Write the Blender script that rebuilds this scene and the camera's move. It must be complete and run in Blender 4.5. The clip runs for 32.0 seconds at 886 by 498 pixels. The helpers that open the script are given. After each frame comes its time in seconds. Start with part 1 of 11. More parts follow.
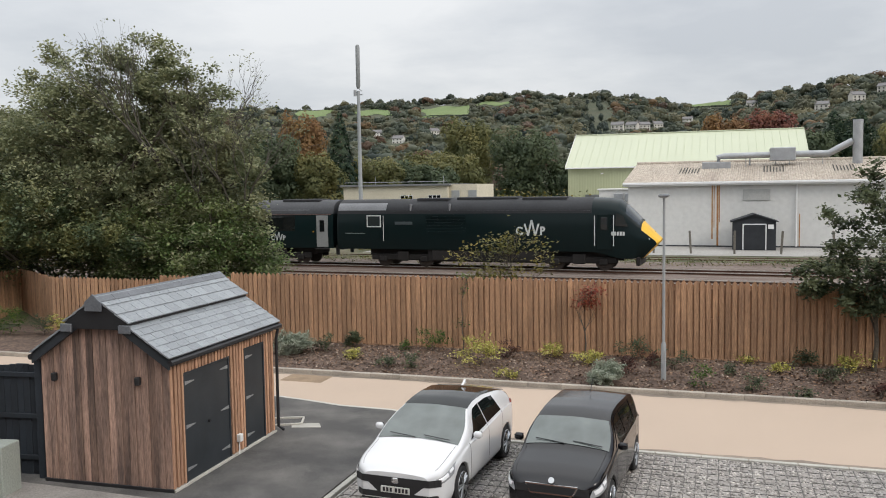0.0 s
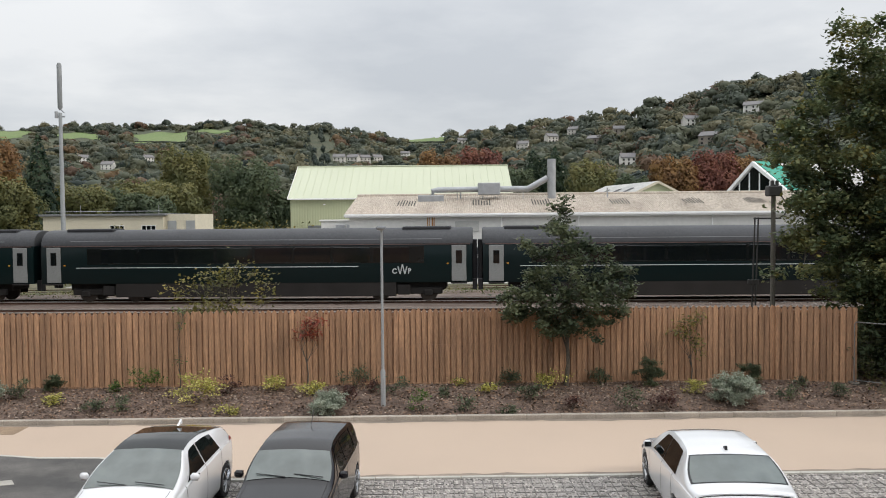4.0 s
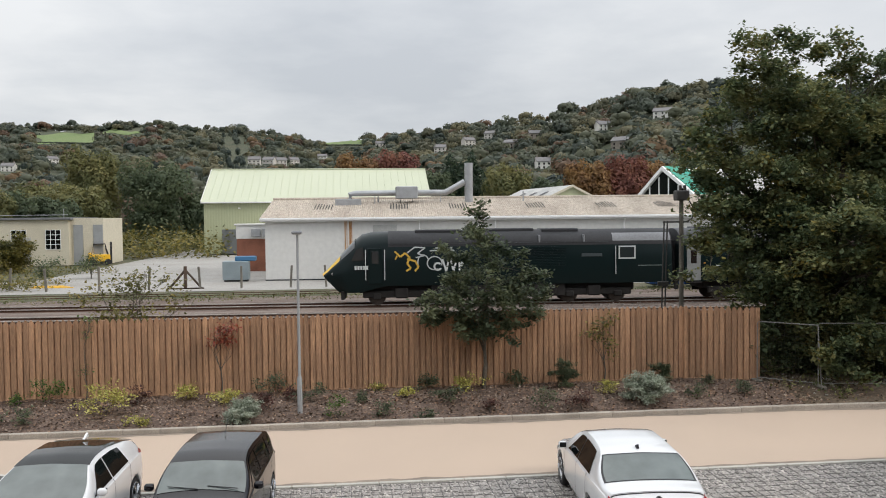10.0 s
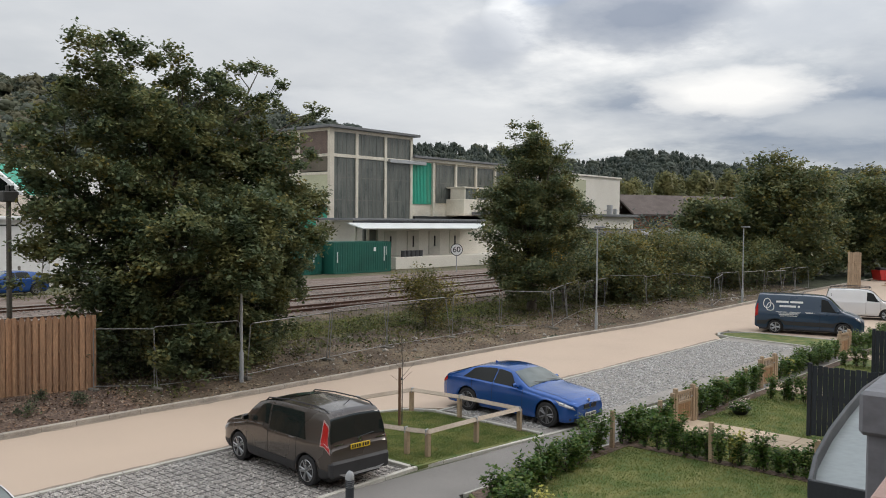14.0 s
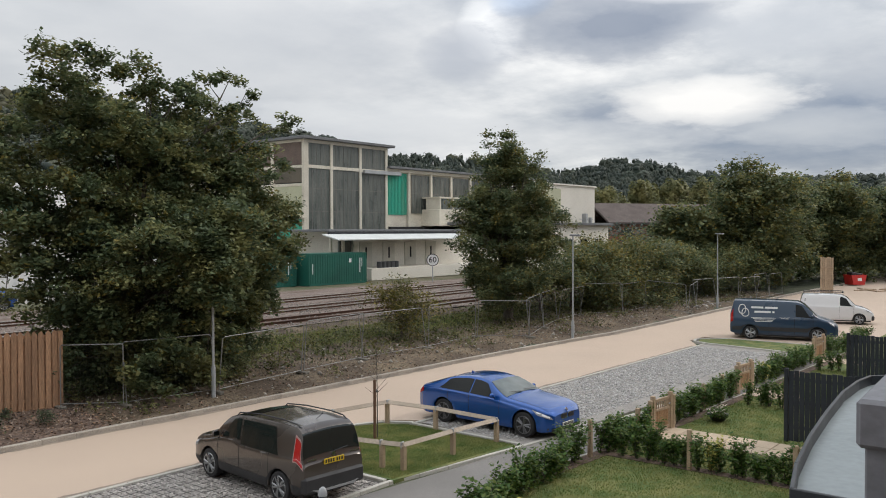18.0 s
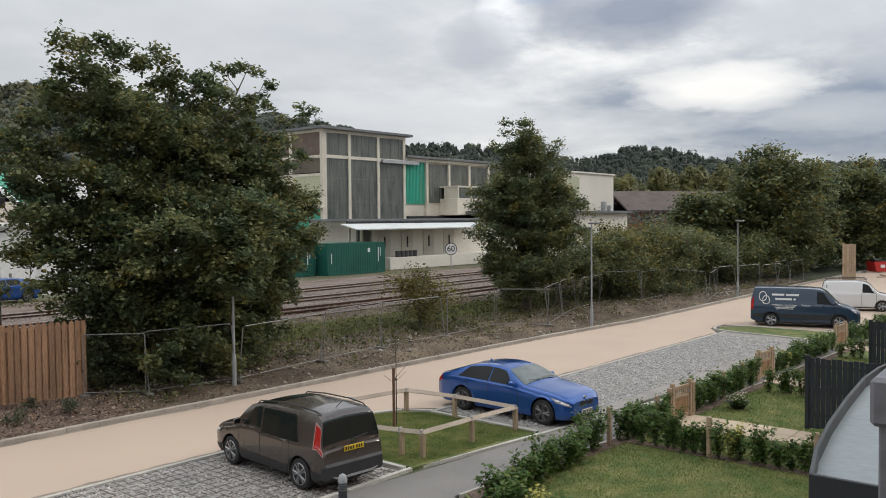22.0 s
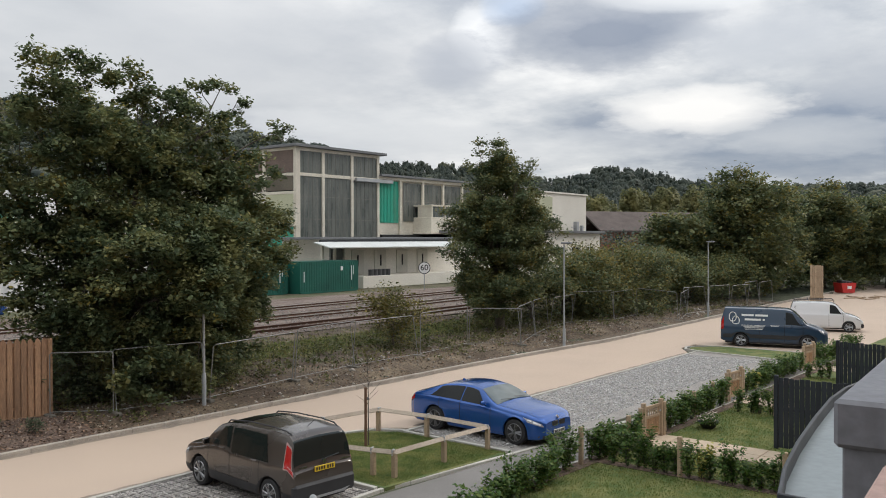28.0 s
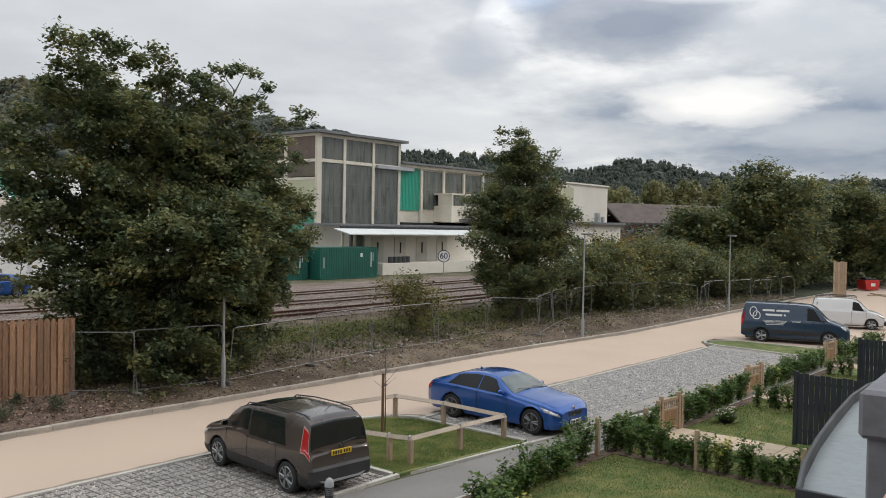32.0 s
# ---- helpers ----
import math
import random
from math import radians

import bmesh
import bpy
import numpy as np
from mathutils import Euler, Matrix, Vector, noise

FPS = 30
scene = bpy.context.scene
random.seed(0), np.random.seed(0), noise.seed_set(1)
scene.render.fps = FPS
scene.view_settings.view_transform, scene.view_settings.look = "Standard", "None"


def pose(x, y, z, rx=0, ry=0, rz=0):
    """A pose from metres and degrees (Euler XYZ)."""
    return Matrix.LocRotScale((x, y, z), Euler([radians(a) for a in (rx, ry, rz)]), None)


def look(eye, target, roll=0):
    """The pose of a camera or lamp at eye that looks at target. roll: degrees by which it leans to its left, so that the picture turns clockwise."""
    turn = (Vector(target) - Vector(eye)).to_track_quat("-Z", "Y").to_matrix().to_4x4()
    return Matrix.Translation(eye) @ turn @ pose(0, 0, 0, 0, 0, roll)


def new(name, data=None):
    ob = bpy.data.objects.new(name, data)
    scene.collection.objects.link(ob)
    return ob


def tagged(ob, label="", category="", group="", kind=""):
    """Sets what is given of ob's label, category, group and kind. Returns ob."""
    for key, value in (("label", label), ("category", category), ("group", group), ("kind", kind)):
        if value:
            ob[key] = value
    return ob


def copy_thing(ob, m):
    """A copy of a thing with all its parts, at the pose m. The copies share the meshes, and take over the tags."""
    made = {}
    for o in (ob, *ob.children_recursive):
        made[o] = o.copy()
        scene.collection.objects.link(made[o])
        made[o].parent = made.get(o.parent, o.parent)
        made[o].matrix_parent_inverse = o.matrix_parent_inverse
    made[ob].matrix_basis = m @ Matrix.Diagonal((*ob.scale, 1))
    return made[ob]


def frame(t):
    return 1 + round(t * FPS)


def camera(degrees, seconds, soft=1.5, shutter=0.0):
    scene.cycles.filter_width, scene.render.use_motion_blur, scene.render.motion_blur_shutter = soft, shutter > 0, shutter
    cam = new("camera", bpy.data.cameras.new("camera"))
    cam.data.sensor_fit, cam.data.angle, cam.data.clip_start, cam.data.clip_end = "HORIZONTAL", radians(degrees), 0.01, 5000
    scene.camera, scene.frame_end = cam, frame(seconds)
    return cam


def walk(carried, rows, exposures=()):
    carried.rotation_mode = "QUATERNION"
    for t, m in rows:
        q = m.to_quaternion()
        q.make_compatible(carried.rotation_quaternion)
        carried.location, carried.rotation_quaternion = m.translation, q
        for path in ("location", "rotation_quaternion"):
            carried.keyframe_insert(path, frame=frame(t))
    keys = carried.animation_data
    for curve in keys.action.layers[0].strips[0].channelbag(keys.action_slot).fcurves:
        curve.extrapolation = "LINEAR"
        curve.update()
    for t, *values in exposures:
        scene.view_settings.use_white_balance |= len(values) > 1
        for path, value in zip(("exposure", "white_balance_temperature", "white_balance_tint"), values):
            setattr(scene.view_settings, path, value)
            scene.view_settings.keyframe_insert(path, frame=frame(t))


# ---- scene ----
cam = camera(55.9, 32.0, 1.0)
PATH = [
    (0.0, (0.306, 0.065, 5.410), (-5.890, 19.025, 3.948), -0.90),
    (0.5, (0.300, 0.096, 5.417), (-5.431, 19.215, 4.147), -0.86),
    (1.0, (0.353, 0.065, 5.425), (-4.640, 19.410, 4.503), -1.28),
    (1.5, (0.355, 0.130, 5.435), (-3.749, 19.694, 4.797), -1.47),
    (2.0, (0.399, 0.092, 5.447), (-2.592, 19.857, 4.822), -1.47),
    (2.5, (0.388, 0.146, 5.442), (-1.587, 20.033, 4.672), -1.20),
    (3.0, (0.412, 0.112, 5.438), (-0.948, 20.049, 4.607), -1.16),
    (3.5, (0.412, -0.076, 5.451), (0.464, 19.907, 4.629), -1.04),
    (5.5, (0.406, -0.035, 5.450), (0.815, 19.946, 4.661), -0.12),
    (6.0, (0.385, -0.082, 5.458), (0.006, 19.900, 4.695), 0.01),
    (6.5, (0.384, -0.088, 5.440), (-0.694, 19.869, 4.692), 0.04),
    (7.0, (0.381, -0.058, 5.440), (-1.365, 19.850, 4.664), 0.07),
    (7.5, (0.365, -0.057, 5.433), (-1.977, 19.788, 4.593), -0.03),
    (8.0, (0.390, -0.025, 5.443), (-2.411, 19.758, 4.566), -0.21),
    (8.5, (0.381, -0.052, 5.437), (-2.434, 19.731, 4.585), -0.11),
    (9.0, (0.395, -0.084, 5.454), (-1.581, 19.803, 4.681), -0.05),
    (9.5, (0.413, -0.158, 5.482), (0.203, 19.829, 4.783), -0.25),
    (10.0, (0.441, -0.055, 5.482), (2.652, 19.808, 4.727), -0.59),
    (10.5, (0.562, 0.010, 5.494), (5.759, 19.304, 4.632), -0.13),
    (11.0, (0.631, 0.081, 5.520), (8.108, 18.610, 4.658), 0.41),
    (11.5, (0.612, 0.147, 5.539), (10.638, 17.427, 4.585), -0.39),
    (12.0, (0.556, 0.111, 5.538), (12.510, 16.114, 4.534), 0.06),
    (12.5, (0.591, 0.144, 5.544), (13.643, 15.262, 4.502), 0.73),
    (13.0, (0.679, 0.210, 5.518), (14.656, 14.481, 4.522), 0.68),
    (13.5, (0.730, 0.227, 5.521), (15.407, 13.785, 4.642), 0.60),
    (14.0, (0.729, 0.232, 5.520), (15.931, 13.211, 4.845), 0.53),
    (14.5, (0.739, 0.238, 5.520), (16.350, 12.731, 5.050), 0.59),
    (16.5, (0.975, 0.364, 5.481), (16.895, 12.462, 5.039), 0.44),
    (17.0, (0.990, 0.368, 5.474), (16.770, 12.645, 4.960), 0.37),
    (17.5, (0.978, 0.363, 5.470), (16.643, 12.789, 4.990), 0.16),
    (18.0, (0.981, 0.352, 5.479), (16.545, 12.906, 5.060), -0.14),
    (18.5, (0.967, 0.339, 5.470), (16.442, 13.001, 5.039), -0.51),
    (19.0, (0.972, 0.337, 5.471), (16.268, 13.212, 4.929), -0.88),
    (19.5, (0.977, 0.351, 5.463), (16.194, 13.313, 4.825), -0.97),
    (20.0, (0.978, 0.354, 5.459), (16.279, 13.216, 4.777), -0.79),
    (20.5, (0.980, 0.340, 5.454), (16.316, 13.158, 4.736), -0.91),
    (21.0, (0.979, 0.336, 5.461), (16.288, 13.189, 4.785), -1.11),
    (21.5, (0.979, 0.334, 5.464), (16.271, 13.207, 4.805), -0.93),
    (22.0, (0.970, 0.326, 5.458), (16.246, 13.217, 4.784), -0.52),
    (22.5, (0.968, 0.329, 5.455), (16.259, 13.202, 4.766), -0.37),
    (23.0, (0.980, 0.336, 5.451), (16.318, 13.151, 4.723), -0.34),
    (23.5, (0.977, 0.344, 5.462), (16.381, 13.078, 4.718), -0.23),
    (24.0, (0.974, 0.333, 5.456), (16.439, 12.995, 4.738), -0.08),
    (24.5, (0.954, 0.318, 5.455), (16.453, 12.943, 4.812), -0.12),
    (25.0, (0.974, 0.321, 5.460), (16.495, 12.920, 4.876), -0.24),
    (25.5, (0.969, 0.314, 5.462), (16.475, 12.933, 4.884), -0.18),
    (27.5, (0.944, 0.306, 5.475), (16.541, 12.817, 5.023), 0.20),
    (28.0, (0.962, 0.314, 5.465), (16.649, 12.717, 5.238), -0.10),
    (28.5, (0.950, 0.307, 5.464), (16.564, 12.804, 5.312), -0.43),
    (29.0, (0.976, 0.318, 5.465), (16.430, 13.013, 5.377), -0.57),
    (29.5, (0.987, 0.327, 5.458), (16.405, 13.066, 5.412), -0.42),
    (30.0, (0.977, 0.331, 5.467), (16.450, 13.002, 5.358), -0.15),
    (30.5, (0.982, 0.321, 5.460), (16.483, 12.958, 5.311), -0.21),
    (31.0, (0.987, 0.328, 5.465), (16.522, 12.922, 5.257), 0.41),
    (31.5, (0.988, 0.336, 5.451), (16.529, 12.918, 5.058), 1.11),
    (32.0, (0.961, 0.327, 5.442), (16.351, 13.091, 4.943), 1.02),
]
walk(cam, [(t, look(eye, target, roll)) for t, eye, target, roll in PATH],
     [(0.0, 0.16), (9.0, 0.16), (10.5, 0.12), (12.5, -0.02), (32.0, -0.02)])

# ---- world, sun ----
world = bpy.data.worlds.new("world")
scene.world = world
world.use_nodes = True
wn, wl = world.node_tree.nodes, world.node_tree.links
wn.clear()
w_out = wn.new("ShaderNodeOutputWorld")
w_sky = wn.new("ShaderNodeTexSky")
w_sky.sky_type, w_sky.sun_disc = "NISHITA", False
w_sky.sun_elevation, w_sky.sun_rotation = radians(32), radians(115)
w_skybg = wn.new("ShaderNodeBackground")
w_skybg.inputs["Strength"].default_value = 0.10
wl.new(w_sky.outputs["Color"], w_skybg.inputs["Color"])
# cloud deck: direction projected on a plane overhead, two scales of noise
w_tc = wn.new("ShaderNodeTexCoord")
w_sep = wn.new("ShaderNodeSeparateXYZ")
wl.new(w_tc.outputs["Generated"], w_sep.inputs[0])


def wmath(op, a, b=None, c=None):
    n = wn.new("ShaderNodeMath")
    n.operation = op
    for k, v in enumerate((a, b, c)):
        if v is None:
            continue
        if isinstance(v, (int, float)):
            n.inputs[k].default_value = v
        else:
            wl.new(v, n.inputs[k])
    return n.outputs[0]


w_up = wmath("MAXIMUM", w_sep.outputs["Z"], 0.0)
w_den = wmath("ADD", w_up, 0.16)
w_cx, w_cy = wmath("DIVIDE", w_sep.outputs["X"], w_den), wmath("DIVIDE", w_sep.outputs["Y"], w_den)
w_vec = wn.new("ShaderNodeCombineXYZ")
wl.new(w_cx, w_vec.inputs[0]), wl.new(w_cy, w_vec.inputs[1])


def wnoise(scale, detail, offset, rough=0.55):
    m = wn.new("ShaderNodeMapping")
    m.inputs["Location"].default_value = offset
    wl.new(w_vec.outputs[0], m.inputs[0])
    n = wn.new("ShaderNodeTexNoise")
    n.inputs["Scale"].default_value, n.inputs["Detail"].default_value, n.inputs["Roughness"].default_value = scale, detail, rough
    wl.new(m.outputs[0], n.inputs["Vector"])
    return n.outputs["Fac"]


def wramp(fac, *stops):
    r = wn.new("ShaderNodeValToRGB")
    el = r.color_ramp.elements
    while len(el) < len(stops):
        el.new(0.5)
    for e, (p, c) in zip(el, stops):
        e.position, e.color = p, (*c, 1)
    wl.new(fac, r.inputs[0])
    return r.outputs[0]


w_small = wnoise(0.75, 8, (3.1, 1.7, 0), 0.55)
w_big = wnoise(0.62, 9, (0.4, 5.2, 0), 0.58)
# smooth grey deck in the north-west, broken cumulus in the east
w_soft = wramp(w_small, (0.34, (0.50, 0.525, 0.56)), (0.48, (0.60, 0.62, 0.645)), (0.62, (0.72, 0.73, 0.74)))
w_broken = wramp(w_big, (0.36, (0.27, 0.32, 0.41)), (0.44, (0.37, 0.41, 0.48)), (0.50, (0.55, 0.58, 0.62)), (0.57, (0.78, 0.79, 0.80)), (0.64, (1.02, 1.01, 0.99)))
w_east = wramp(wmath("ADD", wmath("MULTIPLY", w_sep.outputs["X"], 1.0), wmath("MULTIPLY", w_sep.outputs["Y"], -0.55)), (0.0, (0, 0, 0)), (0.45, (1, 1, 1)))
w_mix = wn.new("ShaderNodeMix")
w_mix.data_type = "RGBA"
wl.new(w_east, w_mix.inputs["Factor"])
wl.new(w_soft, w_mix.inputs["A"]), wl.new(w_broken, w_mix.inputs["B"])
w_az = wmath("ARCTAN2", w_sep.outputs["X"], w_sep.outputs["Y"])
w_el = wmath("ARCSINE", w_sep.outputs["Z"])
w_ragged = wnoise(2.3, 8, (7.0, 2.0, 0), 0.6)


def cloud_mass(below, az_deg, el_deg, half_az, half_el, colour, amount=1.0, ragged=0.6):
    """A cloud bank or a gap between banks: an uneven soft-edged mass about a bearing and a height."""
    u = wmath("DIVIDE", wmath("SUBTRACT", w_az, radians(az_deg)), radians(half_az))
    v = wmath("DIVIDE", wmath("SUBTRACT", w_el, radians(el_deg)), radians(half_el))
    d = wmath("SQRT", wmath("ADD", wmath("MULTIPLY", u, u), wmath("MULTIPLY", v, v)))
    d = wmath("ADD", d, wmath("MULTIPLY", wmath("SUBTRACT", w_ragged, 0.5), ragged * 2))
    f = wramp(d, (0.30, (amount,) * 3), (0.75, (amount * 0.6,) * 3), (1.0, (0, 0, 0)))
    m = wn.new("ShaderNodeMix")
    m.data_type = "RGBA"
    wl.new(f, m.inputs["Factor"]), wl.new(below, m.inputs["A"])
    m.inputs["B"].default_value = (*colour, 1)
    return m.outputs["Result"]


w_col = w_mix.outputs["Result"]
for bank in ((40, 12, 16, 5, (0.62, 0.635, 0.66), 0.55), (47, 7.5, 10, 1.8, (0.80, 0.81, 0.82), 0.7), (68.5, 8.4, 7, 1.7, (1.02, 1.0, 0.97), 0.95), (55, 6.3, 16, 1.6, (0.70, 0.715, 0.74), 0.6), (75, 6.5, 6, 1.5, (0.60, 0.625, 0.66), 0.7), (54.6, 13.6, 2.6, 2.2, (0.95, 0.96, 0.97), 0.9),
             (56.5, 15.4, 2.4, 1.3, (0.50, 0.60, 0.76), 0.8), (52.6, 11.9, 3.0, 2.2, (0.46, 0.49, 0.55), 0.7), (62, 13.4, 8.0, 2.9, (0.25, 0.29, 0.37), 0.9), (73, 12.6, 6, 2.0, (0.56, 0.59, 0.635), 0.8), (68, 15.6, 7, 1.0, (0.80, 0.82, 0.84), 0.8), (80, 10, 6, 3, (0.62, 0.64, 0.67), 0.6)):
    w_col = cloud_mass(w_col, *bank)
w_cloud = wn.new("ShaderNodeBackground")
wl.new(w_col, w_cloud.inputs["Color"])
# an overcast deck is about three times brighter overhead than at the horizon
SKY = 1.0
wl.new(wmath("MULTIPLY_ADD", wmath("POWER", w_up, 1.6), 1.75 * SKY, 0.98 * SKY), w_cloud.inputs["Strength"])
w_blend = wn.new("ShaderNodeMixShader")
w_blend.inputs[0].default_value = 0.93
wl.new(w_skybg.outputs[0], w_blend.inputs[1]), wl.new(w_cloud.outputs[0], w_blend.inputs[2])
wl.new(w_blend.outputs[0], w_out.inputs[0])

sun = new("sun", bpy.data.lights.new("sun", "SUN"))
sun.data.energy, sun.data.angle, sun.data.color = 1.15, radians(16), (1.0, 0.92, 0.83)
sun.matrix_world = look((60, -28, 42), (0, 0, 0))

# ---- materials ----
MATS = {}


def mat(name, base, rough=0.7, vary=0.25, scale=2.0, fine=30.0, bump=0.15, metal=0.0, tint=None, spec=0.5, stretch=(1, 1, 1), rand=0.0, coat=0.0, island=0.0, detail=6):
    """A surface with broad stains, fine grain and relief. scale, fine: noise per metre. tint: the second colour of the stains.
    rand: how far single pieces differ; island: how far loose bits of one mesh differ."""
    if name in MATS:
        return MATS[name]
    m = bpy.data.materials.new(name)
    MATS[name] = m
    m.use_nodes = True
    n, l = m.node_tree.nodes, m.node_tree.links
    b = n["Principled BSDF"]
    b.inputs["Roughness"].default_value, b.inputs["Metallic"].default_value = rough, metal
    b.inputs["Specular IOR Level"].default_value = spec
    b.inputs["Coat Weight"].default_value, b.inputs["Coat Roughness"].default_value = coat, 0.05
    tc, mp = n.new("ShaderNodeTexCoord"), n.new("ShaderNodeMapping")
    mp.inputs["Scale"].default_value = stretch
    l.new(tc.outputs["Object"], mp.inputs[0])
    if rand > 0:
        oi0, ad = n.new("ShaderNodeObjectInfo"), n.new("ShaderNodeVectorMath")
        ad.operation = "MULTIPLY_ADD"
        ad.inputs[1].default_value = (37, 53, 71)
        l.new(oi0.outputs["Random"], ad.inputs[0]), l.new(tc.outputs["Object"], ad.inputs[2]), l.new(ad.outputs[0], mp.inputs[0])
    big, small = n.new("ShaderNodeTexNoise"), n.new("ShaderNodeTexNoise")
    for t, s, d in ((big, scale, detail), (small, fine, 4)):
        t.inputs["Scale"].default_value, t.inputs["Detail"].default_value = s, d
        l.new(mp.outputs[0], t.inputs["Vector"])
    tint = tint or tuple(c * 0.55 for c in base)
    mx = n.new("ShaderNodeMix")
    mx.data_type = "RGBA"
    mx.inputs["A"].default_value, mx.inputs["B"].default_value = (*base, 1), (*tint, 1)
    ramp = n.new("ShaderNodeMapRange")
    ramp.inputs["From Min"].default_value, ramp.inputs["From Max"].default_value = 0.40, 0.72
    ramp.inputs["To Max"].default_value = min(1.0, vary * 2.2)
    l.new(big.outputs["Fac"], ramp.inputs["Value"]), l.new(ramp.outputs[0], mx.inputs["Factor"])
    hsv = n.new("ShaderNodeHueSaturation")
    l.new(mx.outputs["Result"], hsv.inputs["Color"])
    val = n.new("ShaderNodeMapRange")
    val.inputs["From Min"].default_value, val.inputs["From Max"].default_value = 0.30, 0.70
    val.inputs["To Min"].default_value, val.inputs["To Max"].default_value = 1 - vary * 0.75, 1 + vary * 0.75
    l.new(small.outputs["Fac"], val.inputs["Value"])
    last = val.outputs[0]
    for amount, node, out in ((rand, "ShaderNodeObjectInfo", "Random"), (island, "ShaderNodeNewGeometry", "Random Per Island")):
        if amount:
            oi, r2, mu = n.new(node), n.new("ShaderNodeMapRange"), n.new("ShaderNodeMath")
            r2.inputs["To Min"].default_value, r2.inputs["To Max"].default_value = 1 - amount, 1 + amount
            mu.operation = "MULTIPLY"
            l.new(oi.outputs[out], r2.inputs["Value"]), l.new(r2.outputs[0], mu.inputs[0]), l.new(last, mu.inputs[1])
            last = mu.outputs[0]
    l.new(last, hsv.inputs["Value"])
    l.new(hsv.outputs[0], b.inputs["Base Color"])
    if bump:
        bp = n.new("ShaderNodeBump")
        bp.inputs["Strength"].default_value, bp.inputs["Distance"].default_value = bump, 0.5 / fine
        l.new(small.outputs["Fac"], bp.inputs["Height"]), l.new(bp.outputs[0], b.inputs["Normal"])
    if rough < 0.9 and rough > 0.12:
        rr = n.new("ShaderNodeMapRange")
        rr.inputs["To Min"].default_value, rr.inputs["To Max"].default_value = max(0.03, rough - 0.12), min(1, rough + 0.12)
        l.new(big.outputs["Fac"], rr.inputs["Value"]), l.new(rr.outputs[0], b.inputs["Roughness"])
    return m


def leaf_mat(name, a, b_, c, clump=0.5, single=0.55, spread=1.5, tone=False):
    """Foliage: three colours mixed leaf by leaf and clump by clump, a little light let through."""
    m = bpy.data.materials.new(name)
    MATS[name] = m
    m.use_nodes = True
    n, l = m.node_tree.nodes, m.node_tree.links
    b = n["Principled BSDF"]
    b.inputs["Roughness"].default_value, b.inputs["Specular IOR Level"].default_value = 0.55, 0.3
    geo, tc, noi, ad = n.new("ShaderNodeNewGeometry"), n.new("ShaderNodeTexCoord"), n.new("ShaderNodeTexNoise"), n.new("ShaderNodeMath")
    noi.inputs["Scale"].default_value, noi.inputs["Detail"].default_value = clump, 2
    l.new(tc.outputs["Object"], noi.inputs["Vector"])
    ad.operation = "MULTIPLY_ADD"
    ad.inputs[1].default_value, ad.inputs[2].default_value = single, -0.02 + (0.55 - single) / 2 - (spread - 0.95) / 2
    if tone:
        at = n.new("ShaderNodeAttribute")
        at.attribute_name = "tone"
        l.new(at.outputs["Fac"], ad.inputs[0])
    else:
        l.new(geo.outputs["Random Per Island"], ad.inputs[0])
    sm = n.new("ShaderNodeMath")
    sm.operation = "MULTIPLY_ADD"
    sm.inputs[1].default_value = spread
    l.new(noi.outputs["Fac"], sm.inputs[0]), l.new(ad.outputs[0], sm.inputs[2])
    r = n.new("ShaderNodeValToRGB")
    el = r.color_ramp.elements
    el.new(0.5)
    for e, (p, col) in zip(el, ((0.35, a), (0.68, b_), (0.95, c))):
        e.position, e.color = p, (*col, 1)
    l.new(sm.outputs[0], r.inputs[0]), l.new(r.outputs[0], b.inputs["Base Color"])
    tr, mx = n.new("ShaderNodeBsdfTranslucent"), n.new("ShaderNodeMixShader")
    mx.inputs[0].default_value = 0.36
    l.new(r.outputs[0], tr.inputs["Color"])
    l.new(b.outputs[0], mx.inputs[1]), l.new(tr.outputs[0], mx.inputs[2])
    l.new(mx.outputs[0], n["Material Output"].inputs[0])
    return m


def glass_mat(name, tint, rough=0.03, spec=0.9):
    """Tinted vehicle or window glass over a dark inside."""
    m = bpy.data.materials.new(name)
    MATS[name] = m
    m.use_nodes = True
    b = m.node_tree.nodes["Principled BSDF"]
    b.inputs["Base Color"].default_value = (*tint, 1)
    b.inputs["Roughness"].default_value, b.inputs["Specular IOR Level"].default_value = rough, spec
    return m


M_road = mat("buff_road_surface", (0.50, 0.392, 0.305), 0.92, 0.15, 0.35, 60, 0.25, tint=(0.40, 0.315, 0.25))
M_tar = mat("dark_tarmac", (0.075, 0.073, 0.07), 0.9, 0.5, 0.9, 45, 0.5, tint=(0.16, 0.15, 0.14))
M_tar_wet = mat("grey_path_tarmac", (0.205, 0.193, 0.18), 0.85, 0.3, 0.5, 60, 0.4, tint=(0.135, 0.127, 0.118))
M_kerb = mat("concrete_kerb", (0.40, 0.355, 0.30), 0.9, 0.3, 1.5, 40, 0.3, rand=0.10)
M_mulch = mat("bark_mulch", (0.10, 0.068, 0.052), 0.95, 0.6, 3.0, 14, 1.0, tint=(0.175, 0.12, 0.09))
M_dirt = mat("stony_bank_soil", (0.075, 0.052, 0.034), 0.95, 0.6, 0.45, 10, 1.0, tint=(0.195, 0.150, 0.098))
M_scrub = mat("rough_grass_ground", (0.075, 0.08, 0.036), 0.95, 0.5, 0.5, 12, 0.8, tint=(0.16, 0.135, 0.09))
M_lawn = mat("lawn_turf", (0.078, 0.118, 0.030), 0.95, 0.5, 1.5, 45, 0.9, tint=(0.205, 0.195, 0.068))
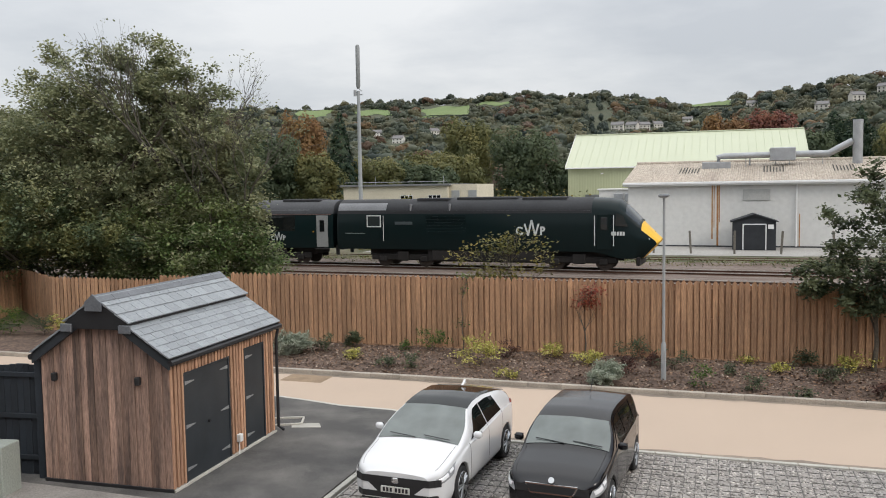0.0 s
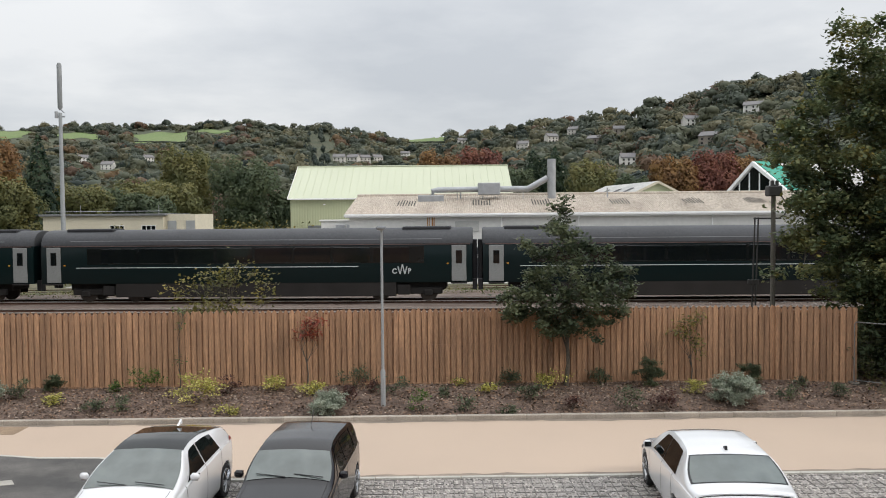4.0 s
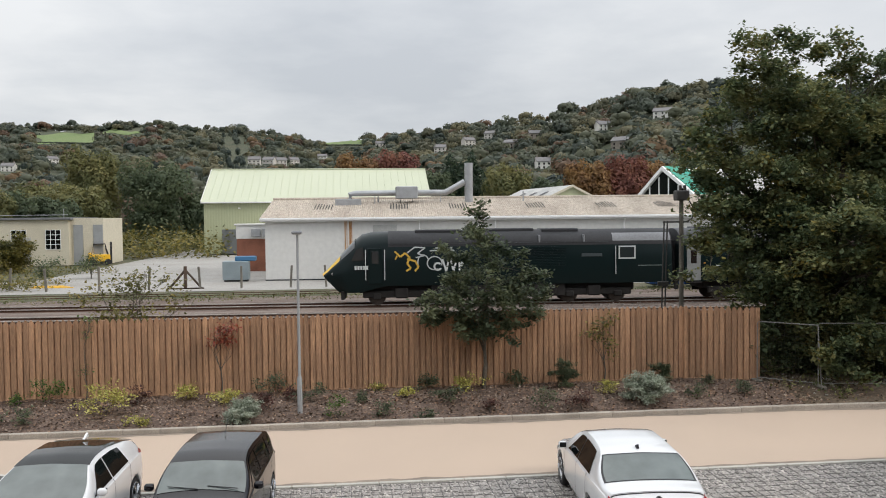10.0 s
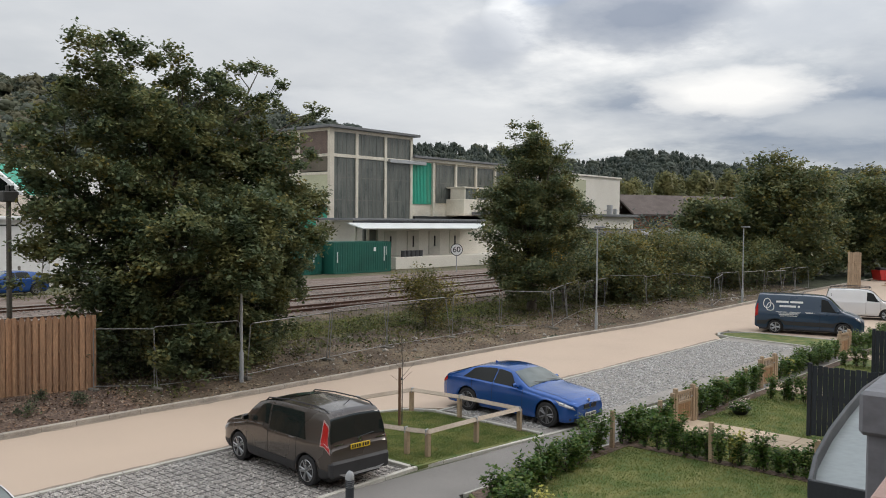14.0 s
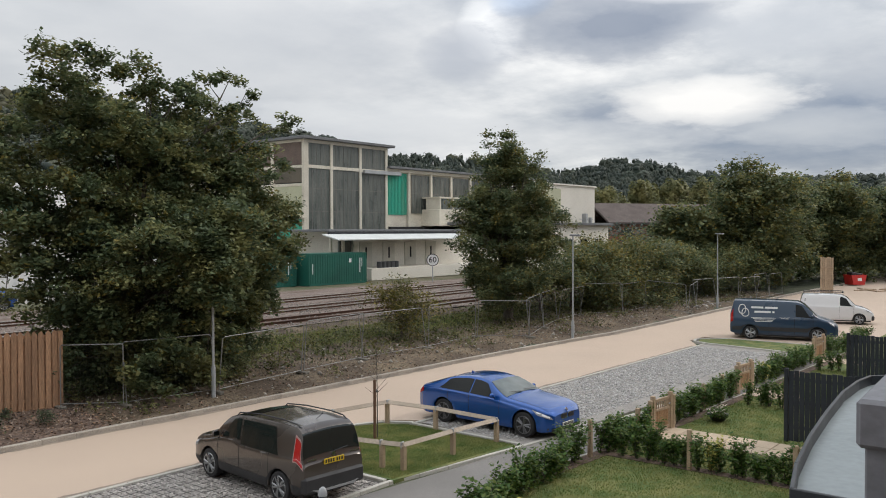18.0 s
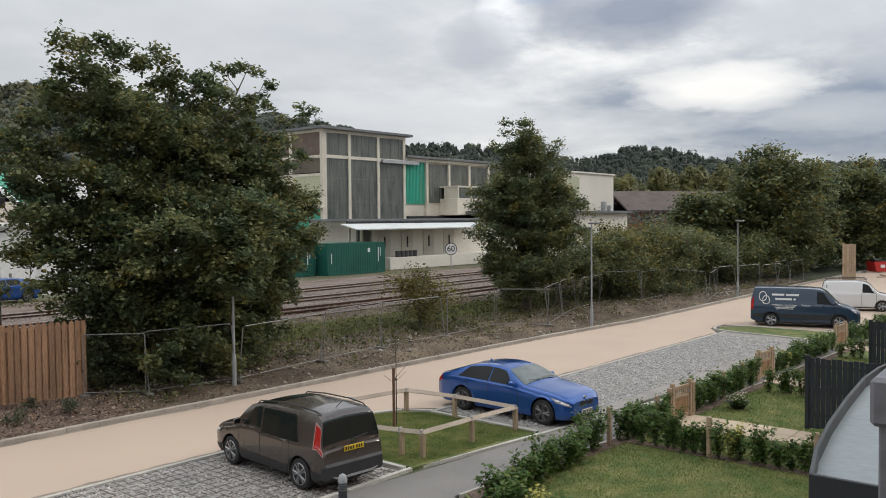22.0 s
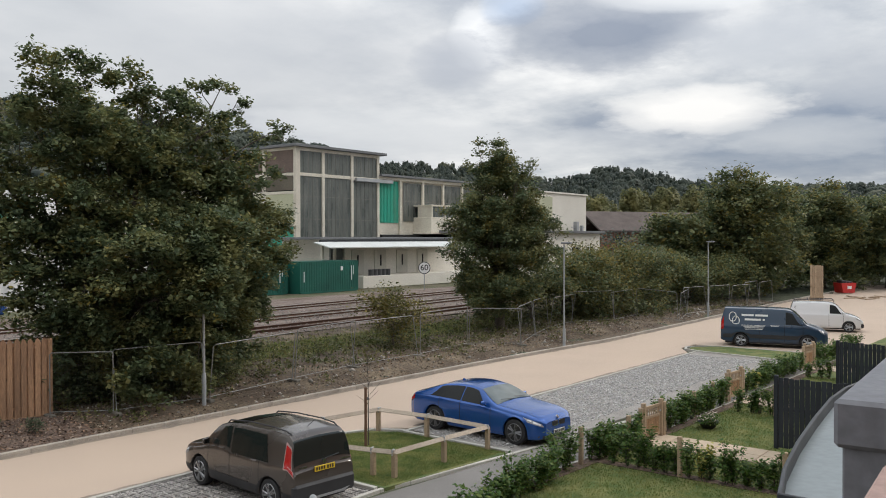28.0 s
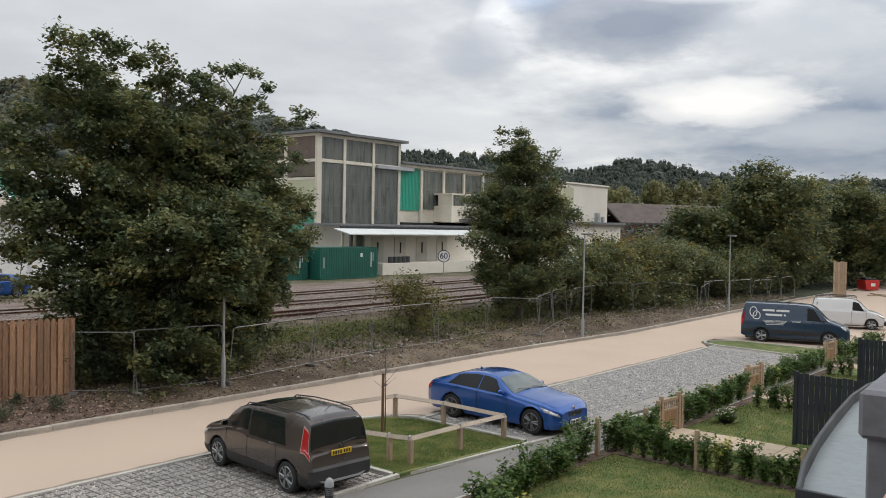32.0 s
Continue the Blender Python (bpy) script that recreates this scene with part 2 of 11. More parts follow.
M_gravel = mat("grey_gravel", (0.31, 0.29, 0.265), 0.95, 0.35, 1.2, 40, 0.9, tint=(0.21, 0.195, 0.18))
M_gridgravel = mat("gravel_in_cells", (0.36, 0.335, 0.31), 0.95, 0.4, 2.0, 22, 1.0, tint=(0.25, 0.23, 0.21))
M_ballast = mat("track_ballast", (0.205, 0.165, 0.14), 0.95, 0.5, 1.0, 14, 1.0, tint=(0.115, 0.075, 0.056), stretch=(0.25, 1.6, 1))
M_yard = mat("yard_concrete", (0.36, 0.345, 0.32), 0.9, 0.3, 0.25, 9, 0.3, tint=(0.27, 0.25, 0.22))
M_hill = mat("hill_undergrowth", (0.06, 0.072, 0.04), 0.95, 0.4, 0.05, 0.8, 0.8, tint=(0.09, 0.085, 0.05))
M_field = mat("hill_pasture", (0.145, 0.205, 0.07), 0.95, 0.25, 0.02, 0.5, 0.3, tint=(0.19, 0.22, 0.09))
M_fence = mat("new_softwood", (0.415, 0.24, 0.136), 0.8, 0.4, 1.1, 9, 0.3, tint=(0.245, 0.142, 0.086), stretch=(6, 6, 0.6), rand=0.2)
M_cedar = mat("weathered_cedar", (0.33, 0.215, 0.165), 0.8, 0.55, 1.1, 12, 0.4, tint=(0.10, 0.072, 0.062), stretch=(6, 6, 0.5), rand=0.48)
M_cedar_new = mat("fresh_cedar", (0.48, 0.275, 0.17), 0.75, 0.35, 0.9, 12, 0.35, tint=(0.30, 0.16, 0.105), stretch=(5, 5, 0.5), rand=0.3)
M_anthra = mat("anthracite_paint", (0.028, 0.034, 0.040), 0.45, 0.2, 1.5, 60, 0.06)
M_black = mat("black_plastic", (0.018, 0.018, 0.02), 0.5, 0.2, 3, 60, 0.08)
M_slate = mat("grey_slate", (0.25, 0.27, 0.285), 0.45, 0.2, 1.3, 25, 0.25, tint=(0.31, 0.33, 0.345), rand=0.12)
M_lead = mat("ridge_capping", (0.15, 0.16, 0.175), 0.5, 0.25, 2, 40, 0.15)
M_steel = mat("galvanised_steel", (0.42, 0.43, 0.44), 0.5, 0.2, 2.0, 40, 0.1, metal=0.55)
M_lamp = mat("lamp_column_paint", (0.33, 0.345, 0.35), 0.45, 0.12, 1.0, 60, 0.05)
M_cream = mat("cream_render", (0.60, 0.55, 0.43), 0.9, 0.2, 0.3, 12, 0.2, tint=(0.46, 0.42, 0.33))
M_white_wall = mat("painted_white_wall", (0.74, 0.70, 0.62), 0.85, 0.2, 0.3, 12, 0.2, tint=(0.58, 0.54, 0.46))
M_green_wall = mat("pale_green_cladding", (0.42, 0.445, 0.28), 0.6, 0.12, 0.2, 20, 0.05)
M_green_roof = mat("pale_green_roof_sheet", (0.52, 0.55, 0.40), 0.5, 0.1, 0.15, 12, 0.05, tint=(0.46, 0.485, 0.36))
M_shedwall = mat("white_profiled_sheet", (0.66, 0.655, 0.63), 0.6, 0.07, 0.12, 3, 0.0, tint=(0.55, 0.545, 0.52))
M_asbestos = mat("weathered_cement_sheet", (0.46, 0.40, 0.33), 0.9, 0.35, 0.35, 5, 0.3, tint=(0.31, 0.26, 0.21), stretch=(1.6, 0.35, 1))
M_rust = mat("rust_stain", (0.36, 0.16, 0.05), 0.9, 0.45, 0.8, 14, 0.2, tint=(0.52, 0.36, 0.20))
M_rail = mat("rusty_rail", (0.085, 0.040, 0.024), 0.8, 0.3, 1.0, 30, 0.2)
M_railtop = mat("worn_rail_head", (0.62, 0.58, 0.54), 0.38, 0.12, 1.0, 30, 0.03, metal=0.75)
M_sleeper = mat("old_sleeper", (0.085, 0.058, 0.042), 0.9, 0.35, 1.2, 20, 0.3, rand=0.25)
M_brick = mat("red_brick", (0.30, 0.12, 0.075), 0.9, 0.3, 1.0, 25, 0.3)
M_wood_post = mat("pale_timber", (0.41, 0.305, 0.205), 0.8, 0.25, 1.5, 30, 0.3, tint=(0.29, 0.215, 0.145), rand=0.12)
M_cpost = mat("old_concrete_post", (0.17, 0.155, 0.13), 0.9, 0.3, 2, 30, 0.3, rand=0.2)
M_bark = mat("tree_bark", (0.11, 0.092, 0.07), 0.95, 0.4, 2.0, 18, 0.8)
M_twig = mat("grey_twig", (0.095, 0.084, 0.068), 0.9, 0.3, 2.0, 30, 0.3)
M_glass = glass_mat("dark_glass", (0.005, 0.007, 0.007), 0.03, 0.3)
M_trainglass = glass_mat("coach_glass", (0.006, 0.008, 0.009), 0.06)
M_white = mat("white_paint", (0.78, 0.78, 0.77), 0.5, 0.06, 2, 40, 0.03)
M_yellow = mat("warning_yellow_paint", (0.80, 0.46, 0.02), 0.45, 0.08, 1.5, 30, 0.03)
M_red = mat("red_paint", (0.50, 0.025, 0.02), 0.45, 0.15, 1.5, 30, 0.05)
M_teal = mat("teal_sheet", (0.02, 0.34, 0.23), 0.5, 0.35, 0.4, 12, 0.06, tint=(0.10, 0.25, 0.16), stretch=(3, 3, 0.5))
M_container = mat("green_container_paint", (0.012, 0.115, 0.085), 0.5, 0.25, 0.5, 14, 0.06)
M_blacksheet = mat("dark_timber_stain", (0.02, 0.023, 0.028), 0.7, 0.2, 2, 30, 0.2)

# ---- geometry ----


class Geo:
    """Collects vertices and faces of one mesh."""

    def __init__(self):
        self.v, self.f = [], []

    def add(self, verts, faces):
        k = len(self.v)
        self.v += [tuple(p) for p in verts]
        self.f += [tuple(k + i for i in f) for f in faces]
        return self

    def box(self, x0, x1, y0, y1, z0, z1, c=0.0):
        """A box, its edges chamfered by c."""
        if c <= 0:
            p = [(x, y, z) for z in (z0, z1) for y in (y0, y1) for x in (x0, x1)]
            return self.add(p, [(0, 2, 3, 1), (4, 5, 7, 6), (0, 1, 5, 4), (2, 6, 7, 3), (0, 4, 6, 2), (1, 3, 7, 5)])
        k, idx, vs = 0, {}, []
        lo, hi = (x0, y0, z0), (x1, y1, z1)
        for s in range(8):
            sg = (s & 1, s >> 1 & 1, s >> 2 & 1)
            for ax in range(3):
                p = []
                for a in range(3):
                    e = hi[a] if sg[a] else lo[a]
                    p.append(e if a == ax else e + (-c if sg[a] else c))
                idx[s, ax] = k
                vs.append(p)
                k += 1
        fs = []
        for ax in range(3):
            o = [a for a in range(3) if a != ax]
            for side in (0, 1):
                ring = []
                for u, w in ((0, 0), (1, 0), (1, 1), (0, 1)):
                    ring.append(idx[side << ax | u << o[0] | w << o[1], ax])
                flip = (side == 1) == (ax == 1)
                fs.append(tuple(ring[::-1]) if flip else tuple(ring))
        for ax in range(3):
            a, b = [q for q in range(3) if q != ax]
            for u in (0, 1):
                for w in (0, 1):
                    s0 = u << a | w << b
                    s1 = s0 | 1 << ax
                    ring = (idx[s0, a], idx[s1, a], idx[s1, b], idx[s0, b])
                    flip = (u ^ w) ^ (ax == 1)
                    fs.append(ring if flip else ring[::-1])
        for s in range(8):
            t = (idx[s, 0], idx[s, 1], idx[s, 2])
            fs.append(t if (s & 1) + (s >> 1 & 1) + (s >> 2 & 1) in (1, 3) else t[::-1])
        return self.add(vs, fs)

    def prism(self, poly, a, b, axis="y"):
        """A polygon of (u, w) pairs pushed from a to b along the axis: y takes (x, z), x takes (y, z), z takes (x, y)."""
        n = len(poly)
        put = {"y": lambda u, w, d: (u, d, w), "x": lambda u, w, d: (d, u, w), "z": lambda u, w, d: (u, w, d)}[axis]
        vs = [put(u, w, a) for u, w in poly] + [put(u, w, b) for u, w in poly]
        fs = [tuple(range(n)), tuple(range(2 * n - 1, n - 1, -1))] + [(i, i + n, (i + 1) % n + n, (i + 1) % n) for i in range(n)]
        area = sum(poly[i][0] * poly[(i + 1) % n][1] - poly[(i + 1) % n][0] * poly[i][1] for i in range(n))
        if (area > 0) == (axis != "y") and b > a or (area > 0) == (axis == "y") and b < a:
            fs = [f[::-1] for f in fs]
        return self.add(vs, fs)

    def tube(self, path, radii, sides=8, cap=True):
        """A round bar along points; radii: one number or one a point."""
        pts = [Vector(p) for p in path]
        if isinstance(radii, (int, float)):
            radii = [radii] * len(pts)
        ref = Vector((0.31, 0.17, 0.93)).normalized()
        vs, fs = [], []
        for i, p in enumerate(pts):
            d = (pts[min(i + 1, len(pts) - 1)] - pts[max(i - 1, 0)]).normalized()
            if abs(d.dot(ref)) > 0.95:
                ref = Vector((0.93, 0.31, 0.17)).normalized()
            a = d.cross(ref).normalized()
            b = d.cross(a)
            for s in range(sides):
                t = math.tau * s / sides
                vs.append(p + (a * math.cos(t) + b * math.sin(t)) * radii[i])
        for i in range(len(pts) - 1):
            for s in range(sides):
                t = (s + 1) % sides
                fs.append((i * sides + s, i * sides + t, (i + 1) * sides + t, (i + 1) * sides + s))
        if cap:
            fs.append(tuple(range(sides))[::-1])
            fs.append(tuple((len(pts) - 1) * sides + s for s in range(sides)))
        return self.add(vs, [f[::-1] for f in fs])

    def sheet(self, rows):
        """A grid of points as one skin."""
        n = len(rows[0])
        vs = [p for r in rows for p in r]
        return self.add(vs, [(i * n + j, i * n + j + 1, (i + 1) * n + j + 1, (i + 1) * n + j) for i in range(len(rows) - 1) for j in range(n - 1)])

    def move(self, m):
        self.v = [tuple(m @ Vector(p)) for p in self.v]
        return self

    def mesh(self, name, smooth=None):
        me = bpy.data.meshes.new(name)
        me.from_pydata(self.v, [], self.f)
        if smooth is not None:
            me.polygons.foreach_set("use_smooth", [True] * len(me.polygons))
            me.set_sharp_from_angle(angle=radians(smooth))
        me.update()
        return me


def part(name, geo, material, parent=None, label="", m=None, smooth=None):
    """Links a Geo, or a mesh that is shared, as one object under its parent."""
    me = geo.mesh(name, smooth) if isinstance(geo, Geo) else geo
    if not me.materials:
        me.materials.append(material)
    ob = new(name, me)
    if parent:
        ob.parent = parent
    if m is not None:
        ob.matrix_basis = m
    if label:
        ob["label"] = label
    return ob


def thing(name, label, category, m=None, group="", kind=""):
    ob = new(name)
    ob.empty_display_size = 0.2
    if m is not None:
        ob.matrix_basis = m
    return tagged(ob, label, category, group, kind)


def setting(name, geo, material, label="", smooth=None):
    return tagged(part(name, geo, material, smooth=smooth), label, name.split("_")[0], kind="structure")


def solo(name, geo, material, label, category, m=None, group="", kind="", smooth=None):
    return tagged(part(name, geo, material, m=m, smooth=smooth), label, category, group, kind)


def raw_mesh(name, verts, faces_flat, size):
    """A mesh straight from arrays; all faces have size corners."""
    me = bpy.data.meshes.new(name)
    nf = len(faces_flat) // size
    me.vertices.add(len(verts))
    me.vertices.foreach_set("co", np.asarray(verts, np.float32).ravel())
    me.loops.add(len(faces_flat))
    me.loops.foreach_set("vertex_index", np.asarray(faces_flat, np.int32))
    me.polygons.add(nf)
    me.polygons.foreach_set("loop_start", np.arange(nf, dtype=np.int32) * size)
    me.update(calc_edges=True)
    me.validate()
    return me

# ---- ground, hills, paving ----
RAIL_Z = 0.88
# ridge line: azimuth (degrees from +y towards +x), elevation of the tree tops, distance
RIDGE = [(-180, 3.0, 800), (-60, 4.5, 800), (-45, 5.0, 850), (-28.5, 5.5, 900), (-20, 6.0, 900), (-12, 6.35, 760), (-7, 6.1, 700), (-2, 5.4, 820), (3.4, 5.9, 640), (9, 6.5, 560),
         (12, 6.7, 520), (15.3, 7.5, 470), (21.5, 8.6, 430), (26.4, 8.7, 420), (34, 7.8, 430), (41, 6.9, 460), (47.5, 5.3, 520), (52, 5.1, 560), (59, 4.1, 640), (64, 4.8, 620),
         (68, 3.9, 560), (74, 3.4, 520), (90, 3.2, 500), (110, 3, 600), (180, 3.0, 800)]


def ridge(az):
    for (a, e, r), (a2, e2, r2) in zip(RIDGE, RIDGE[1:]):
        if a <= az <= a2:
            k = (az - a) / (a2 - a)
            k = k * k * (3 - 2 * k)
            return e + 0.2 + (e2 - e) * k, 1.6 * (r + (r2 - r) * k)
    return 3.0, 1280


def step(a, b, v):
    k = min(1.0, max(0.0, (v - a) / (b - a)))
    return k * k * (3 - 2 * k)


def gz(x, y):
    """Height of the ground."""
    r = math.hypot(x, y)
    z = -0.06 + 0.20 * step(21.9, 24.0, y) + 0.50 * step(26.0, 32.5, y) + 0.16 * step(48.5, 51.5, y)
    if r > 260 and y > -120:
        e, rr = ridge(math.degrees(math.atan2(x, y)))
        top = 5.45 + rr * math.tan(radians(e)) - 11.5
        k = (r - 260) / (rr - 260)
        hill = top * (min(k, 1.0) ** 1.5) if k < 1 else top * max(0.0, 1 - 0.5 * (k - 1))
        z += max(0.0, hill) * step(-120, 0, y)
    return z


rings = [0.0] + [2.0 * i for i in range(1, 10)] + [18 + 0.8 * i for i in range(1, 28)] + [40 + 2.5 * i for i in range(1, 9)]
while rings[-1] < 3600:
    rings.append(rings[-1] * 1.085)
rows = []
for r in rings:
    row = []
    for i in range(361):
        a = radians(i - 180)
        row.append((r * math.sin(a), r * math.cos(a), gz(r * math.sin(a), r * math.cos(a))))
    rows.append(row)
GROUND_SHEET = Geo().sheet(rows)
GROUND_SHEET.f = [f[::-1] for f in GROUND_SHEET.f]
setting("ground", GROUND_SHEET, M_hill, "rough valley floor rising into wooded hills", 60)


def drape(x0, x1, y0, y1, nx, ny, dz, rough=0.0, edge=None):
    """A skin that follows the ground dz above it; edge(x, y) may shift a point of its outline."""
    out = []
    for j in range(ny + 1):
        row = []
        for i in range(nx + 1):
            x, y = x0 + (x1 - x0) * i / nx, y0 + (y1 - y0) * j / ny
            if edge:
                x, y = edge(x, y)
            row.append((x, y, gz(x, y) + dz + rough * noise.noise((x * 0.9, y * 0.9, 0.0)) + rough * 0.5 * noise.noise((x * 3.1, y * 3.1, 4.0))))
        out.append(row)
    return Geo().sheet(out)


KERB = [(-60, 22.35), (-22, 21.97), (13, 21.95), (17, 21.82), (22, 21.80), (30, 21.72), (34, 21.60), (38, 21.36), (41, 21.18), (45, 21.18), (49, 21.30), (54, 21.40), (60, 21.60), (75, 21.90), (110, 21.94)]


def kerb_y(x):
    for (xa, ya), (xb, yb) in zip(KERB, KERB[1:]):
        if xa <= x <= xb:
            return ya + (yb - ya) * (x - xa) / (xb - xa)
    return 21.94


def slab(poly, z0, z1):
    return Geo().prism(poly, z0, z1, "z")


setting("planting_bed", drape(-26, 13.4, 22.02, 26.4, 120, 16, 0.05, 0.03), M_mulch, "bark mulch planting bed between kerb and fence", 60)
setting("bank", drape(13.4, 75, 22.02, 33, 160, 26, 0.05, 0.07, lambda x, y: (x, y - max(0.0, 21.94 - kerb_y(x)) * (33 - y) / 11)), M_dirt, "stony soil bank beside the road", 60)
setting("verge", drape(-60, 110, 26.5, 33, 120, 10, 0.03, 0.05), M_scrub, "rough grass strip below the railway", 60)
setting("trackbed", drape(-160, 620, 32.6, 50.5, 260, 16, 0.10, 0.03), M_ballast, "stone ballast of the railway", 60)
setting("siding_verge", drape(-120, 120, 50.4, 56, 110, 6, 0.03, 0.05), M_scrub, "weedy grass beside the siding", 60)
setting("yard", drape(-24, 130, 55.5, 135, 60, 40, 0.05, 0.01), M_yard, "pale worn concrete goods yard", 60)
setting("yard_grass", drape(-130, -24, 55.5, 150, 60, 40, 0.04, 0.08), M_scrub, "overgrown grass beside the yard", 60)
setting("yard_road", drape(-33, -24, 65, 67.5, 20, 6, 0.07, 0.01), M_yard, "pale worn concrete yard road", 60)

setting("road", slab([(-60, 17.15), (14.2, 17.15), (18.6, 17.0), (19.4, 16.0), (39.6, 15.9), (41.2, 16.9), (43, 16.9), (43, 8.5), (110, 6.0)] + [(x, y - 0.08) for x, y in KERB[::-1][:-2]] + [(-60, 21.86)], -0.05, 0.0), M_road, "buff coloured access road")
setting("tarmac_left", slab([(-26, 2), (-6.25, 2), (-6.25, 17.1), (-6.4, 18.45), (-7.2, 18.75), (-8.6, 18.8), (-9.6, 19.05), (-10.6, 19.25), (-26, 19.4)], -0.04, 0.006), M_tar, "dark grey tarmac apron beside the store")
setting("parking_bay", slab([(-6.05, 4.0), (11.2, 4.0), (11.6, 12.75), (14.25, 12.75), (14.25, 17.0), (-6.05, 17.0)], -0.05, -0.015), M_gridgravel, "gravel filled parking bays")
setting("parking_bay_east", slab([(18.9, 12.15), (39.3, 10.9), (40.2, 12.5), (40.4, 15.75), (19.2, 15.85)], -0.05, -0.012), M_gravel, "grey gravel parking bays")
setting("footpath", slab([(7.5, 4.0), (11.3, 4.0), (11.65, 12.65), (24, 11.45), (41, 10.3), (41, 9.7), (24, 10.15), (13.6, 10.75), (12.2, 8.6), (12.2, 4.0)], -0.05, 0.004), M_tar_wet, "grey tarmac footpath between bays and gardens")
setting("island_turf", slab([(14.45, 12.62), (18.6, 12.2), (18.7, 15.6), (18.3, 16.6), (17.6, 16.9), (14.45, 16.95)], -0.05, 0.03), M_lawn, "mown grass island")
setting("grass_strip", slab([(39.75, 10.9), (40.6, 10.7), (42.6, 11.6), (42.6, 15.4), (41.6, 16.5), (40.7, 16.3), (40.5, 15.6)], -0.05, 0.05), M_lawn, "mown grass strip beside the bays")
setting("lawn", slab([(12.35, -1.0), (60, -1.0), (60, 9.6), (24, 10.05), (13.75, 10.6), (12.35, 8.5)], -0.05, 0.02), M_lawn, "mown front garden lawns")
setting("garden_soil", slab([(12.5, 8.65), (13.85, 10.62), (24, 10.07), (42, 9.68), (42, 9.35), (24, 9.75), (19.55, 9.92), (19.5, 4.5), (19.2, 4.5), (19.2, 9.95), (14.1, 10.2), (12.95, 8.6)], -0.05, 0.032), M_mulch, "dark soil strip under the hedge")
setting("garden_path", slab([(21.45, 2.0), (22.95, 2.0), (22.75, 9.85), (21.65, 9.95)], -0.05, 0.03), M_kerb)
setting("plot_ground", slab([(42.8, -4), (110, -4), (110, 6.2), (42.8, 8.6)], -0.05, 0.0), M_road, "bare buff ground of the building plot")

# garden path flags
for gx, ga, gb in ((22.2, 4.0, 9.7), (29.4, 4.0, 10.0), (38.4, 4.0, 9.9)):
    k = 0
    yy = ga
    while yy < gb - 0.3:
        for half in (0, 1):
            g = Geo().box(gx - 0.68 + 0.69 * half, gx - 0.68 + 0.69 * half + 0.67, yy, yy + 0.58, 0.02, 0.05, 0.008)
            o = part("paving_flag", g, mat("buff_paving_flag", (0.50, 0.40, 0.29), 0.85, 0.15, 1.2, 40, 0.15, rand=0.08))
            o.parent = bpy.data.objects["garden_path"]
        yy += 0.6


# kerbs: units 0.9 m long with open joints
def kerb_run(name, pts, w, h, label, unit=0.914, drop=0.0):
    root = tagged(new(name), label, "kerb", kind="structure")
    shared = Geo().box(0.0015, unit - 0.0015, -w / 2, w / 2, -0.1, h, 0.012).mesh("kerb_stone")
    shared.materials.append(M_kerb)
    joined = Geo()
    for (ax, ay), (bx, by) in zip(pts, pts[1:]):
        d = math.hypot(bx - ax, by - ay)
        n = max(1, round(d / unit))
        ang = math.atan2(by - ay, bx - ax)
        for i in range(n):
            t = i / n
            o = part("kerb_stone", shared, M_kerb, root)
            o.matrix_basis = Matrix.Translation((ax + (bx - ax) * t, ay + (by - ay) * t, 0.003 * math.sin(i * 2.3))) @ Matrix.Rotation(ang, 4, "Z") @ Matrix.Diagonal((d / n / unit, 1, 1, 1))
    return root


kerb_run("kerb_far", KERB, 0.16, 0.125, "worn concrete kerb along the far side of the road")
M_edge = mat("pale_concrete_edging", (0.50, 0.48, 0.43), 0.85, 0.2, 1.5, 40, 0.2, rand=0.08)


def edging(name, pts, w=0.11, h=0.02, label="pale concrete edging flush with the paving"):
    g = Geo()
    for (ax, ay), (bx, by) in zip(pts, pts[1:]):
        d, ang = math.hypot(bx - ax, by - ay), math.atan2(by - ay, bx - ax)
        n = max(1, round(d / 0.9))
        for i in range(n):
            b = Geo().box(0.005, d / n - 0.005, -w / 2, w / 2, -0.08, h, 0.01)
            b.move(Matrix.Translation((ax + (bx - ax) * i / n, ay + (by - ay) * i / n, 0)) @ Matrix.Rotation(ang, 4, "Z"))
            g.add(b.v, b.f)
    return setting(name, g, M_edge, label)


edging("edging_bay_far", [(-6.15, 17.08), (14.3, 17.08)])
edging("edging_bay_side", [(-6.15, 4.0), (-6.15, 17.0)])
edging("edging_bay_near", [(11.3, 5.0), (11.62, 12.7), (14.35, 12.7), (18.75, 12.1), (24, 11.5), (39.4, 10.75)])
edging("edging_island", [(14.35, 12.78), (14.35, 17.0)], 0.12, 0.045)
edging("edging_island_side", [(18.8, 12.2), (18.85, 15.9)], 0.12, 0.045)
edging("edging_island_far", [(14.35, 17.06), (17.7, 17.05), (18.5, 16.7), (18.95, 15.95)], 0.12, 0.045)
edging("edging_east_far", [(18.95, 15.93), (40.3, 15.82)])
edging("edging_strip", [(39.6, 10.75), (40.4, 15.8), (40.75, 16.5), (41.5, 16.75), (42.2, 16.3), (42.75, 15.5), (42.75, 11.2)], 0.12, 0.06)
edging("edging_path", [(13.7, 10.7), (24, 10.12), (42, 9.72)], 0.06, 0.03)
edging("edging_tarmac", [(-26, 19.45), (-10.6, 19.3), (-9.6, 19.1), (-8.6, 18.86), (-7.2, 18.8), (-6.42, 18.5), (-6.2, 17.15)], 0.10, 0.012)
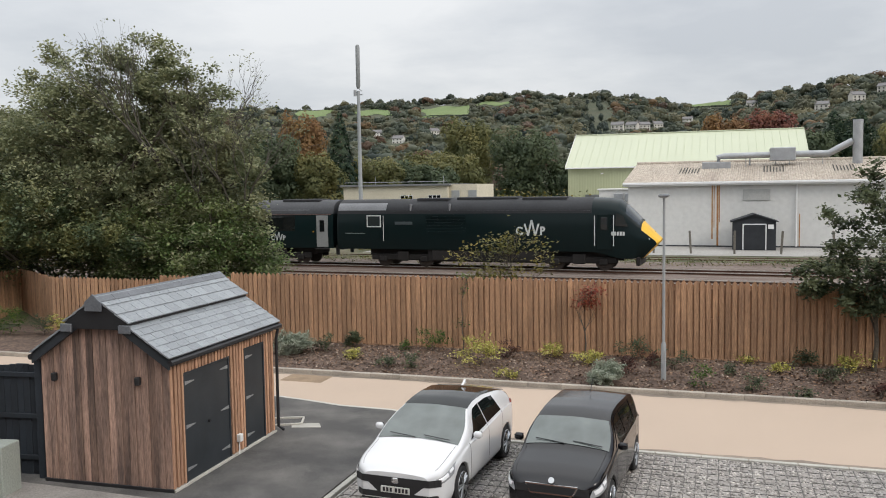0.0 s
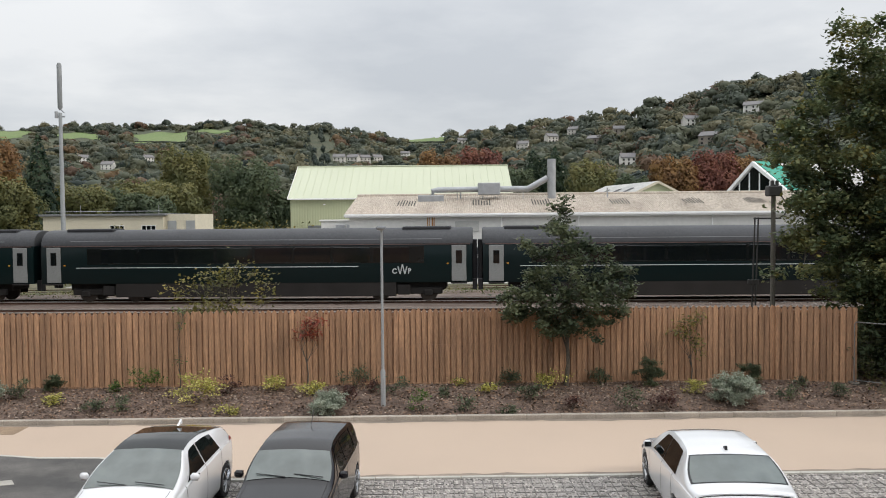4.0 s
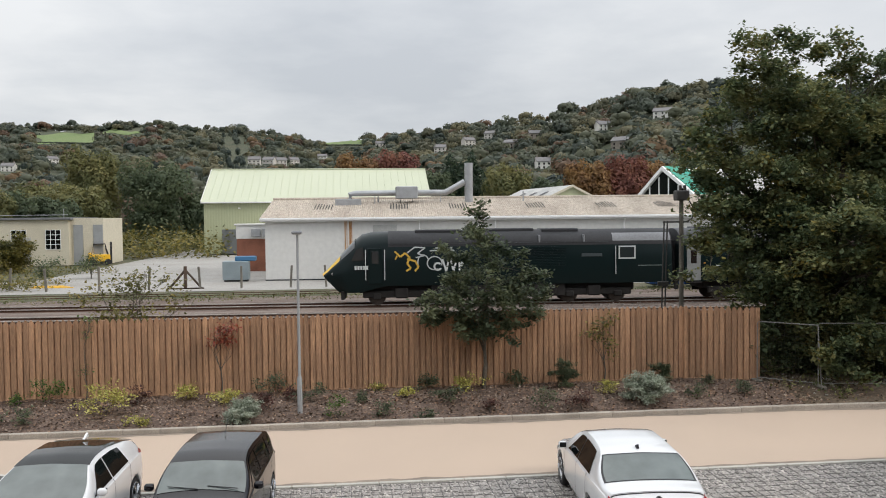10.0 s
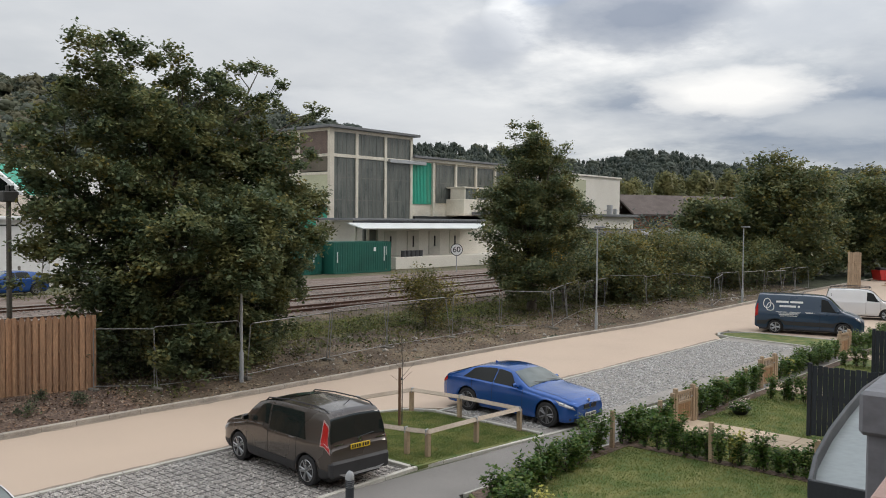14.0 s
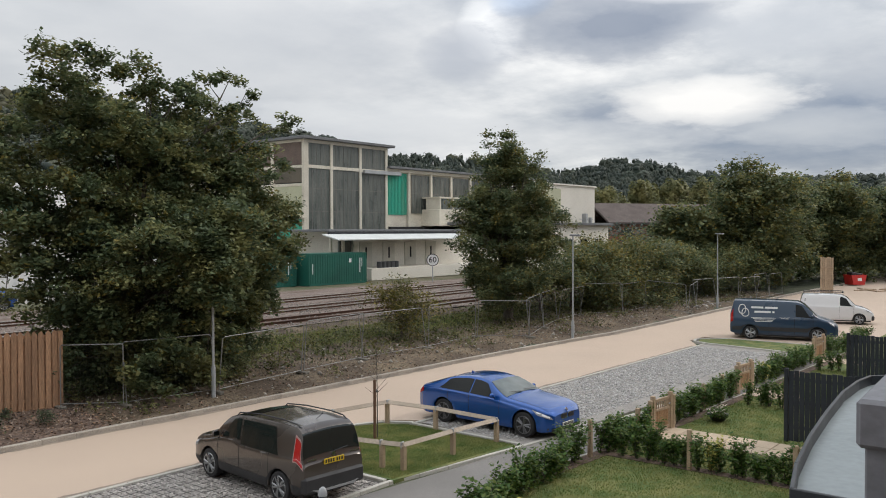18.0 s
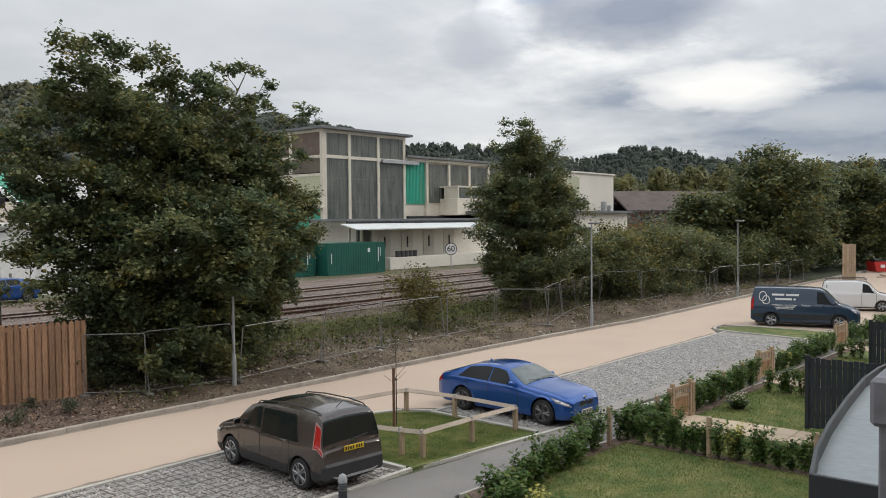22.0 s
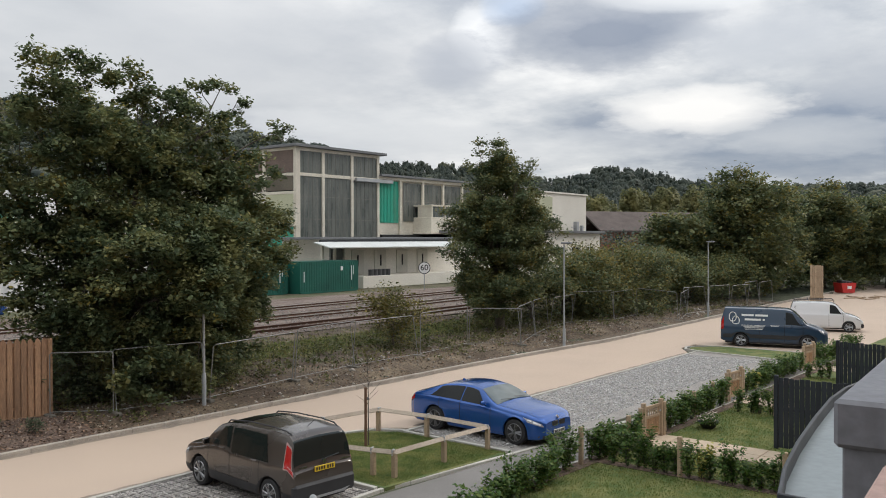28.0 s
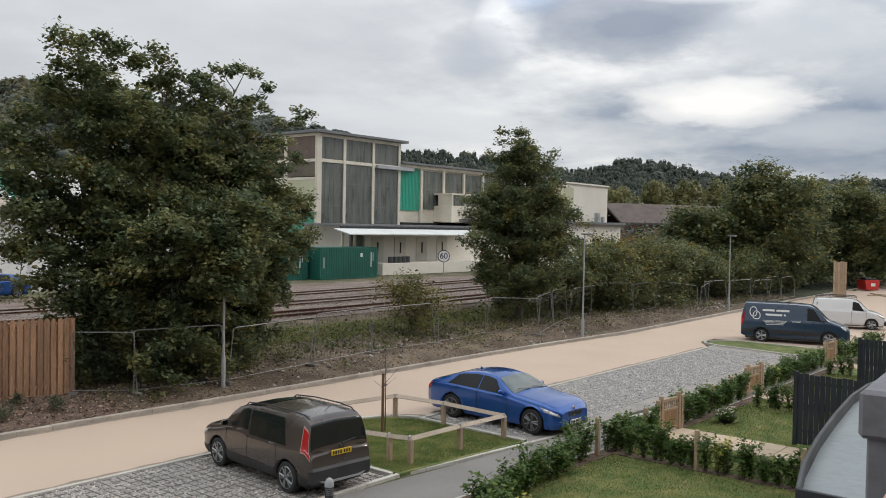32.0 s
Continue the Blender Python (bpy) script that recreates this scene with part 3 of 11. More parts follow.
# rough wooden-edged planting square and covers by the store
edging("edging_square", [(-10.3, 17.0), (-8.95, 17.55), (-8.75, 17.05), (-9.6, 16.6)], 0.05, 0.05)
setting("inspection_cover", slab([(-8.85, 16.75), (-8.2, 16.95), (-8.4, 17.25), (-9.0, 17.05)], 0.0, 0.012), M_edge, "grey concrete inspection cover")
solo("drain_cover", Geo().box(-11.5, -10.2, 20.95, 22.0 - 0.25, -0.02, 0.006, 0.003), mat("brown_cover_plate", (0.30, 0.215, 0.14), 0.9, 0.3, 2, 30, 0.3), "square brown manhole cover set in the road", "manhole cover")
gg = Geo()
gg.box(-5.4, -4.9, 12.2, 12.95, -0.04, 0.02, 0.01)
solo("concrete_slab", gg, M_edge, "small pale concrete slab beside the bays", "slab", Matrix.Translation((-1.5, -0.2, 0)))
setting("gravel_margin", slab([(-12.6, 9.5), (-6.6, 9.5), (-6.6, 11.2), (-8.7, 12.15), (-12.6, 12.2)], -0.02, 0.014), M_gravel, "grey gravel margin round the store")

# ---- railway ----


M_rustbed = mat("rust_stained_ballast", (0.115, 0.066, 0.044), 0.95, 0.55, 1.0, 14, 1.0, tint=(0.17, 0.12, 0.09), stretch=(0.3, 1.5, 1))


def drift(x):
    """How far the line swings across the view at x: it closes on the road, runs parallel for a while and swings away again."""
    q = [x + d for d in (-12, -8, -4, 0, 4, 8, 12)]
    return sum(-0.6 - 0.06 * min(20.0, max(-38.0, a)) + 0.11 * min(18.0, max(0.0, a - 44.0)) for a in q) / 7


def bent(g, share):
    g.v = [(x, y + share * drift(x), z) for x, y, z in g.v]
    return g


def track(name, y, x0, x1, label, rusty=False, share=1.0):
    root = tagged(new(name), label, "railway track", kind="structure")
    cuts = [x0] + [x for x in range(-104, 110, 6) if x0 < x < x1] + [x1]
    g = Geo()
    for s in (-0.7525, 0.7525):
        for a, b in zip(cuts, cuts[1:]):
            g.prism([(y + s - 0.07, RAIL_Z - 0.16), (y + s + 0.07, RAIL_Z - 0.16), (y + s + 0.01, RAIL_Z - 0.13), (y + s + 0.01, RAIL_Z - 0.04), (y + s - 0.01, RAIL_Z - 0.04), (y + s - 0.01, RAIL_Z - 0.13)], a, b, "x")
    part("rail_web", bent(g, share), M_rail, root)
    for s in (-0.7525, 0.7525):
        rows_ = []
        for i in range(int((min(x1, 110) - x0) / 1.5)):
            x = x0 + 1.5 * i
            w = 0.30 + 0.14 * noise.noise((x * 0.4, y + s, 2))
            rows_.append([(x, y + s - w, RAIL_Z - 0.135), (x, y + s + w, RAIL_Z - 0.135)])
        g = Geo().sheet(rows_)
        g.f = [q[::-1] for q in g.f]
        part("stained_ballast", bent(g, share), M_rustbed, root)
    for s in (-0.7525, 0.7525):
        g = Geo()
        for a, b in zip(cuts, cuts[1:]):
            g.box(a, b, y + s - 0.035, y + s + 0.035, RAIL_Z - 0.042, RAIL_Z)
        part("rail", bent(g, share), M_rail if rusty else M_railtop, root)
    g = Geo()
    x = x0
    while x < min(x1, 140):
        j = random.uniform(-0.02, 0.02)
        g.box(x - 0.125, x + 0.125, y - 1.3 + j, y + 1.3 + j, RAIL_Z - 0.25, RAIL_Z - 0.155 + random.uniform(-0.01, 0.01), 0.012)
        x += 0.65
    tagged(part("sleepers", bent(g, share), M_sleeper, root), kind="stuff")
    return root


track("track_main", 46.0, -110, 620, "railway track with worn bright rails")
track("track_near", 35.4, 5, 140, "railway track with dull brown rails", True, 0.5)
track("track_second", 40.9, -110, 140, "railway track with worn bright rails")
track("track_siding", 53.0, -90, 9, "rusty overgrown siding track", True, 0.0)

# loose ballast stones
rng = np.random.default_rng(5)


def stones(name, n, x0, x1, y0, y1, size, material, label, dz=0.05):
    cx, cy = rng.uniform(x0, x1, n), rng.uniform(y0, y1, n)
    base = np.array([(1, 0, 0), (-1, 0, 0), (0, 1, 0), (0, -1, 0), (0, 0, 0.8), (0, 0, -0.6)], float)
    tri = np.array([(0, 2, 4), (2, 1, 4), (1, 3, 4), (3, 0, 4), (2, 0, 5), (1, 2, 5), (3, 1, 5), (0, 3, 5)])
    v = np.zeros((n, 6, 3))
    s = size * rng.uniform(0.5, 1.5, n)
    for k in range(n):
        v[k] = base * s[k] * rng.uniform(0.6, 1.3, (6, 1))
    a = rng.uniform(0, math.tau, n)
    c, sn = np.cos(a)[:, None], np.sin(a)[:, None]
    vx, vy = v[..., 0] * c - v[..., 1] * sn, v[..., 0] * sn + v[..., 1] * c
    v[..., 0], v[..., 1] = vx + cx[:, None], vy + cy[:, None]
    v[..., 2] += np.array([gz(x, y) + dz for x, y in zip(cx, cy)])[:, None]
    f = (tri[None] + np.arange(n)[:, None, None] * 6).ravel()
    me = raw_mesh(name, v.reshape(-1, 3), f, 3)
    me.materials.append(material)
    return tagged(new(name, me), label, name.replace("_", " "), kind="stuff")


M_stone = mat("bank_stone", (0.33, 0.305, 0.265), 0.9, 0.3, 3, 30, 0.3, island=0.4)
stones("loose_stones", 900, 14, 62, 22.2, 29, 0.055, M_stone, "scattered pale stones and rubble on the bank", 0.06)
stones("ballast_stones", 9000, 8, 70, 32.8, 44.5, 0.05, mat("ballast_stone", (0.26, 0.235, 0.215), 0.9, 0.3, 3, 30, 0.3, island=0.45), "loose grey brown ballast stones", 0.11)

# damp and dirty margins of the road
M_damp = mat("damp_road_dirt", (0.22, 0.18, 0.145), 0.9, 0.4, 0.9, 30, 0.3, tint=(0.33, 0.265, 0.21))


def margin(name, x0, x1, base, inward, label, wide=0.28, seed=0.0):
    """An uneven dirty strip along a straight edge of the road."""
    rows_ = []
    for i in range(int((x1 - x0) / 0.25) + 1):
        x = x0 + i * 0.25
        w = wide * max(0.02, 0.6 + 0.7 * noise.noise((x * 0.3, seed, 0)) + 0.4 * noise.noise((x * 2.3, seed, 4)) + 0.3 * noise.noise((x * 6.1, seed, 8)))
        y = base(x)
        rows_.append([(x, y, 0.005), (x, y + inward * w, 0.005)])
    g = Geo().sheet(rows_)
    if inward < 0:
        g.f = [f[::-1] for f in g.f]
    g.f = [f[::-1] for f in g.f]
    return setting(name, g, M_damp, label)


margin("road_stain_kerb", -20, 80, lambda x: min(21.86, kerb_y(x) - 0.085), -1, "damp dirt along the kerb", 0.24, 2.0)
margin("road_stain_bays", -5.8, 14.0, lambda x: 17.17, 1, "damp dirt along the bay edging", 0.20, 7.0)
margin("road_stain_east", 19.6, 39.5, lambda x: 16.02 - 0.005 * (x - 19.6), 1, "damp dirt along the bay edging", 0.22, 11.0)

# ---- the train ----
M_gwgreen = mat("dark_green_coach_paint", (0.0032, 0.0112, 0.0118), 0.36, 0.12, 0.4, 20, 0.02, coat=0.06, spec=0.22)
M_roofgrey = mat("coach_roof_grey", (0.050, 0.052, 0.057), 0.6, 0.25, 0.4, 10, 0.05, tint=(0.04, 0.04, 0.042))
M_rib = mat("pale_roof_rib", (0.20, 0.205, 0.215), 0.5, 0.2, 0.6, 12, 0.03)
M_roofdark = mat("sooty_roof", (0.018, 0.019, 0.022), 0.65, 0.3, 0.6, 10, 0.05)
M_under = mat("underframe_grime", (0.014, 0.012, 0.011), 0.85, 0.4, 1.0, 20, 0.2)
M_skirt = mat("brake_dust_skirt", (0.016, 0.013, 0.011), 0.8, 0.3, 0.6, 20, 0.05)
M_doorgrey = mat("silver_door_paint", (0.24, 0.25, 0.245), 0.4, 0.15, 1.0, 20, 0.03)
M_line = mat("white_lining", (0.60, 0.63, 0.62), 0.4, 0.05, 2, 30, 0.0)
M_gold = mat("gold_motif", (0.62, 0.40, 0.06), 0.45, 0.1, 2, 30, 0.0)
M_silver = mat("silver_motif", (0.50, 0.53, 0.53), 0.4, 0.1, 2, 30, 0.0)
M_cabglass = glass_mat("cab_glass", (0.03, 0.036, 0.038), 0.05)
HW = 1.37


def coach_section(hw=HW, top=3.90, foot=1.02, belly=0.04):
    """Half of a coach's cross-section, from the foot of the side to the crown of the roof."""
    pts = [(hw - 0.06, foot), (hw - 0.015, foot + 0.35), (hw, foot + 0.8), (hw, foot + 1.3), (hw - 0.03, foot + 1.75), (hw - 0.10, foot + 2.05)]
    for k in range(1, 9):
        a = radians(90 * k / 8)
        pts.append(((hw - 0.10) * math.cos(a) ** 0.8, foot + 2.05 + (top - foot - 2.05) * math.sin(a) ** 0.9))
    return pts


def shell(stations, section):
    """Skin through a list of (x, scale of width, drop of crown)."""
    out = []
    for x, sw, dz in stations:
        ring = [(x, -y * sw, z - dz * max(0.0, (z - 1.0) / 2.9)) for y, z in section] + [(x, y * sw, z - dz * max(0.0, (z - 1.0) / 2.9)) for y, z in section[::-1][1:]]
        out.append(ring)
    g = Geo().sheet(out)
    n = len(out[0])
    g.f.append(tuple(range(n)))
    g.f.append(tuple(len(g.v) - n + i for i in range(n))[::-1])
    return g


def bogie(parent, x, wb=2.6, r=0.457):
    b = part("bogie", Geo().box(-wb / 2 - 0.75, wb / 2 + 0.75, -1.12, -0.98, 0.38, 0.74, 0.05).box(-wb / 2 - 0.75, wb / 2 + 0.75, 0.98, 1.12, 0.38, 0.74, 0.05).box(-wb / 2 - 0.95, wb / 2 + 0.95, -0.9, 0.9, 0.62, 1.02, 0.05).box(-0.3, 0.3, -1.05, 1.05, 0.45, 0.8, 0.04)
             .box(-wb / 2 - 0.22, -wb / 2 + 0.22, -1.22, -1.0, 0.30, 0.62, 0.05).box(wb / 2 - 0.22, wb / 2 + 0.22, -1.22, -1.0, 0.30, 0.62, 0.05).box(-0.35, 0.35, -1.25, -1.05, 0.35, 0.9, 0.06), M_under, parent)
    b.matrix_basis = Matrix.Translation((x, 0, 0))
    for s in (-1, 1):
        for y in (-0.75, 0.75):
            w = Geo()
            w.tube([(0, -0.07, 0), (0, 0.07, 0)], r, 24)
            w.tube([(0, -0.085, 0), (0, -0.07, 0)], r + 0.025, 24)
            o = part("wheel", w, mat("wheel_steel", (0.10, 0.085, 0.075), 0.6, 0.3, 2, 30, 0.1, metal=0.4), b, smooth=40)
            o.matrix_basis = Matrix.Translation((s * wb / 2, y, r))
    return b


def strokes(polys, y, thick=0.006):
    """Flat marks on a side: closed outlines of (x, z), proud of the plane y."""
    g = Geo()
    for p in polys:
        g.prism(p, y, y - thick, "y")
    return g


def bar(x0, z0, x1, z1, w):
    d = math.hypot(x1 - x0, z1 - z0)
    nx, nz = -(z1 - z0) / d * w / 2, (x1 - x0) / d * w / 2
    return [(x0 + nx, z0 + nz), (x0 - nx, z0 - nz), (x1 - nx, z1 - nz), (x1 + nx, z1 + nz)]


def arc(cx, cz, rx, rz, a0, a1, w, n=12):
    o = [(cx + rx * math.cos(radians(a0 + (a1 - a0) * k / n)), cz + rz * math.sin(radians(a0 + (a1 - a0) * k / n))) for k in range(n + 1)]
    i = [(cx + (rx - w) * math.cos(radians(a0 + (a1 - a0) * k / n)), cz + (rz - w) * math.sin(radians(a0 + (a1 - a0) * k / n))) for k in range(n + 1)]
    return [[o[k], o[k + 1], i[k + 1], i[k]] for k in range(n)]


def emblem(x, z, h):
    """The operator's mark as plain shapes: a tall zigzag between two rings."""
    w = h * 0.13
    s = h * 0.62
    polys = arc(x - s * 1.38, z - h * 0.16, s * 0.5, s * 0.5, 40, 330, w, 18)
    polys += [bar(x - h * 0.52, z + h * 0.36, x - h * 0.26, z - h * 0.5, w), bar(x - h * 0.26, z - h * 0.5, x, z + h * 0.62, w),
              bar(x, z + h * 0.62, x + h * 0.26, z - h * 0.5, w), bar(x + h * 0.26, z - h * 0.5, x + h * 0.52, z + h * 0.36, w)]
    polys += arc(x + s * 1.25, z - h * 0.02, s * 0.36, s * 0.30, -110, 110, w, 12) + [bar(x + s * 1.12, z - h * 0.46, x + s * 1.12, z + h * 0.16, w)]
    return polys


def ribbon(pts, w):
    return [bar(*a, *b, w) for a, b in zip(pts, pts[1:])]


def coach(label):
    """A carriage, its floor line along x, centre at 0, rails at z 0."""
    L = 23.3
    c = thing("railway_coach", label, "train coach", group="coaches of the train")
    sec = coach_section()
    part("body", shell([(-L / 2, 0.97, 0.02), (-L / 2 + 0.12, 1, 0), (L / 2 - 0.12, 1, 0), (L / 2, 0.97, 0.02)], sec[:7]), M_gwgreen, c, smooth=50)
    roof = shell([(-L / 2 - 0.02, 0.985, 0.02), (-L / 2 + 0.1, 1.006, -0.006), (L / 2 - 0.1, 1.006, -0.006), (L / 2 + 0.02, 0.985, 0.02)], sec[5:])
    part("roof", roof, M_roofgrey, c, smooth=50)
    g = Geo()
    for z, y in ((3.30, 1.215), (3.46, 1.10), (3.60, 0.95), (3.72, 0.75), (3.83, 0.42)):
        for s in (-1, 1):
            g.box(-L / 2 + 1.6, L / 2 - 1.6, s * y - 0.03, s * y + 0.03, z - 0.02, z + 0.03, 0.01)
    part("roof_ribs", g, M_rib, c)
    for s in (-1, 1):
        g = Geo().box(-1.3, 1.3, -0.75, 0.75, 3.62, 3.965, 0.05)
        part("roof_vent", g, M_roofdark, c, m=Matrix.Translation((s * 9.2, 0, 0)))
    for s in (-1, 1):
        part("skirt", Geo().box(-7.6, 7.6, s * 1.26 - 0.04, s * 1.26 + 0.04, 0.28, 1.1, 0.03), M_skirt, c)
    part("underfloor_equipment", Geo().box(-7.2, 7.2, -1.2, 1.2, 0.35, 1.05, 0.03), M_skirt, c)
    for s in (-1, 1):
        bogie(c, s * 8.0)
    # windows
    wg = Geo().box(-0.98, 0.98, -0.012, 0.012, -0.40, 0.40, 0.01)
    wm = wg.mesh("window")
    wm.materials.append(M_trainglass)
    for s in (-1, 1):
        band = Geo().box(-9.1, 9.1, s * 1.372 - 0.006, s * 1.372 + 0.006, 2.05, 2.95, 0.004)
        part("window_band", band, mat("black_window_band", (0.006, 0.008, 0.008), 0.25, 0.1, 1, 20, 0.0, coat=0.3), c)
        for k in range(8):
            part("window", wm, M_trainglass, c, m=Matrix.Translation((-7.35 + 2.1 * k, s * 1.378, 2.5)))
        part("lining", Geo().box(-9.7, 5.6, s * 1.373 - 0.007, s * 1.373 + 0.007, 1.86, 1.895), M_line, c)
        part("roof_line", Geo().box(-L / 2 + 0.1, L / 2 - 0.1, s * 1.305 - 0.012, s * 1.305 + 0.012, 3.02, 3.055), mat("cantrail_stripe", (0.16, 0.10, 0.09), 0.5, 0.1, 1, 20, 0), c)
        for e in (-1, 1):
            d = part("door", Geo().box(-0.39, 0.39, -0.02, 0.02, 1.08, 2.98, 0.02), M_doorgrey, c, "silver grey sliding door", m=Matrix.Translation((e * 10.95, s * 1.362, 0)))
            part("door_window", Geo().box(-0.17, 0.17, -0.03, 0.03, 2.0, 2.72, 0.02), M_trainglass, d)
            part("step", Geo().box(-0.42, 0.42, -0.10, 0.10, 0.95, 1.02, 0.01), M_under, d)
            lamp = Geo().box(-0.05, 0.05, -0.015, 0.015, 0, 0.07, 0.01)
            part("door_lamp", lamp, mat("amber_lens", (0.6, 0.28, 0.02), 0.3, 0.1, 2, 30, 0), c, m=Matrix.Translation((e * 10.35, s * 1.372, 1.98)))
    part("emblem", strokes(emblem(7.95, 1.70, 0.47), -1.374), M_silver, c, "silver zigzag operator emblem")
    for e in (-1, 1):
        g = Geo()
        x0 = e * L / 2
        g.box(min(x0, x0 + e * 0.24), max(x0, x0 + e * 0.24), -0.55, 0.55, 0.9, 3.25, 0.03)
        part("gangway", g, M_black, c)
        for y0 in (-1.0, 0.9):
            part("buffer", Geo().box(min(x0, x0 + e * 0.24), max(x0, x0 + e * 0.24), y0, y0 + 0.1, 0.6, 1.2, 0.03), M_black, c)
    return c


def power_car(label, cab, plate, dragon=False):
    """A wedge-nosed diesel power car; its nose points to +x (cab = 1) or -x (cab = -1). Centre of its length at 0."""
    L = 18.7
    c = thing("power_car", label, "locomotive", group="power cars of the train")
    f = cab
    sec = coach_section(top=3.90)
    n = len(sec)

    def face(g):
        if f < 0:
            g.f = [q[::-1] for q in g.f]
        return g

    # body up to the cab, then the raked nose
    st = [(-f * L / 2, 0.98, 0.03), (-f * (L / 2 - 0.12), 1, 0), (f * (L / 2 - 3.55), 1, 0)]
    body = shell(st, sec[:7])
    part("body", face(body), M_gwgreen, c, smooth=50)
    roof = shell([(-f * L / 2, 0.985, 0.02), (-f * (L / 2 - 0.1), 1.004, -0.004), (f * (L / 2 - 3.5), 1.004, -0.004)], sec[5:])
    part("roof", face(roof), M_roofdark, c, smooth=50)

    # nose: sections that lower and narrow towards the tip
    def nose_line(k):
        tab = ((0, 3.90), (0.25, 3.86), (0.41, 3.73), (0.50, 3.47), (0.76, 2.50), (0.93, 1.88), (1.0, 1.66))
        for (a, va), (b, vb) in zip(tab, tab[1:]):
            if k <= b:
                return va + (vb - va) * (k - a) / (b - a)
        return tab[-1][1]

    def nose_ring(k):
        """k 0..1 from the cab's back to the nose tip."""
        x = f * (L / 2 - 3.55 + 3.55 * k)
        crown = nose_line(k)
        wid = 1 - 0.05 * k - 0.38 * max(0, k - 0.35) ** 1.5
        foot = 1.02 - 0.34 * step(0.0, 0.5, k)
        ring = []
        for i, (y, z) in enumerate(sec):
            zz = foot + (z - 1.02) / (3.90 - 1.02) * (crown - foot)
            tuck = 1 - (0.55 * step(0.65, 1.0, k) * max(0, (crown - zz) / (crown - foot)) ** 1.2)
            ring.append((x - f * 0.95 * step(0.55, 1, k) * max(0, (1.62 - zz)), -y * wid * (1 if k < 0.65 else tuck * 0.3 + 0.7), zz))
        return ring + [(a, -b, z) for a, b, z in ring[::-1][1:]]

    ks = [0, 0.1, 0.2, 0.27, 0.33, 0.37, 0.41, 0.455, 0.50, 0.56, 0.62, 0.68, 0.735, 0.79, 0.84, 0.89, 0.93, 0.97, 1.0]
    rings_ = [nose_ring(k) for k in ks]
    m = len(rings_[0])
    g = Geo().sheet(rings_)
    tip = tuple((len(ks) - 1) * m + i for i in range(m))[::-1]
    # the yellow warning end is the lower front of the wedge
    gy, gg_ = Geo(), Geo()
    for n_, q in enumerate(g.f):
        row, col = divmod(n_, m - 1)
        top_side = min(col, m - 2 - col) >= (8 if dragon else 6)
        yellow = ks[row] >= 0.73 and top_side
        (gy if yellow else gg_).f.append(q)
    gy.f.append(tip)
    for q in (gy, gg_):
        used = sorted({i for fc_ in q.f for i in fc_})
        to = {i: k for k, i in enumerate(used)}
        q.v = [g.v[i] for i in used]
        q.f = [tuple(to[i] for i in fc_) for fc_ in q.f]
    part("nose", face(gg_), M_gwgreen, c, smooth=40)
    part("warning_panel", face(gy), M_yellow, c, "yellow lower front of the cab", smooth=40)
    # windscreen on the raked front
    rows_ = []
    for k in (0.50, 0.57, 0.64, 0.71):
        r_ = nose_ring(k)
        mid = len(r_) // 2
        rows_.append([(x + f * 0.025, y, z + 0.025) for x, y, z in r_[mid - 6:mid + 7]])
    part("windscreen", face(Geo().sheet(rows_)), M_cabglass, c, smooth=60)
    for s in (-1, 1):
        x0 = f * (L / 2 - 3.2)
        wx = [x0 + f * 0.95, x0 + f * 1.62, x0 + f * 1.36, x0 + f * 1.0]
        zz = [2.40, 2.36, 2.95, 3.10]
        p = list(zip(wx, zz))
        part("cab_side_window", Geo().prism(p, s * 1.335, s * 1.365, "y"), M_cabglass, c)
        d = part("cab_door", Geo().box(min(x0, x0 + f * 0.75), max(x0, x0 + f * 0.75), s * 1.365 - 0.015, s * 1.365 + 0.015, 1.15, 3.02, 0.01), M_gwgreen, c)
        part("door_window", Geo().box(min(x0 + f * .2, x0 + f * 0.55), max(x0 + f * .2, x0 + f * 0.55), s * 1.38 - 0.006, s * 1.38 + 0.006, 2.2, 2.85, 0.005), M_cabglass, d)
        for xx in (x0 - f * 0.12, x0 + f * 0.88):
            part("handrail", Geo().tube([(xx, s * 1.41, 1.35), (xx, s * 1.41, 2.95)], 0.02, 6), M_line, c)
        xw = -f * (L / 2 - 2.45)
        fr = Geo()
        fr.prism([(xw - 0.46, 2.3), (xw + 0.46, 2.3), (xw + 0.46, 3.0), (xw - 0.46, 3.0)], s * 1.368, s * 1.384, "y")
        w = part("guard_window", fr, M_line, c)
        part("pane", Geo().box(xw - 0.39, xw + 0.39, s * 1.386 - 0.004, s * 1.386 + 0.004, 2.37, 2.93), M_cabglass, w)
        part("handrail", Geo().tube([(xw + f * 0.62, s * 1.40, 1.5), (xw + f * 0.62, s * 1.40, 3.0)], 0.02, 6), M_line, c)
        part("lining", Geo().box(min(xw - f * 1.9, xw - f * 0.6), max(xw - f * 1.9, xw - f * 0.6), s * 1.37 - 0.006, s * 1.37 + 0.006, 1.92, 1.955), mat("dim_lining", (0.2, 0.24, 0.23), 0.4, 0.05, 2, 30, 0), c)
        # louvred grilles
        gr = Geo()
        for k in range(13):
            zc = 1.95 + 0.085 * k
            a, b = sorted((-f * 3.6, -f * 1.2))
            gr.box(a, b, s * 1.366 - 0.012, s * 1.366 + 0.012, zc, zc + 0.03, 0.005)
        part("grille", gr, M_gwgreen, c)
        head = Geo()
        head.box(min(f * (L / 2 - 0.75), f * (L / 2 - 0.5)), max(f * (L / 2 - 0.75), f * (L / 2 - 0.5)), s * 0.98 - 0.06, s * 0.98 + 0.06, 1.55, 1.75, 0.03)
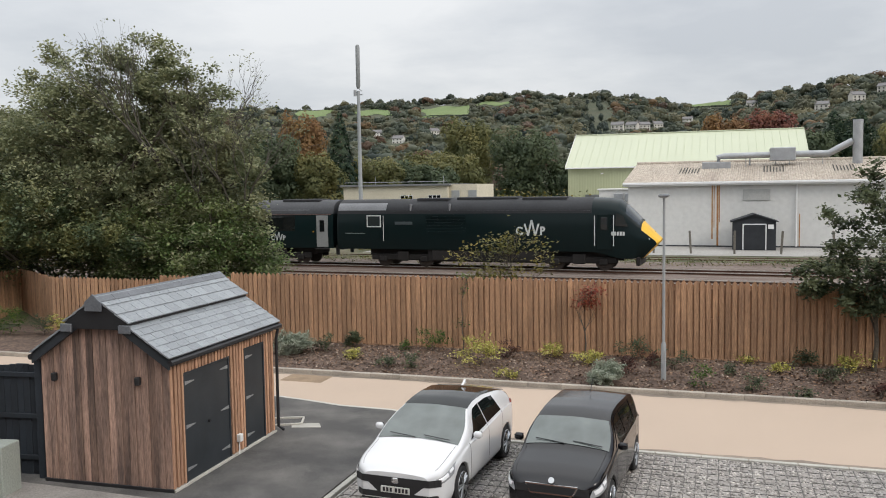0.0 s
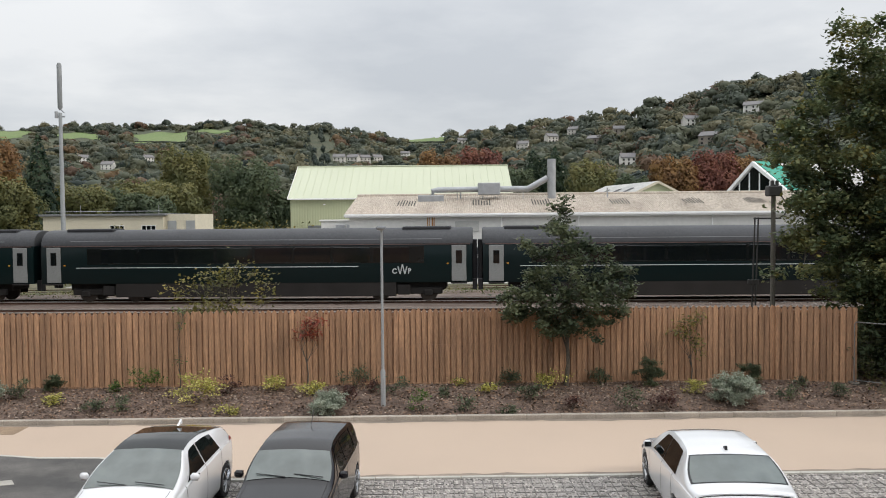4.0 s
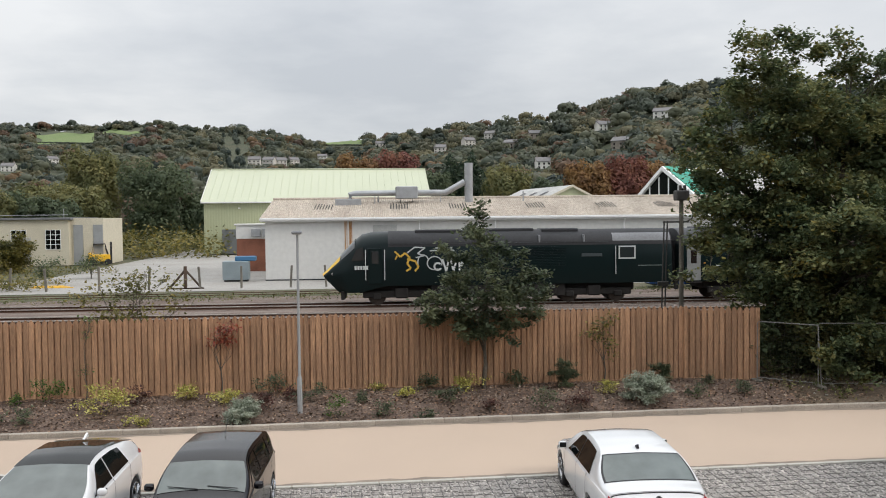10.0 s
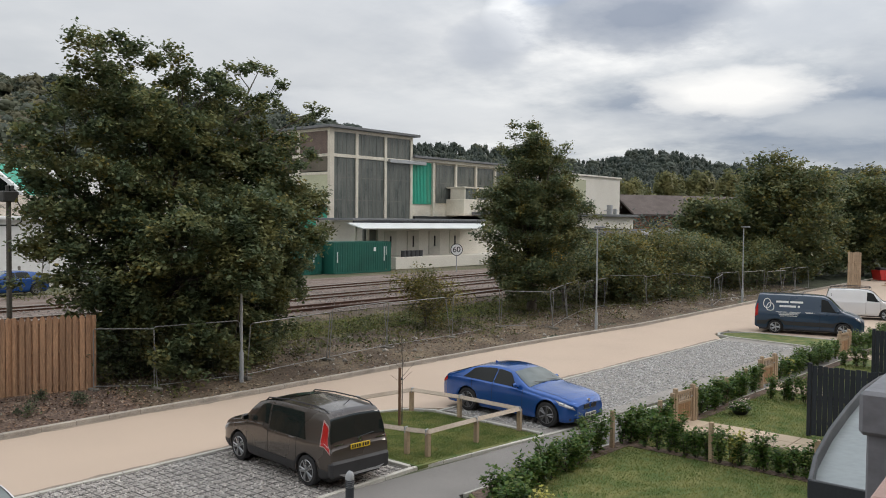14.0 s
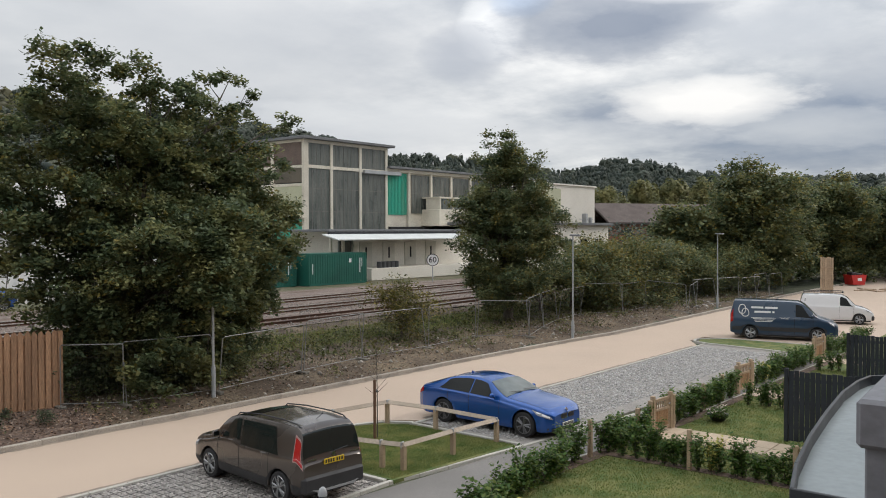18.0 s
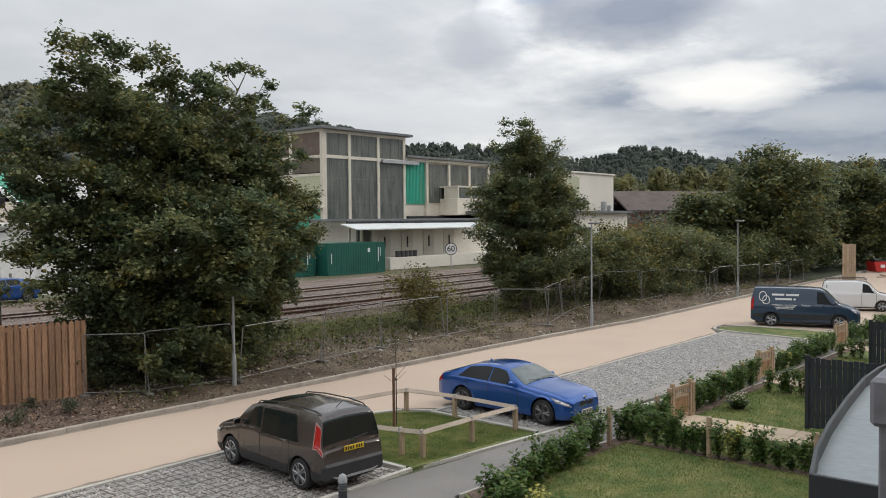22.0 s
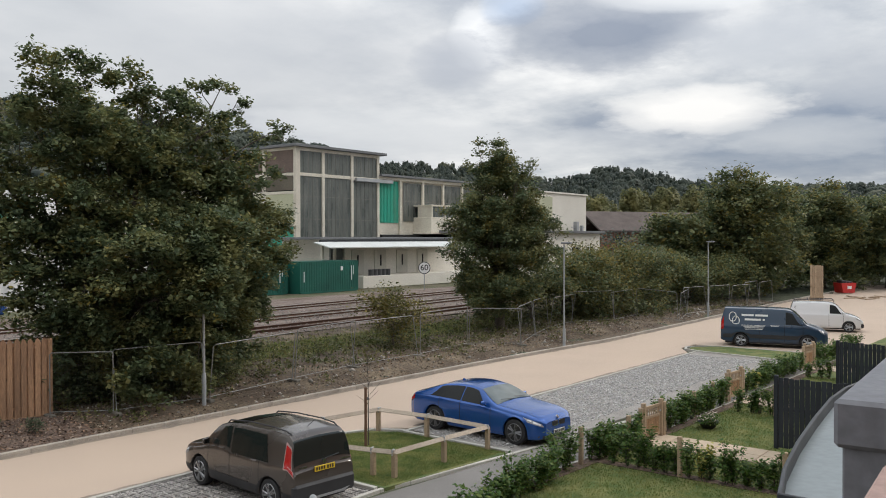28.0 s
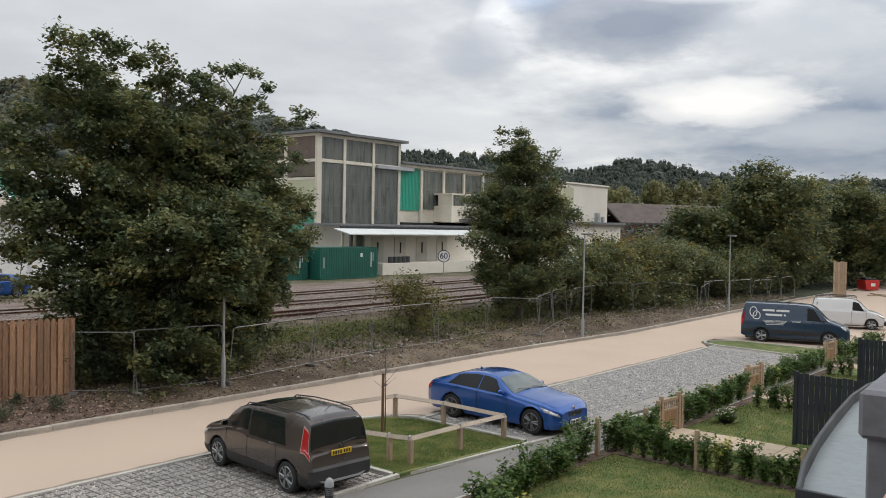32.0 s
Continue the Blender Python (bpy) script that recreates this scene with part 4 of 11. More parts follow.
        part("headlight", head, mat("lamp_lens", (0.7, 0.7, 0.66), 0.2, 0.05, 2, 30, 0), c)
        pl = strokes([bar(f * (L / 2 - 2.1) + k * 0.15 - 0.36, 2.0, f * (L / 2 - 2.1) + k * 0.15 - 0.25, 2.0, 0.2) for k in range(5)], s * 1.372, s * 0.006)
        part("number_bars", pl, M_line, c, "row of plain white number bars")
    part("nameplate", Geo().box(-f * 5.0 - 0.55, -f * 5.0 + 0.55, -1.384, -1.37, 2.45, 2.62, 0.003), mat("plate_alloy", (0.06, 0.075, 0.08), 0.4, 0.1, 3, 30, 0), c, "small dark metal nameplate")
    if not dragon:
        part("emblem", strokes(emblem(f * 2.6, 2.24, 0.76), -1.374), M_line, c, "large silver operator emblem")
    else:
        part("emblem", strokes(emblem(f * 2.6, 2.14, 0.74), -1.374), M_line, c, "large silver operator emblem")
        bx = f * (L / 2 - 4.6)
        gold = ribbon([(bx - 0.75, 2.85), (bx - 0.45, 2.55), (bx - 0.2, 2.75), (bx + 0.05, 2.5), (bx - 0.1, 2.2), (bx + 0.1, 1.95), (bx - 0.15, 1.8)], 0.10) + ribbon([(bx - 0.1, 2.45), (bx + 0.35, 2.3), (bx + 0.5, 2.0), (bx + 0.3, 1.8)], 0.10) + ribbon([(bx - 0.62, 2.62), (bx - 0.72, 2.4)], 0.07)
        part("motif", strokes(gold, -1.374), M_gold, c, "gold heraldic beast motif")
        sil = ribbon([(bx - 0.1, 2.75), (bx + 0.3, 3.05), (bx + 0.85, 3.02), (bx + 0.45, 2.72), (bx + 0.8, 2.6), (bx + 0.35, 2.5)], 0.07)
        for q in arc(bx + 1.35, 2.2, 0.42, 0.38, -20, 300, 0.06, 14) + arc(bx + 0.75, 2.25, 0.32, 0.42, 20, 200, 0.06, 10):
            sil.append(q)
        part("wing_motif", strokes(sil, -1.374), M_silver, c, "silver wing and tail motif")
        part("name_bars", strokes([bar(bx + 1.4, 3.0, bx + 2.3, 3.0, 0.07), bar(bx + 1.1, 2.86, bx + 2.4, 2.86, 0.07)], -1.374), M_silver, c)
    # roof: cooler deck, exhaust hump, cantrail
    panel = shell([(-f * (L / 2 - 0.06), 1.006, -0.012), (-f * (L / 2 - 3.2), 1.006, -0.012)], sec[6:10])
    part("roof_panel", face(panel), M_rib, c, "pale grey roof cheek", smooth=50)
    for z, y in ((3.22, 1.262), (3.32, 1.205), (3.42, 1.14), (3.52, 1.06)):
        for sd in (-1, 1):
            a, b = sorted((-f * (L / 2 - 3.4), f * (L / 2 - 3.6)))
            part("roof_bead", Geo().box(a, b, sd * y - 0.02, sd * y + 0.02, z - 0.012, z + 0.012), M_roofgrey, c)
    for a, b, h, w in ((-4.4, -2.4, 3.95, 0.8), (-2.0, 1.6, 3.98, 0.62), (1.9, 4.4, 3.95, 0.75)):
        x0, x1 = sorted((f * a, f * b))
        part("roof_hatch", Geo().box(x0, x1, -w, w, 3.55, h, 0.05), M_roofdark, c)
    for xx in (-4.6, -2.2):
        part("roof_strap", Geo().box(f * xx - 0.05, f * xx + 0.05, -1.27, 1.27, 3.20, 3.62, 0.03), M_rib, c)
    part("buffer_beam", Geo().box(min(-f * L / 2, -f * (L / 2 + 0.2)), max(-f * L / 2, -f * (L / 2 + 0.2)), -0.6, 0.6, 0.9, 3.1, 0.03), M_black, c)
    g = Geo().box(-3.6, 3.6, -1.2, 1.2, 0.35, 1.06, 0.04).box(-3.3, -0.3, -1.3, -1.1, 0.4, 1.0, 0.05).box(0.1, 3.1, -1.3, -1.1, 0.4, 1.0, 0.05)
    part("fuel_tank", g, M_under, c)
    for s in (-1, 1):
        bogie(c, s * 5.15)
    ob = Geo().box(min(f * (L / 2 - 1.2), f * (L / 2 - 1.0)), max(f * (L / 2 - 1.2), f * (L / 2 - 1.0)), -1.1, 1.1, 0.3, 0.75, 0.03)
    part("obstacle_deflector", ob, M_under, c)
    return c


TRAIN_Y = 46.0
# distance of the leading coupling along the track, second by second
TRAIN_S = [(0, -21.15), (1, -10.15), (2, 1.85), (3, 13.9), (4.5, 33.2), (6, 53.0), (7, 67.25), (8, 82.25), (9, 97.5), (10, 113.0), (11, 129.6), (12, 147.7), (13, 166.7), (14, 186.2), (16, 227), (20, 311), (25, 415), (32, 559)]
TRAIN = []
lead = power_car("dark green diesel power car with a yellow nose leading the train", 1, True)
TRAIN.append((lead, 0.12 + 9.35))
for k in range(4):
    if k == 0:
        cc = coach("dark green railway coach with silver doors and tinted windows")
    else:
        cc = copy_thing(TRAIN[1][0], Matrix())
    TRAIN.append((cc, -11.9 - 23.8 * k))
tail = power_car("dark green diesel power car with a gold beast motif", -1, True, True)
TRAIN.append((tail, -95.2 - 0.12 - 9.35))

# ---- buildings beyond the railway ----


def windows_grid(parent, x, z, w, h, y, nx, nz, frame=None, glass=None, bar_w=0.05, name="window"):
    """A glazed opening facing -y: frame bars proud of dark panes, each pane a part."""
    frame = frame or M_white
    fr = part(name, Geo().box(x, x + w, y - 0.03, y + 0.10, z, z + h), glass or M_glass, parent)
    g = Geo()
    for i in range(nx + 1):
        xx = x + w * i / nx
        g.box(xx - bar_w / 2, xx + bar_w / 2, y - 0.08, y - 0.02, z - bar_w / 2, z + h + bar_w / 2)
    for j in range(nz + 1):
        zz = z + h * j / nz
        g.box(x, x + w, y - 0.07, y - 0.025, zz - bar_w / 2, zz + bar_w / 2)
    part("window_frame", g, frame, fr)
    return fr


def corrugated(x0, x1, z0, z1, y, pitch=0.2, depth=0.04):
    """A profiled sheet wall facing -y."""
    g = Geo()
    n = int((x1 - x0) / pitch)
    p = (x1 - x0) / n
    a, b = [], []
    for i in range(n):
        for u, d in ((0, 0), (0.3, 0), (0.42, depth), (0.88, depth), (1.0, 0)):
            a.append((x0 + (i + u) * p, y - d, z0))
            b.append((x0 + (i + u) * p, y - d, z1))
    g.sheet([b, a])
    return g


# long white shed beside the line
SHED_M = Matrix.Translation((-5.9, 63.8, 0.82)) @ Matrix.Rotation(radians(-3.2), 4, "Z")
ws = thing("white_shed", "long low white profiled steel shed with a weathered grey roof", "industrial building", SHED_M)
part("wall", Geo().box(0, 52, 0.05, 0.25, 0, 4.72).box(0, 0.2, 0.25, 13.8, 0, 4.72).box(51.8, 52, 0.25, 13.8, 0, 4.72).box(0, 52, 13.8, 14, 0, 4.72), M_shedwall, ws)
for k in range(13):
    part("wall_sheet", corrugated(4.0 * k + 0.005, 4.0 * k + 3.995, 0.12, 4.70, 0.035, 1.0, 0.004), M_shedwall, ws)
part("plinth", Geo().box(-0.02, 52.02, -0.02, 0.04, 0, 0.12), M_blacksheet, ws)
part("wall_rear", Geo().prism([(0.0, 4.72), (14, 4.72), (7, 6.15)], 0.0, 0.2, "x"), M_shedwall, ws)
part("gable_wall", Geo().prism([(0.0, 4.72), (14, 4.72), (7, 6.15)], 51.8, 52, "x"), M_shedwall, ws)


def wave_roof(x0, x1, ya, za, yb, zb, pitch, amp):
    g = Geo()
    n = int((x1 - x0) / pitch) * 4
    a, b = [], []
    for i in range(n + 1):
        x = x0 + (x1 - x0) * i / n
        d = amp * math.sin(i * math.pi / 2)
        a.append((x, ya, za + d))
        b.append((x, yb, zb + d))
    return g.sheet([a, b])


for k in range(14):
    x0, x1 = -0.35 + 3.76 * k, -0.35 + 3.76 * (k + 1)
    part("roof_sheet", wave_roof(x0, x1 + 0.03, -0.35, 4.72 + 0.012 * (k % 2), 7.0, 6.28 + 0.012 * (k % 2), 0.16, 0.032), M_asbestos, ws, smooth=80)
part("roof", wave_roof(-0.35, 52.3, 14.35, 4.72, 7.0, 6.28, 0.6, 0.03), M_asbestos, ws)
part("ridge", Geo().tube([(-0.35, 7, 6.28), (52.3, 7, 6.28)], 0.16, 8), M_asbestos, ws)
M_moss = mat("mossy_roof_valley", (0.075, 0.07, 0.06), 0.9, 0.4, 1.2, 12, 0.2)
for k in range(9):
    for q in range(7):
        x0 = 3.4 + 5.6 * k + 0.22 * q + 0.5 * math.sin(k * 2.2)
        za, zb = 5.36, 5.36 + 0.2122 * (2.0 + 0.3 * math.sin(q + k))
        part("stained_valley", Geo().sheet([[(x0, 2.6, za + 0.03), (x0 + 0.085, 2.6, za + 0.03)], [(x0, 2.6 + (zb - za) / 0.2122, zb + 0.03), (x0 + 0.085, 2.6 + (zb - za) / 0.2122, zb + 0.03)]]), M_moss, ws)
part("gutter", Geo().box(-0.35, 52.3, -0.5, -0.36, 4.55, 4.70, 0.02), M_white, ws)
part("fascia", Geo().box(-0.3, 52.3, -0.36, -0.28, 4.45, 4.74), M_white, ws)
for x in (11.6, 17.4, 27.35, 34.5, 44.0):
    part("downpipe", Geo().tube([(x, -0.40, 4.5), (x, -0.06, 4.25), (x, -0.06, 0.1)], 0.055, 8), M_white, ws)
for x, w, z0, z1 in ((5.95, 0.09, 0.6, 4.5), (6.1, 0.05, 1.4, 4.5), (6.3, 0.13, 0.1, 4.5), (6.46, 0.06, 1.8, 4.5), (11.78, 0.07, 0.1, 2.4)):
    part("rust_streak", Geo().box(x, x + w, 0.012, 0.03, z0, z1), M_rust, ws, "orange rust streak down the sheeting")
part("wall_vent", Geo().box(8.1, 9.9, -0.03, 0.01, 3.35, 4.15, 0.01), mat("grey_vent_plate", (0.46, 0.46, 0.44), 0.6, 0.15, 1, 20, 0.05), ws)
part("personnel_door", Geo().box(23.95, 25.0, -0.05, 0.03, 0.0, 2.35, 0.01), mat("grey_steel_door", (0.13, 0.14, 0.145), 0.5, 0.15, 1, 20, 0.03), ws)
for x in (8.4, 16.1, 20.4, 45.5):
    part("roof_vent_pipe", Geo().tube([(x, 5.5, 5.85), (x, 5.5, 6.75)], 0.06, 8), M_steel, ws)

# extractor ducting on that roof
dm = Matrix.Translation((0.3, 68.4, 6.2))
duct = thing("roof_duct", "bare galvanised extractor duct with a tall stack on the shed roof", "duct", dm)
part("duct", Geo().tube([(0.2, 0, 0.75), (0.2, 0, 1.22), (0.6, 0, 1.3), (3.9, 0, 1.32)], 0.24, 12).tube([(5.6, 0, 1.32), (8.0, 0, 1.32), (9.6, 0, 2.2)], 0.26, 12), M_steel, duct, smooth=50)
part("fan_box", Geo().box(3.9, 5.7, -0.5, 0.5, 0.85, 1.85, 0.06), M_steel, duct)
part("chimney", Geo().tube([(9.95, 0, 0.4), (9.95, 0, 3.75)], 0.34, 14), M_steel, duct, smooth=50)
part("base_box", Geo().box(-1.0, 1.1, -0.6, 0.6, 0.0, 0.85, 0.03), M_steel, duct)
for x in (2.2, 4.3, 5.3, 7.6):
    part("leg", Geo().tube([(x, 0, 0.1), (x, 0, 1.1)], 0.03, 6), M_steel, duct)

# large pale green building behind
GB = Matrix.Translation((-18.5, 112, 1.0))
gb = thing("green_warehouse", "large pale green clad warehouse with a cream green roof", "warehouse", GB)
part("wall", Geo().box(0, 29.6, 0.0, 0.3, 0, 6.85).box(0, 0.3, 0.3, 17.7, 0, 6.85).box(29.3, 29.6, 0.3, 17.7, 0, 6.85).box(0, 29.6, 17.7, 18, 0, 6.85), M_green_wall, gb)
part("wall_sheet", corrugated(0.02, 29.58, 0.3, 6.8, -0.015, 0.35, 0.014), M_green_wall, gb)
for a, b in ((0.0, 0.3), (29.3, 29.6)):
    part("gable_wall", Geo().prism([(0, 6.85), (18, 6.85), (9, 11.4)], a, b, "x"), M_green_wall, gb)
for k in range(30):
    x0 = -0.3 + k * 1.007
    g = Geo().sheet([[(x0, -0.4, 6.78), (x0 + 0.95, -0.4, 6.78), (x0 + 0.955, -0.4, 6.83), (x0 + 1.005, -0.4, 6.83), (x0 + 1.007, -0.4, 6.78)], [(x0, 9, 11.55), (x0 + 0.95, 9, 11.55), (x0 + 0.955, 9, 11.6), (x0 + 1.005, 9, 11.6), (x0 + 1.007, 9, 11.55)]])
    part("roof_sheet", g, M_green_roof, gb)
part("roof_back", Geo().sheet([[(29.9, 18.4, 6.8), (-0.3, 18.4, 6.8)], [(29.9, 9, 11.55), (-0.3, 9, 11.55)]]), M_green_roof, gb)
part("ridge_cap", Geo().box(-0.3, 29.9, 8.8, 9.2, 11.5, 11.66, 0.03), M_green_roof, gb)
part("gutter", Geo().box(-0.3, 29.9, -0.62, -0.42, 6.62, 6.8, 0.02), M_white, gb)
part("barge_board", Geo().prism([(-0.4, 6.6), (9, 11.38), (9, 11.7), (-0.4, 6.92)], -0.34, -0.3, "x"), M_white, gb)
part("loading_door", Geo().box(2.3, 5.1, -0.10, 0.02, 0.0, 3.2, 0.02), mat("grey_roller_door", (0.16, 0.17, 0.17), 0.5, 0.15, 1, 20, 0.05), gb)
part("floodlight", Geo().box(4.4, 4.7, -0.25, 0.0, 5.9, 6.05, 0.02), M_white, gb)

# brick lean-to between the two
bl = thing("brick_outhouse", "small red brick outhouse with a white upper panel", "outhouse", Matrix.Translation((-9.6, 76, 0.85)))
part("wall", Geo().box(0, 3.2, 0, 3, 0, 2.9), M_brick, bl)
part("upper_panel", Geo().box(-0.05, 3.25, -0.05, 3.0, 2.9, 4.1, 0.02), M_shedwall, bl)
part("roof", Geo().box(-0.2, 3.4, -0.2, 3.2, 4.1, 4.25, 0.03), M_shedwall, bl)
for k in range(2):
    part("air_unit", Geo().box(1.3 + k, 2.1 + k, -0.45, -0.08, 3.1, 3.8, 0.03), M_steel, bl)

# blue box and bits beside the white shed
bx = thing("waste_bin", "grey and blue steel waste bin beside the shed", "bin", Matrix.Translation((-9.0, 63.2, 0.88)))
part("body", Geo().box(0, 1.9, 0, 1.2, 0.1, 1.5, 0.04), mat("grey_blue_bin", (0.24, 0.29, 0.31), 0.5, 0.2, 1, 20, 0.05), bx)
part("lid", Geo().box(0.9, 2.4, 0.2, 1.3, 1.5, 1.85, 0.05), mat("blue_bin_lid", (0.05, 0.16, 0.30), 0.5, 0.2, 1, 20, 0.05), bx)
part("foot", Geo().box(0.1, 1.8, 0.1, 1.1, 0.0, 0.1), M_black, bx)

# cream workshop
CR = Matrix.Translation((-43.5, 90.5, 0.9)) @ Matrix.Rotation(radians(0), 4, "Z")
cr = thing("cream_workshop", "flat-roofed cream rendered workshop with barred windows", "workshop", CR)
part("wall", Geo().box(2.0, 14.9, 0, 9, 0, 4.75), M_cream, cr)
part("roof", Geo().box(1.7, 15.2, -0.35, 9.3, 4.75, 4.98, 0.03), mat("grey_felt_roof", (0.18, 0.185, 0.19), 0.9, 0.2, 0.6, 12, 0.1), cr)
part("annex_wall", Geo().box(14.9, 18.2, 0.6, 8, 0, 4.9), M_cream, cr)
for x, col in ((15.2, 0), (16.2, 1), (17.2, 0)):
    part("door", Geo().box(x, x + 0.95, 0.5, 0.62, 0.0, 4.2 if not col else 3.4, 0.01), mat("pale_grey_door", (0.32, 0.33, 0.33), 0.5, 0.15, 1, 20, 0.03) if not col else M_cream, cr)
for x in (9.2, 12.6):
    windows_grid(cr, x, 1.7, 1.5, 2.0, 0.0, 3, 4)
for x in (6.0, 14.4):
    part("rail", Geo().tube([(x, 0.2, 4.9), (x, 0.2, 5.9)], 0.03, 6), M_steel, cr)
part("roof_rail", Geo().tube([(2.0, 0.3, 5.25), (14.8, 0.3, 5.25)], 0.03, 6), M_steel, cr)

# two gabled roofs behind the white shed
M_paleroof = mat("pale_weathered_sheet", (0.50, 0.49, 0.46), 0.7, 0.25, 0.2, 3, 0.05, tint=(0.33, 0.335, 0.34))
gr = thing("gabled_shed", "pale-roofed shed with a pale green gable", "industrial building", Matrix.Translation((22.8, 100.2, 1.0)) @ Matrix.Rotation(radians(9), 4, "Z"))
part("wall", Geo().box(0, 9.6, 0, 17, 0, 5.9), M_green_wall, gr)
part("gable_wall", Geo().prism([(0, 5.9), (9.6, 5.9), (5.0, 8.15)], 0, 17, "y"), M_green_wall, gr)
for a, b in (((-0.3, 5.78), (5.0, 8.17)), ((9.9, 5.78), (5.0, 8.17))):
    part("roof", Geo().prism([a, b, (b[0], b[1] + 0.16), (a[0], a[1] + 0.16)], -0.3, 17.3, "y"), M_paleroof, gr)
    part("barge_board", Geo().prism([(a[0], a[1] - 0.1), (b[0], b[1] - 0.1), (b[0], b[1] + 0.2), (a[0], a[1] + 0.2)], -0.42, -0.31, "y"), M_cream, gr)
for k in range(3):
    part("rooflight", Geo().prism([(1.4 + 0.1 * k, 6.74 + 0.045 * k), (3.3, 7.60), (3.3, 7.63), (1.4 + 0.1 * k, 6.77 + 0.045 * k)], 3.0 + 4.0 * k, 4.0 + 4.0 * k, "y"), M_roofgrey, gr, m=Matrix.Translation((0, 0, 0.02)))
wg_ = thing("glazed_gable_hall", "white gabled hall with a glazed end and teal roof edge", "industrial building", Matrix.Translation((35.1, 98.2, 0.5)) @ Matrix.Rotation(radians(-58), 4, "Z"))
part("wall", Geo().box(0, 9, 0.6, 30, 0, 6.6), M_white_wall, wg_)
part("glazing", Geo().prism([(0.3, 6.2), (8.7, 6.2), (8.7, 6.6), (4.0, 10.0), (3.4, 10.0), (0.3, 6.8)], 0.3, 0.6, "y"), M_glass, wg_)
for k in range(7):
    x = 0.4 + 1.35 * k
    part("mullion", Geo().box(x - 0.06, x + 0.06, 0.2, 0.3, 6.2, 6.9 + (3.0 * (1 - abs(x - 3.7) / 4.4) if abs(x - 3.7) < 4.4 else 0)), M_white, wg_)
part("barge_board", Geo().prism([(-0.5, 6.4), (3.7, 10.25), (3.7, 10.75), (-0.9, 6.5)], -0.1, 0.4, "y").prism([(3.7, 10.25), (8.9, 6.4), (9.4, 6.4), (3.7, 10.75)], -0.1, 0.4, "y"), M_white, wg_)
part("roof", Geo().prism([(-0.8, 6.5), (3.7, 10.6), (3.7, 10.75), (-0.9, 6.6)], 0.4, 30, "y"), M_roofgrey, wg_)
part("roof", Geo().prism([(3.7, 10.6), (9.4, 6.4), (9.5, 6.5), (3.7, 10.78)], 4.6, 30, "y"), M_paleroof, wg_)
part("teal_verge", Geo().prism([(3.7, 10.6), (9.4, 6.4), (9.5, 6.5), (3.7, 10.8)], 0.4, 4.6, "y"), M_teal, wg_, "teal sheet roof edge")

# glazed factory tower
TW = Matrix.Translation((59.4, 66, 0.85))
tw = thing("factory_tower", "tall concrete-framed factory tower with patent glazing and pale panels", "factory", TW)
M_patent = mat("wired_glass_grime", (0.088, 0.10, 0.09), 0.3, 0.45, 0.5, 9, 0.08, tint=(0.165, 0.17, 0.15), stretch=(3, 3, 0.6))
M_frame = mat("stained_concrete_frame", (0.68, 0.63, 0.53), 0.9, 0.25, 0.4, 12, 0.2, tint=(0.46, 0.40, 0.31))
TH = 14.3
# core behind the glazing, coloured dark to pass for an unlit inside
part("core_wall", Geo().box(0.3, 12.7, 0.3, 20, 0, TH), mat("painted_dim_interior", (0.10, 0.10, 0.095), 0.9, 0.2, 0.5, 8, 0.1), tw)
part("roof", Geo().box(-0.5, 13.5, -0.6, 20.5, TH, TH + 0.28, 0.03), mat("grey_felt_roof", (0.18, 0.185, 0.19)), tw)
cols = [0, 3.75, 8.15, 12.4]
for i, x in enumerate(cols):
    w = 0.62 if i == 0 else 0.36
    part("column", Geo().box(x - 0.02, x + w, -0.08, 0.3, 0, TH, 0.02), M_frame, tw)
for z, h in ((11.3, 0.35), (TH - 0.35, 0.35)):
    part("beam", Geo().box(0, 12.8, -0.05, 0.3, z, z + h, 0.02), M_frame, tw)
part("spandrel", Geo().box(0.1, 12.7, -0.02, 0.3, 0.0, 2.0), M_frame, tw)


def patent(parent, x0, x1, z0, z1, y, pitch=0.6):
    """Patent glazing: narrow panes between upright bars."""
    n = max(2, round((x1 - x0) / pitch))
    p = (x1 - x0) / n
    gz_ = part("glazing", Geo().box(x0, x1, y, y + 0.04, z0, z1), M_patent, parent)
    for i in range(n):
        part("pane", Geo().box(x0 + p * i + 0.03, x0 + p * (i + 1) - 0.03, y - 0.025 - 0.01 * (i % 2), y - 0.005, z0 + 0.02, z1 - 0.02), M_patent, gz_)
    g = Geo()
    for i in range(n + 1):
        g.box(x0 + p * i - 0.025, x0 + p * i + 0.025, y - 0.05, y, z0, z1)
    for zz in np.arange(z0 + 2.4, z1 - 0.5, 2.4):
        g.box(x0, x1, y - 0.045, y, zz - 0.03, zz + 0.03)
    part("glazing_bar", g, mat("weathered_bar", (0.20, 0.19, 0.17), 0.7, 0.3, 1, 20, 0.1), gz_)


for a, b in zip(cols, cols[1:]):
    xa = a + (0.62 if a == 0 else 0.36)
    patent(tw, xa, b, 2.0, 11.3, 0.1)
    patent(tw, xa, b, 11.65, TH - 0.35, 0.1)
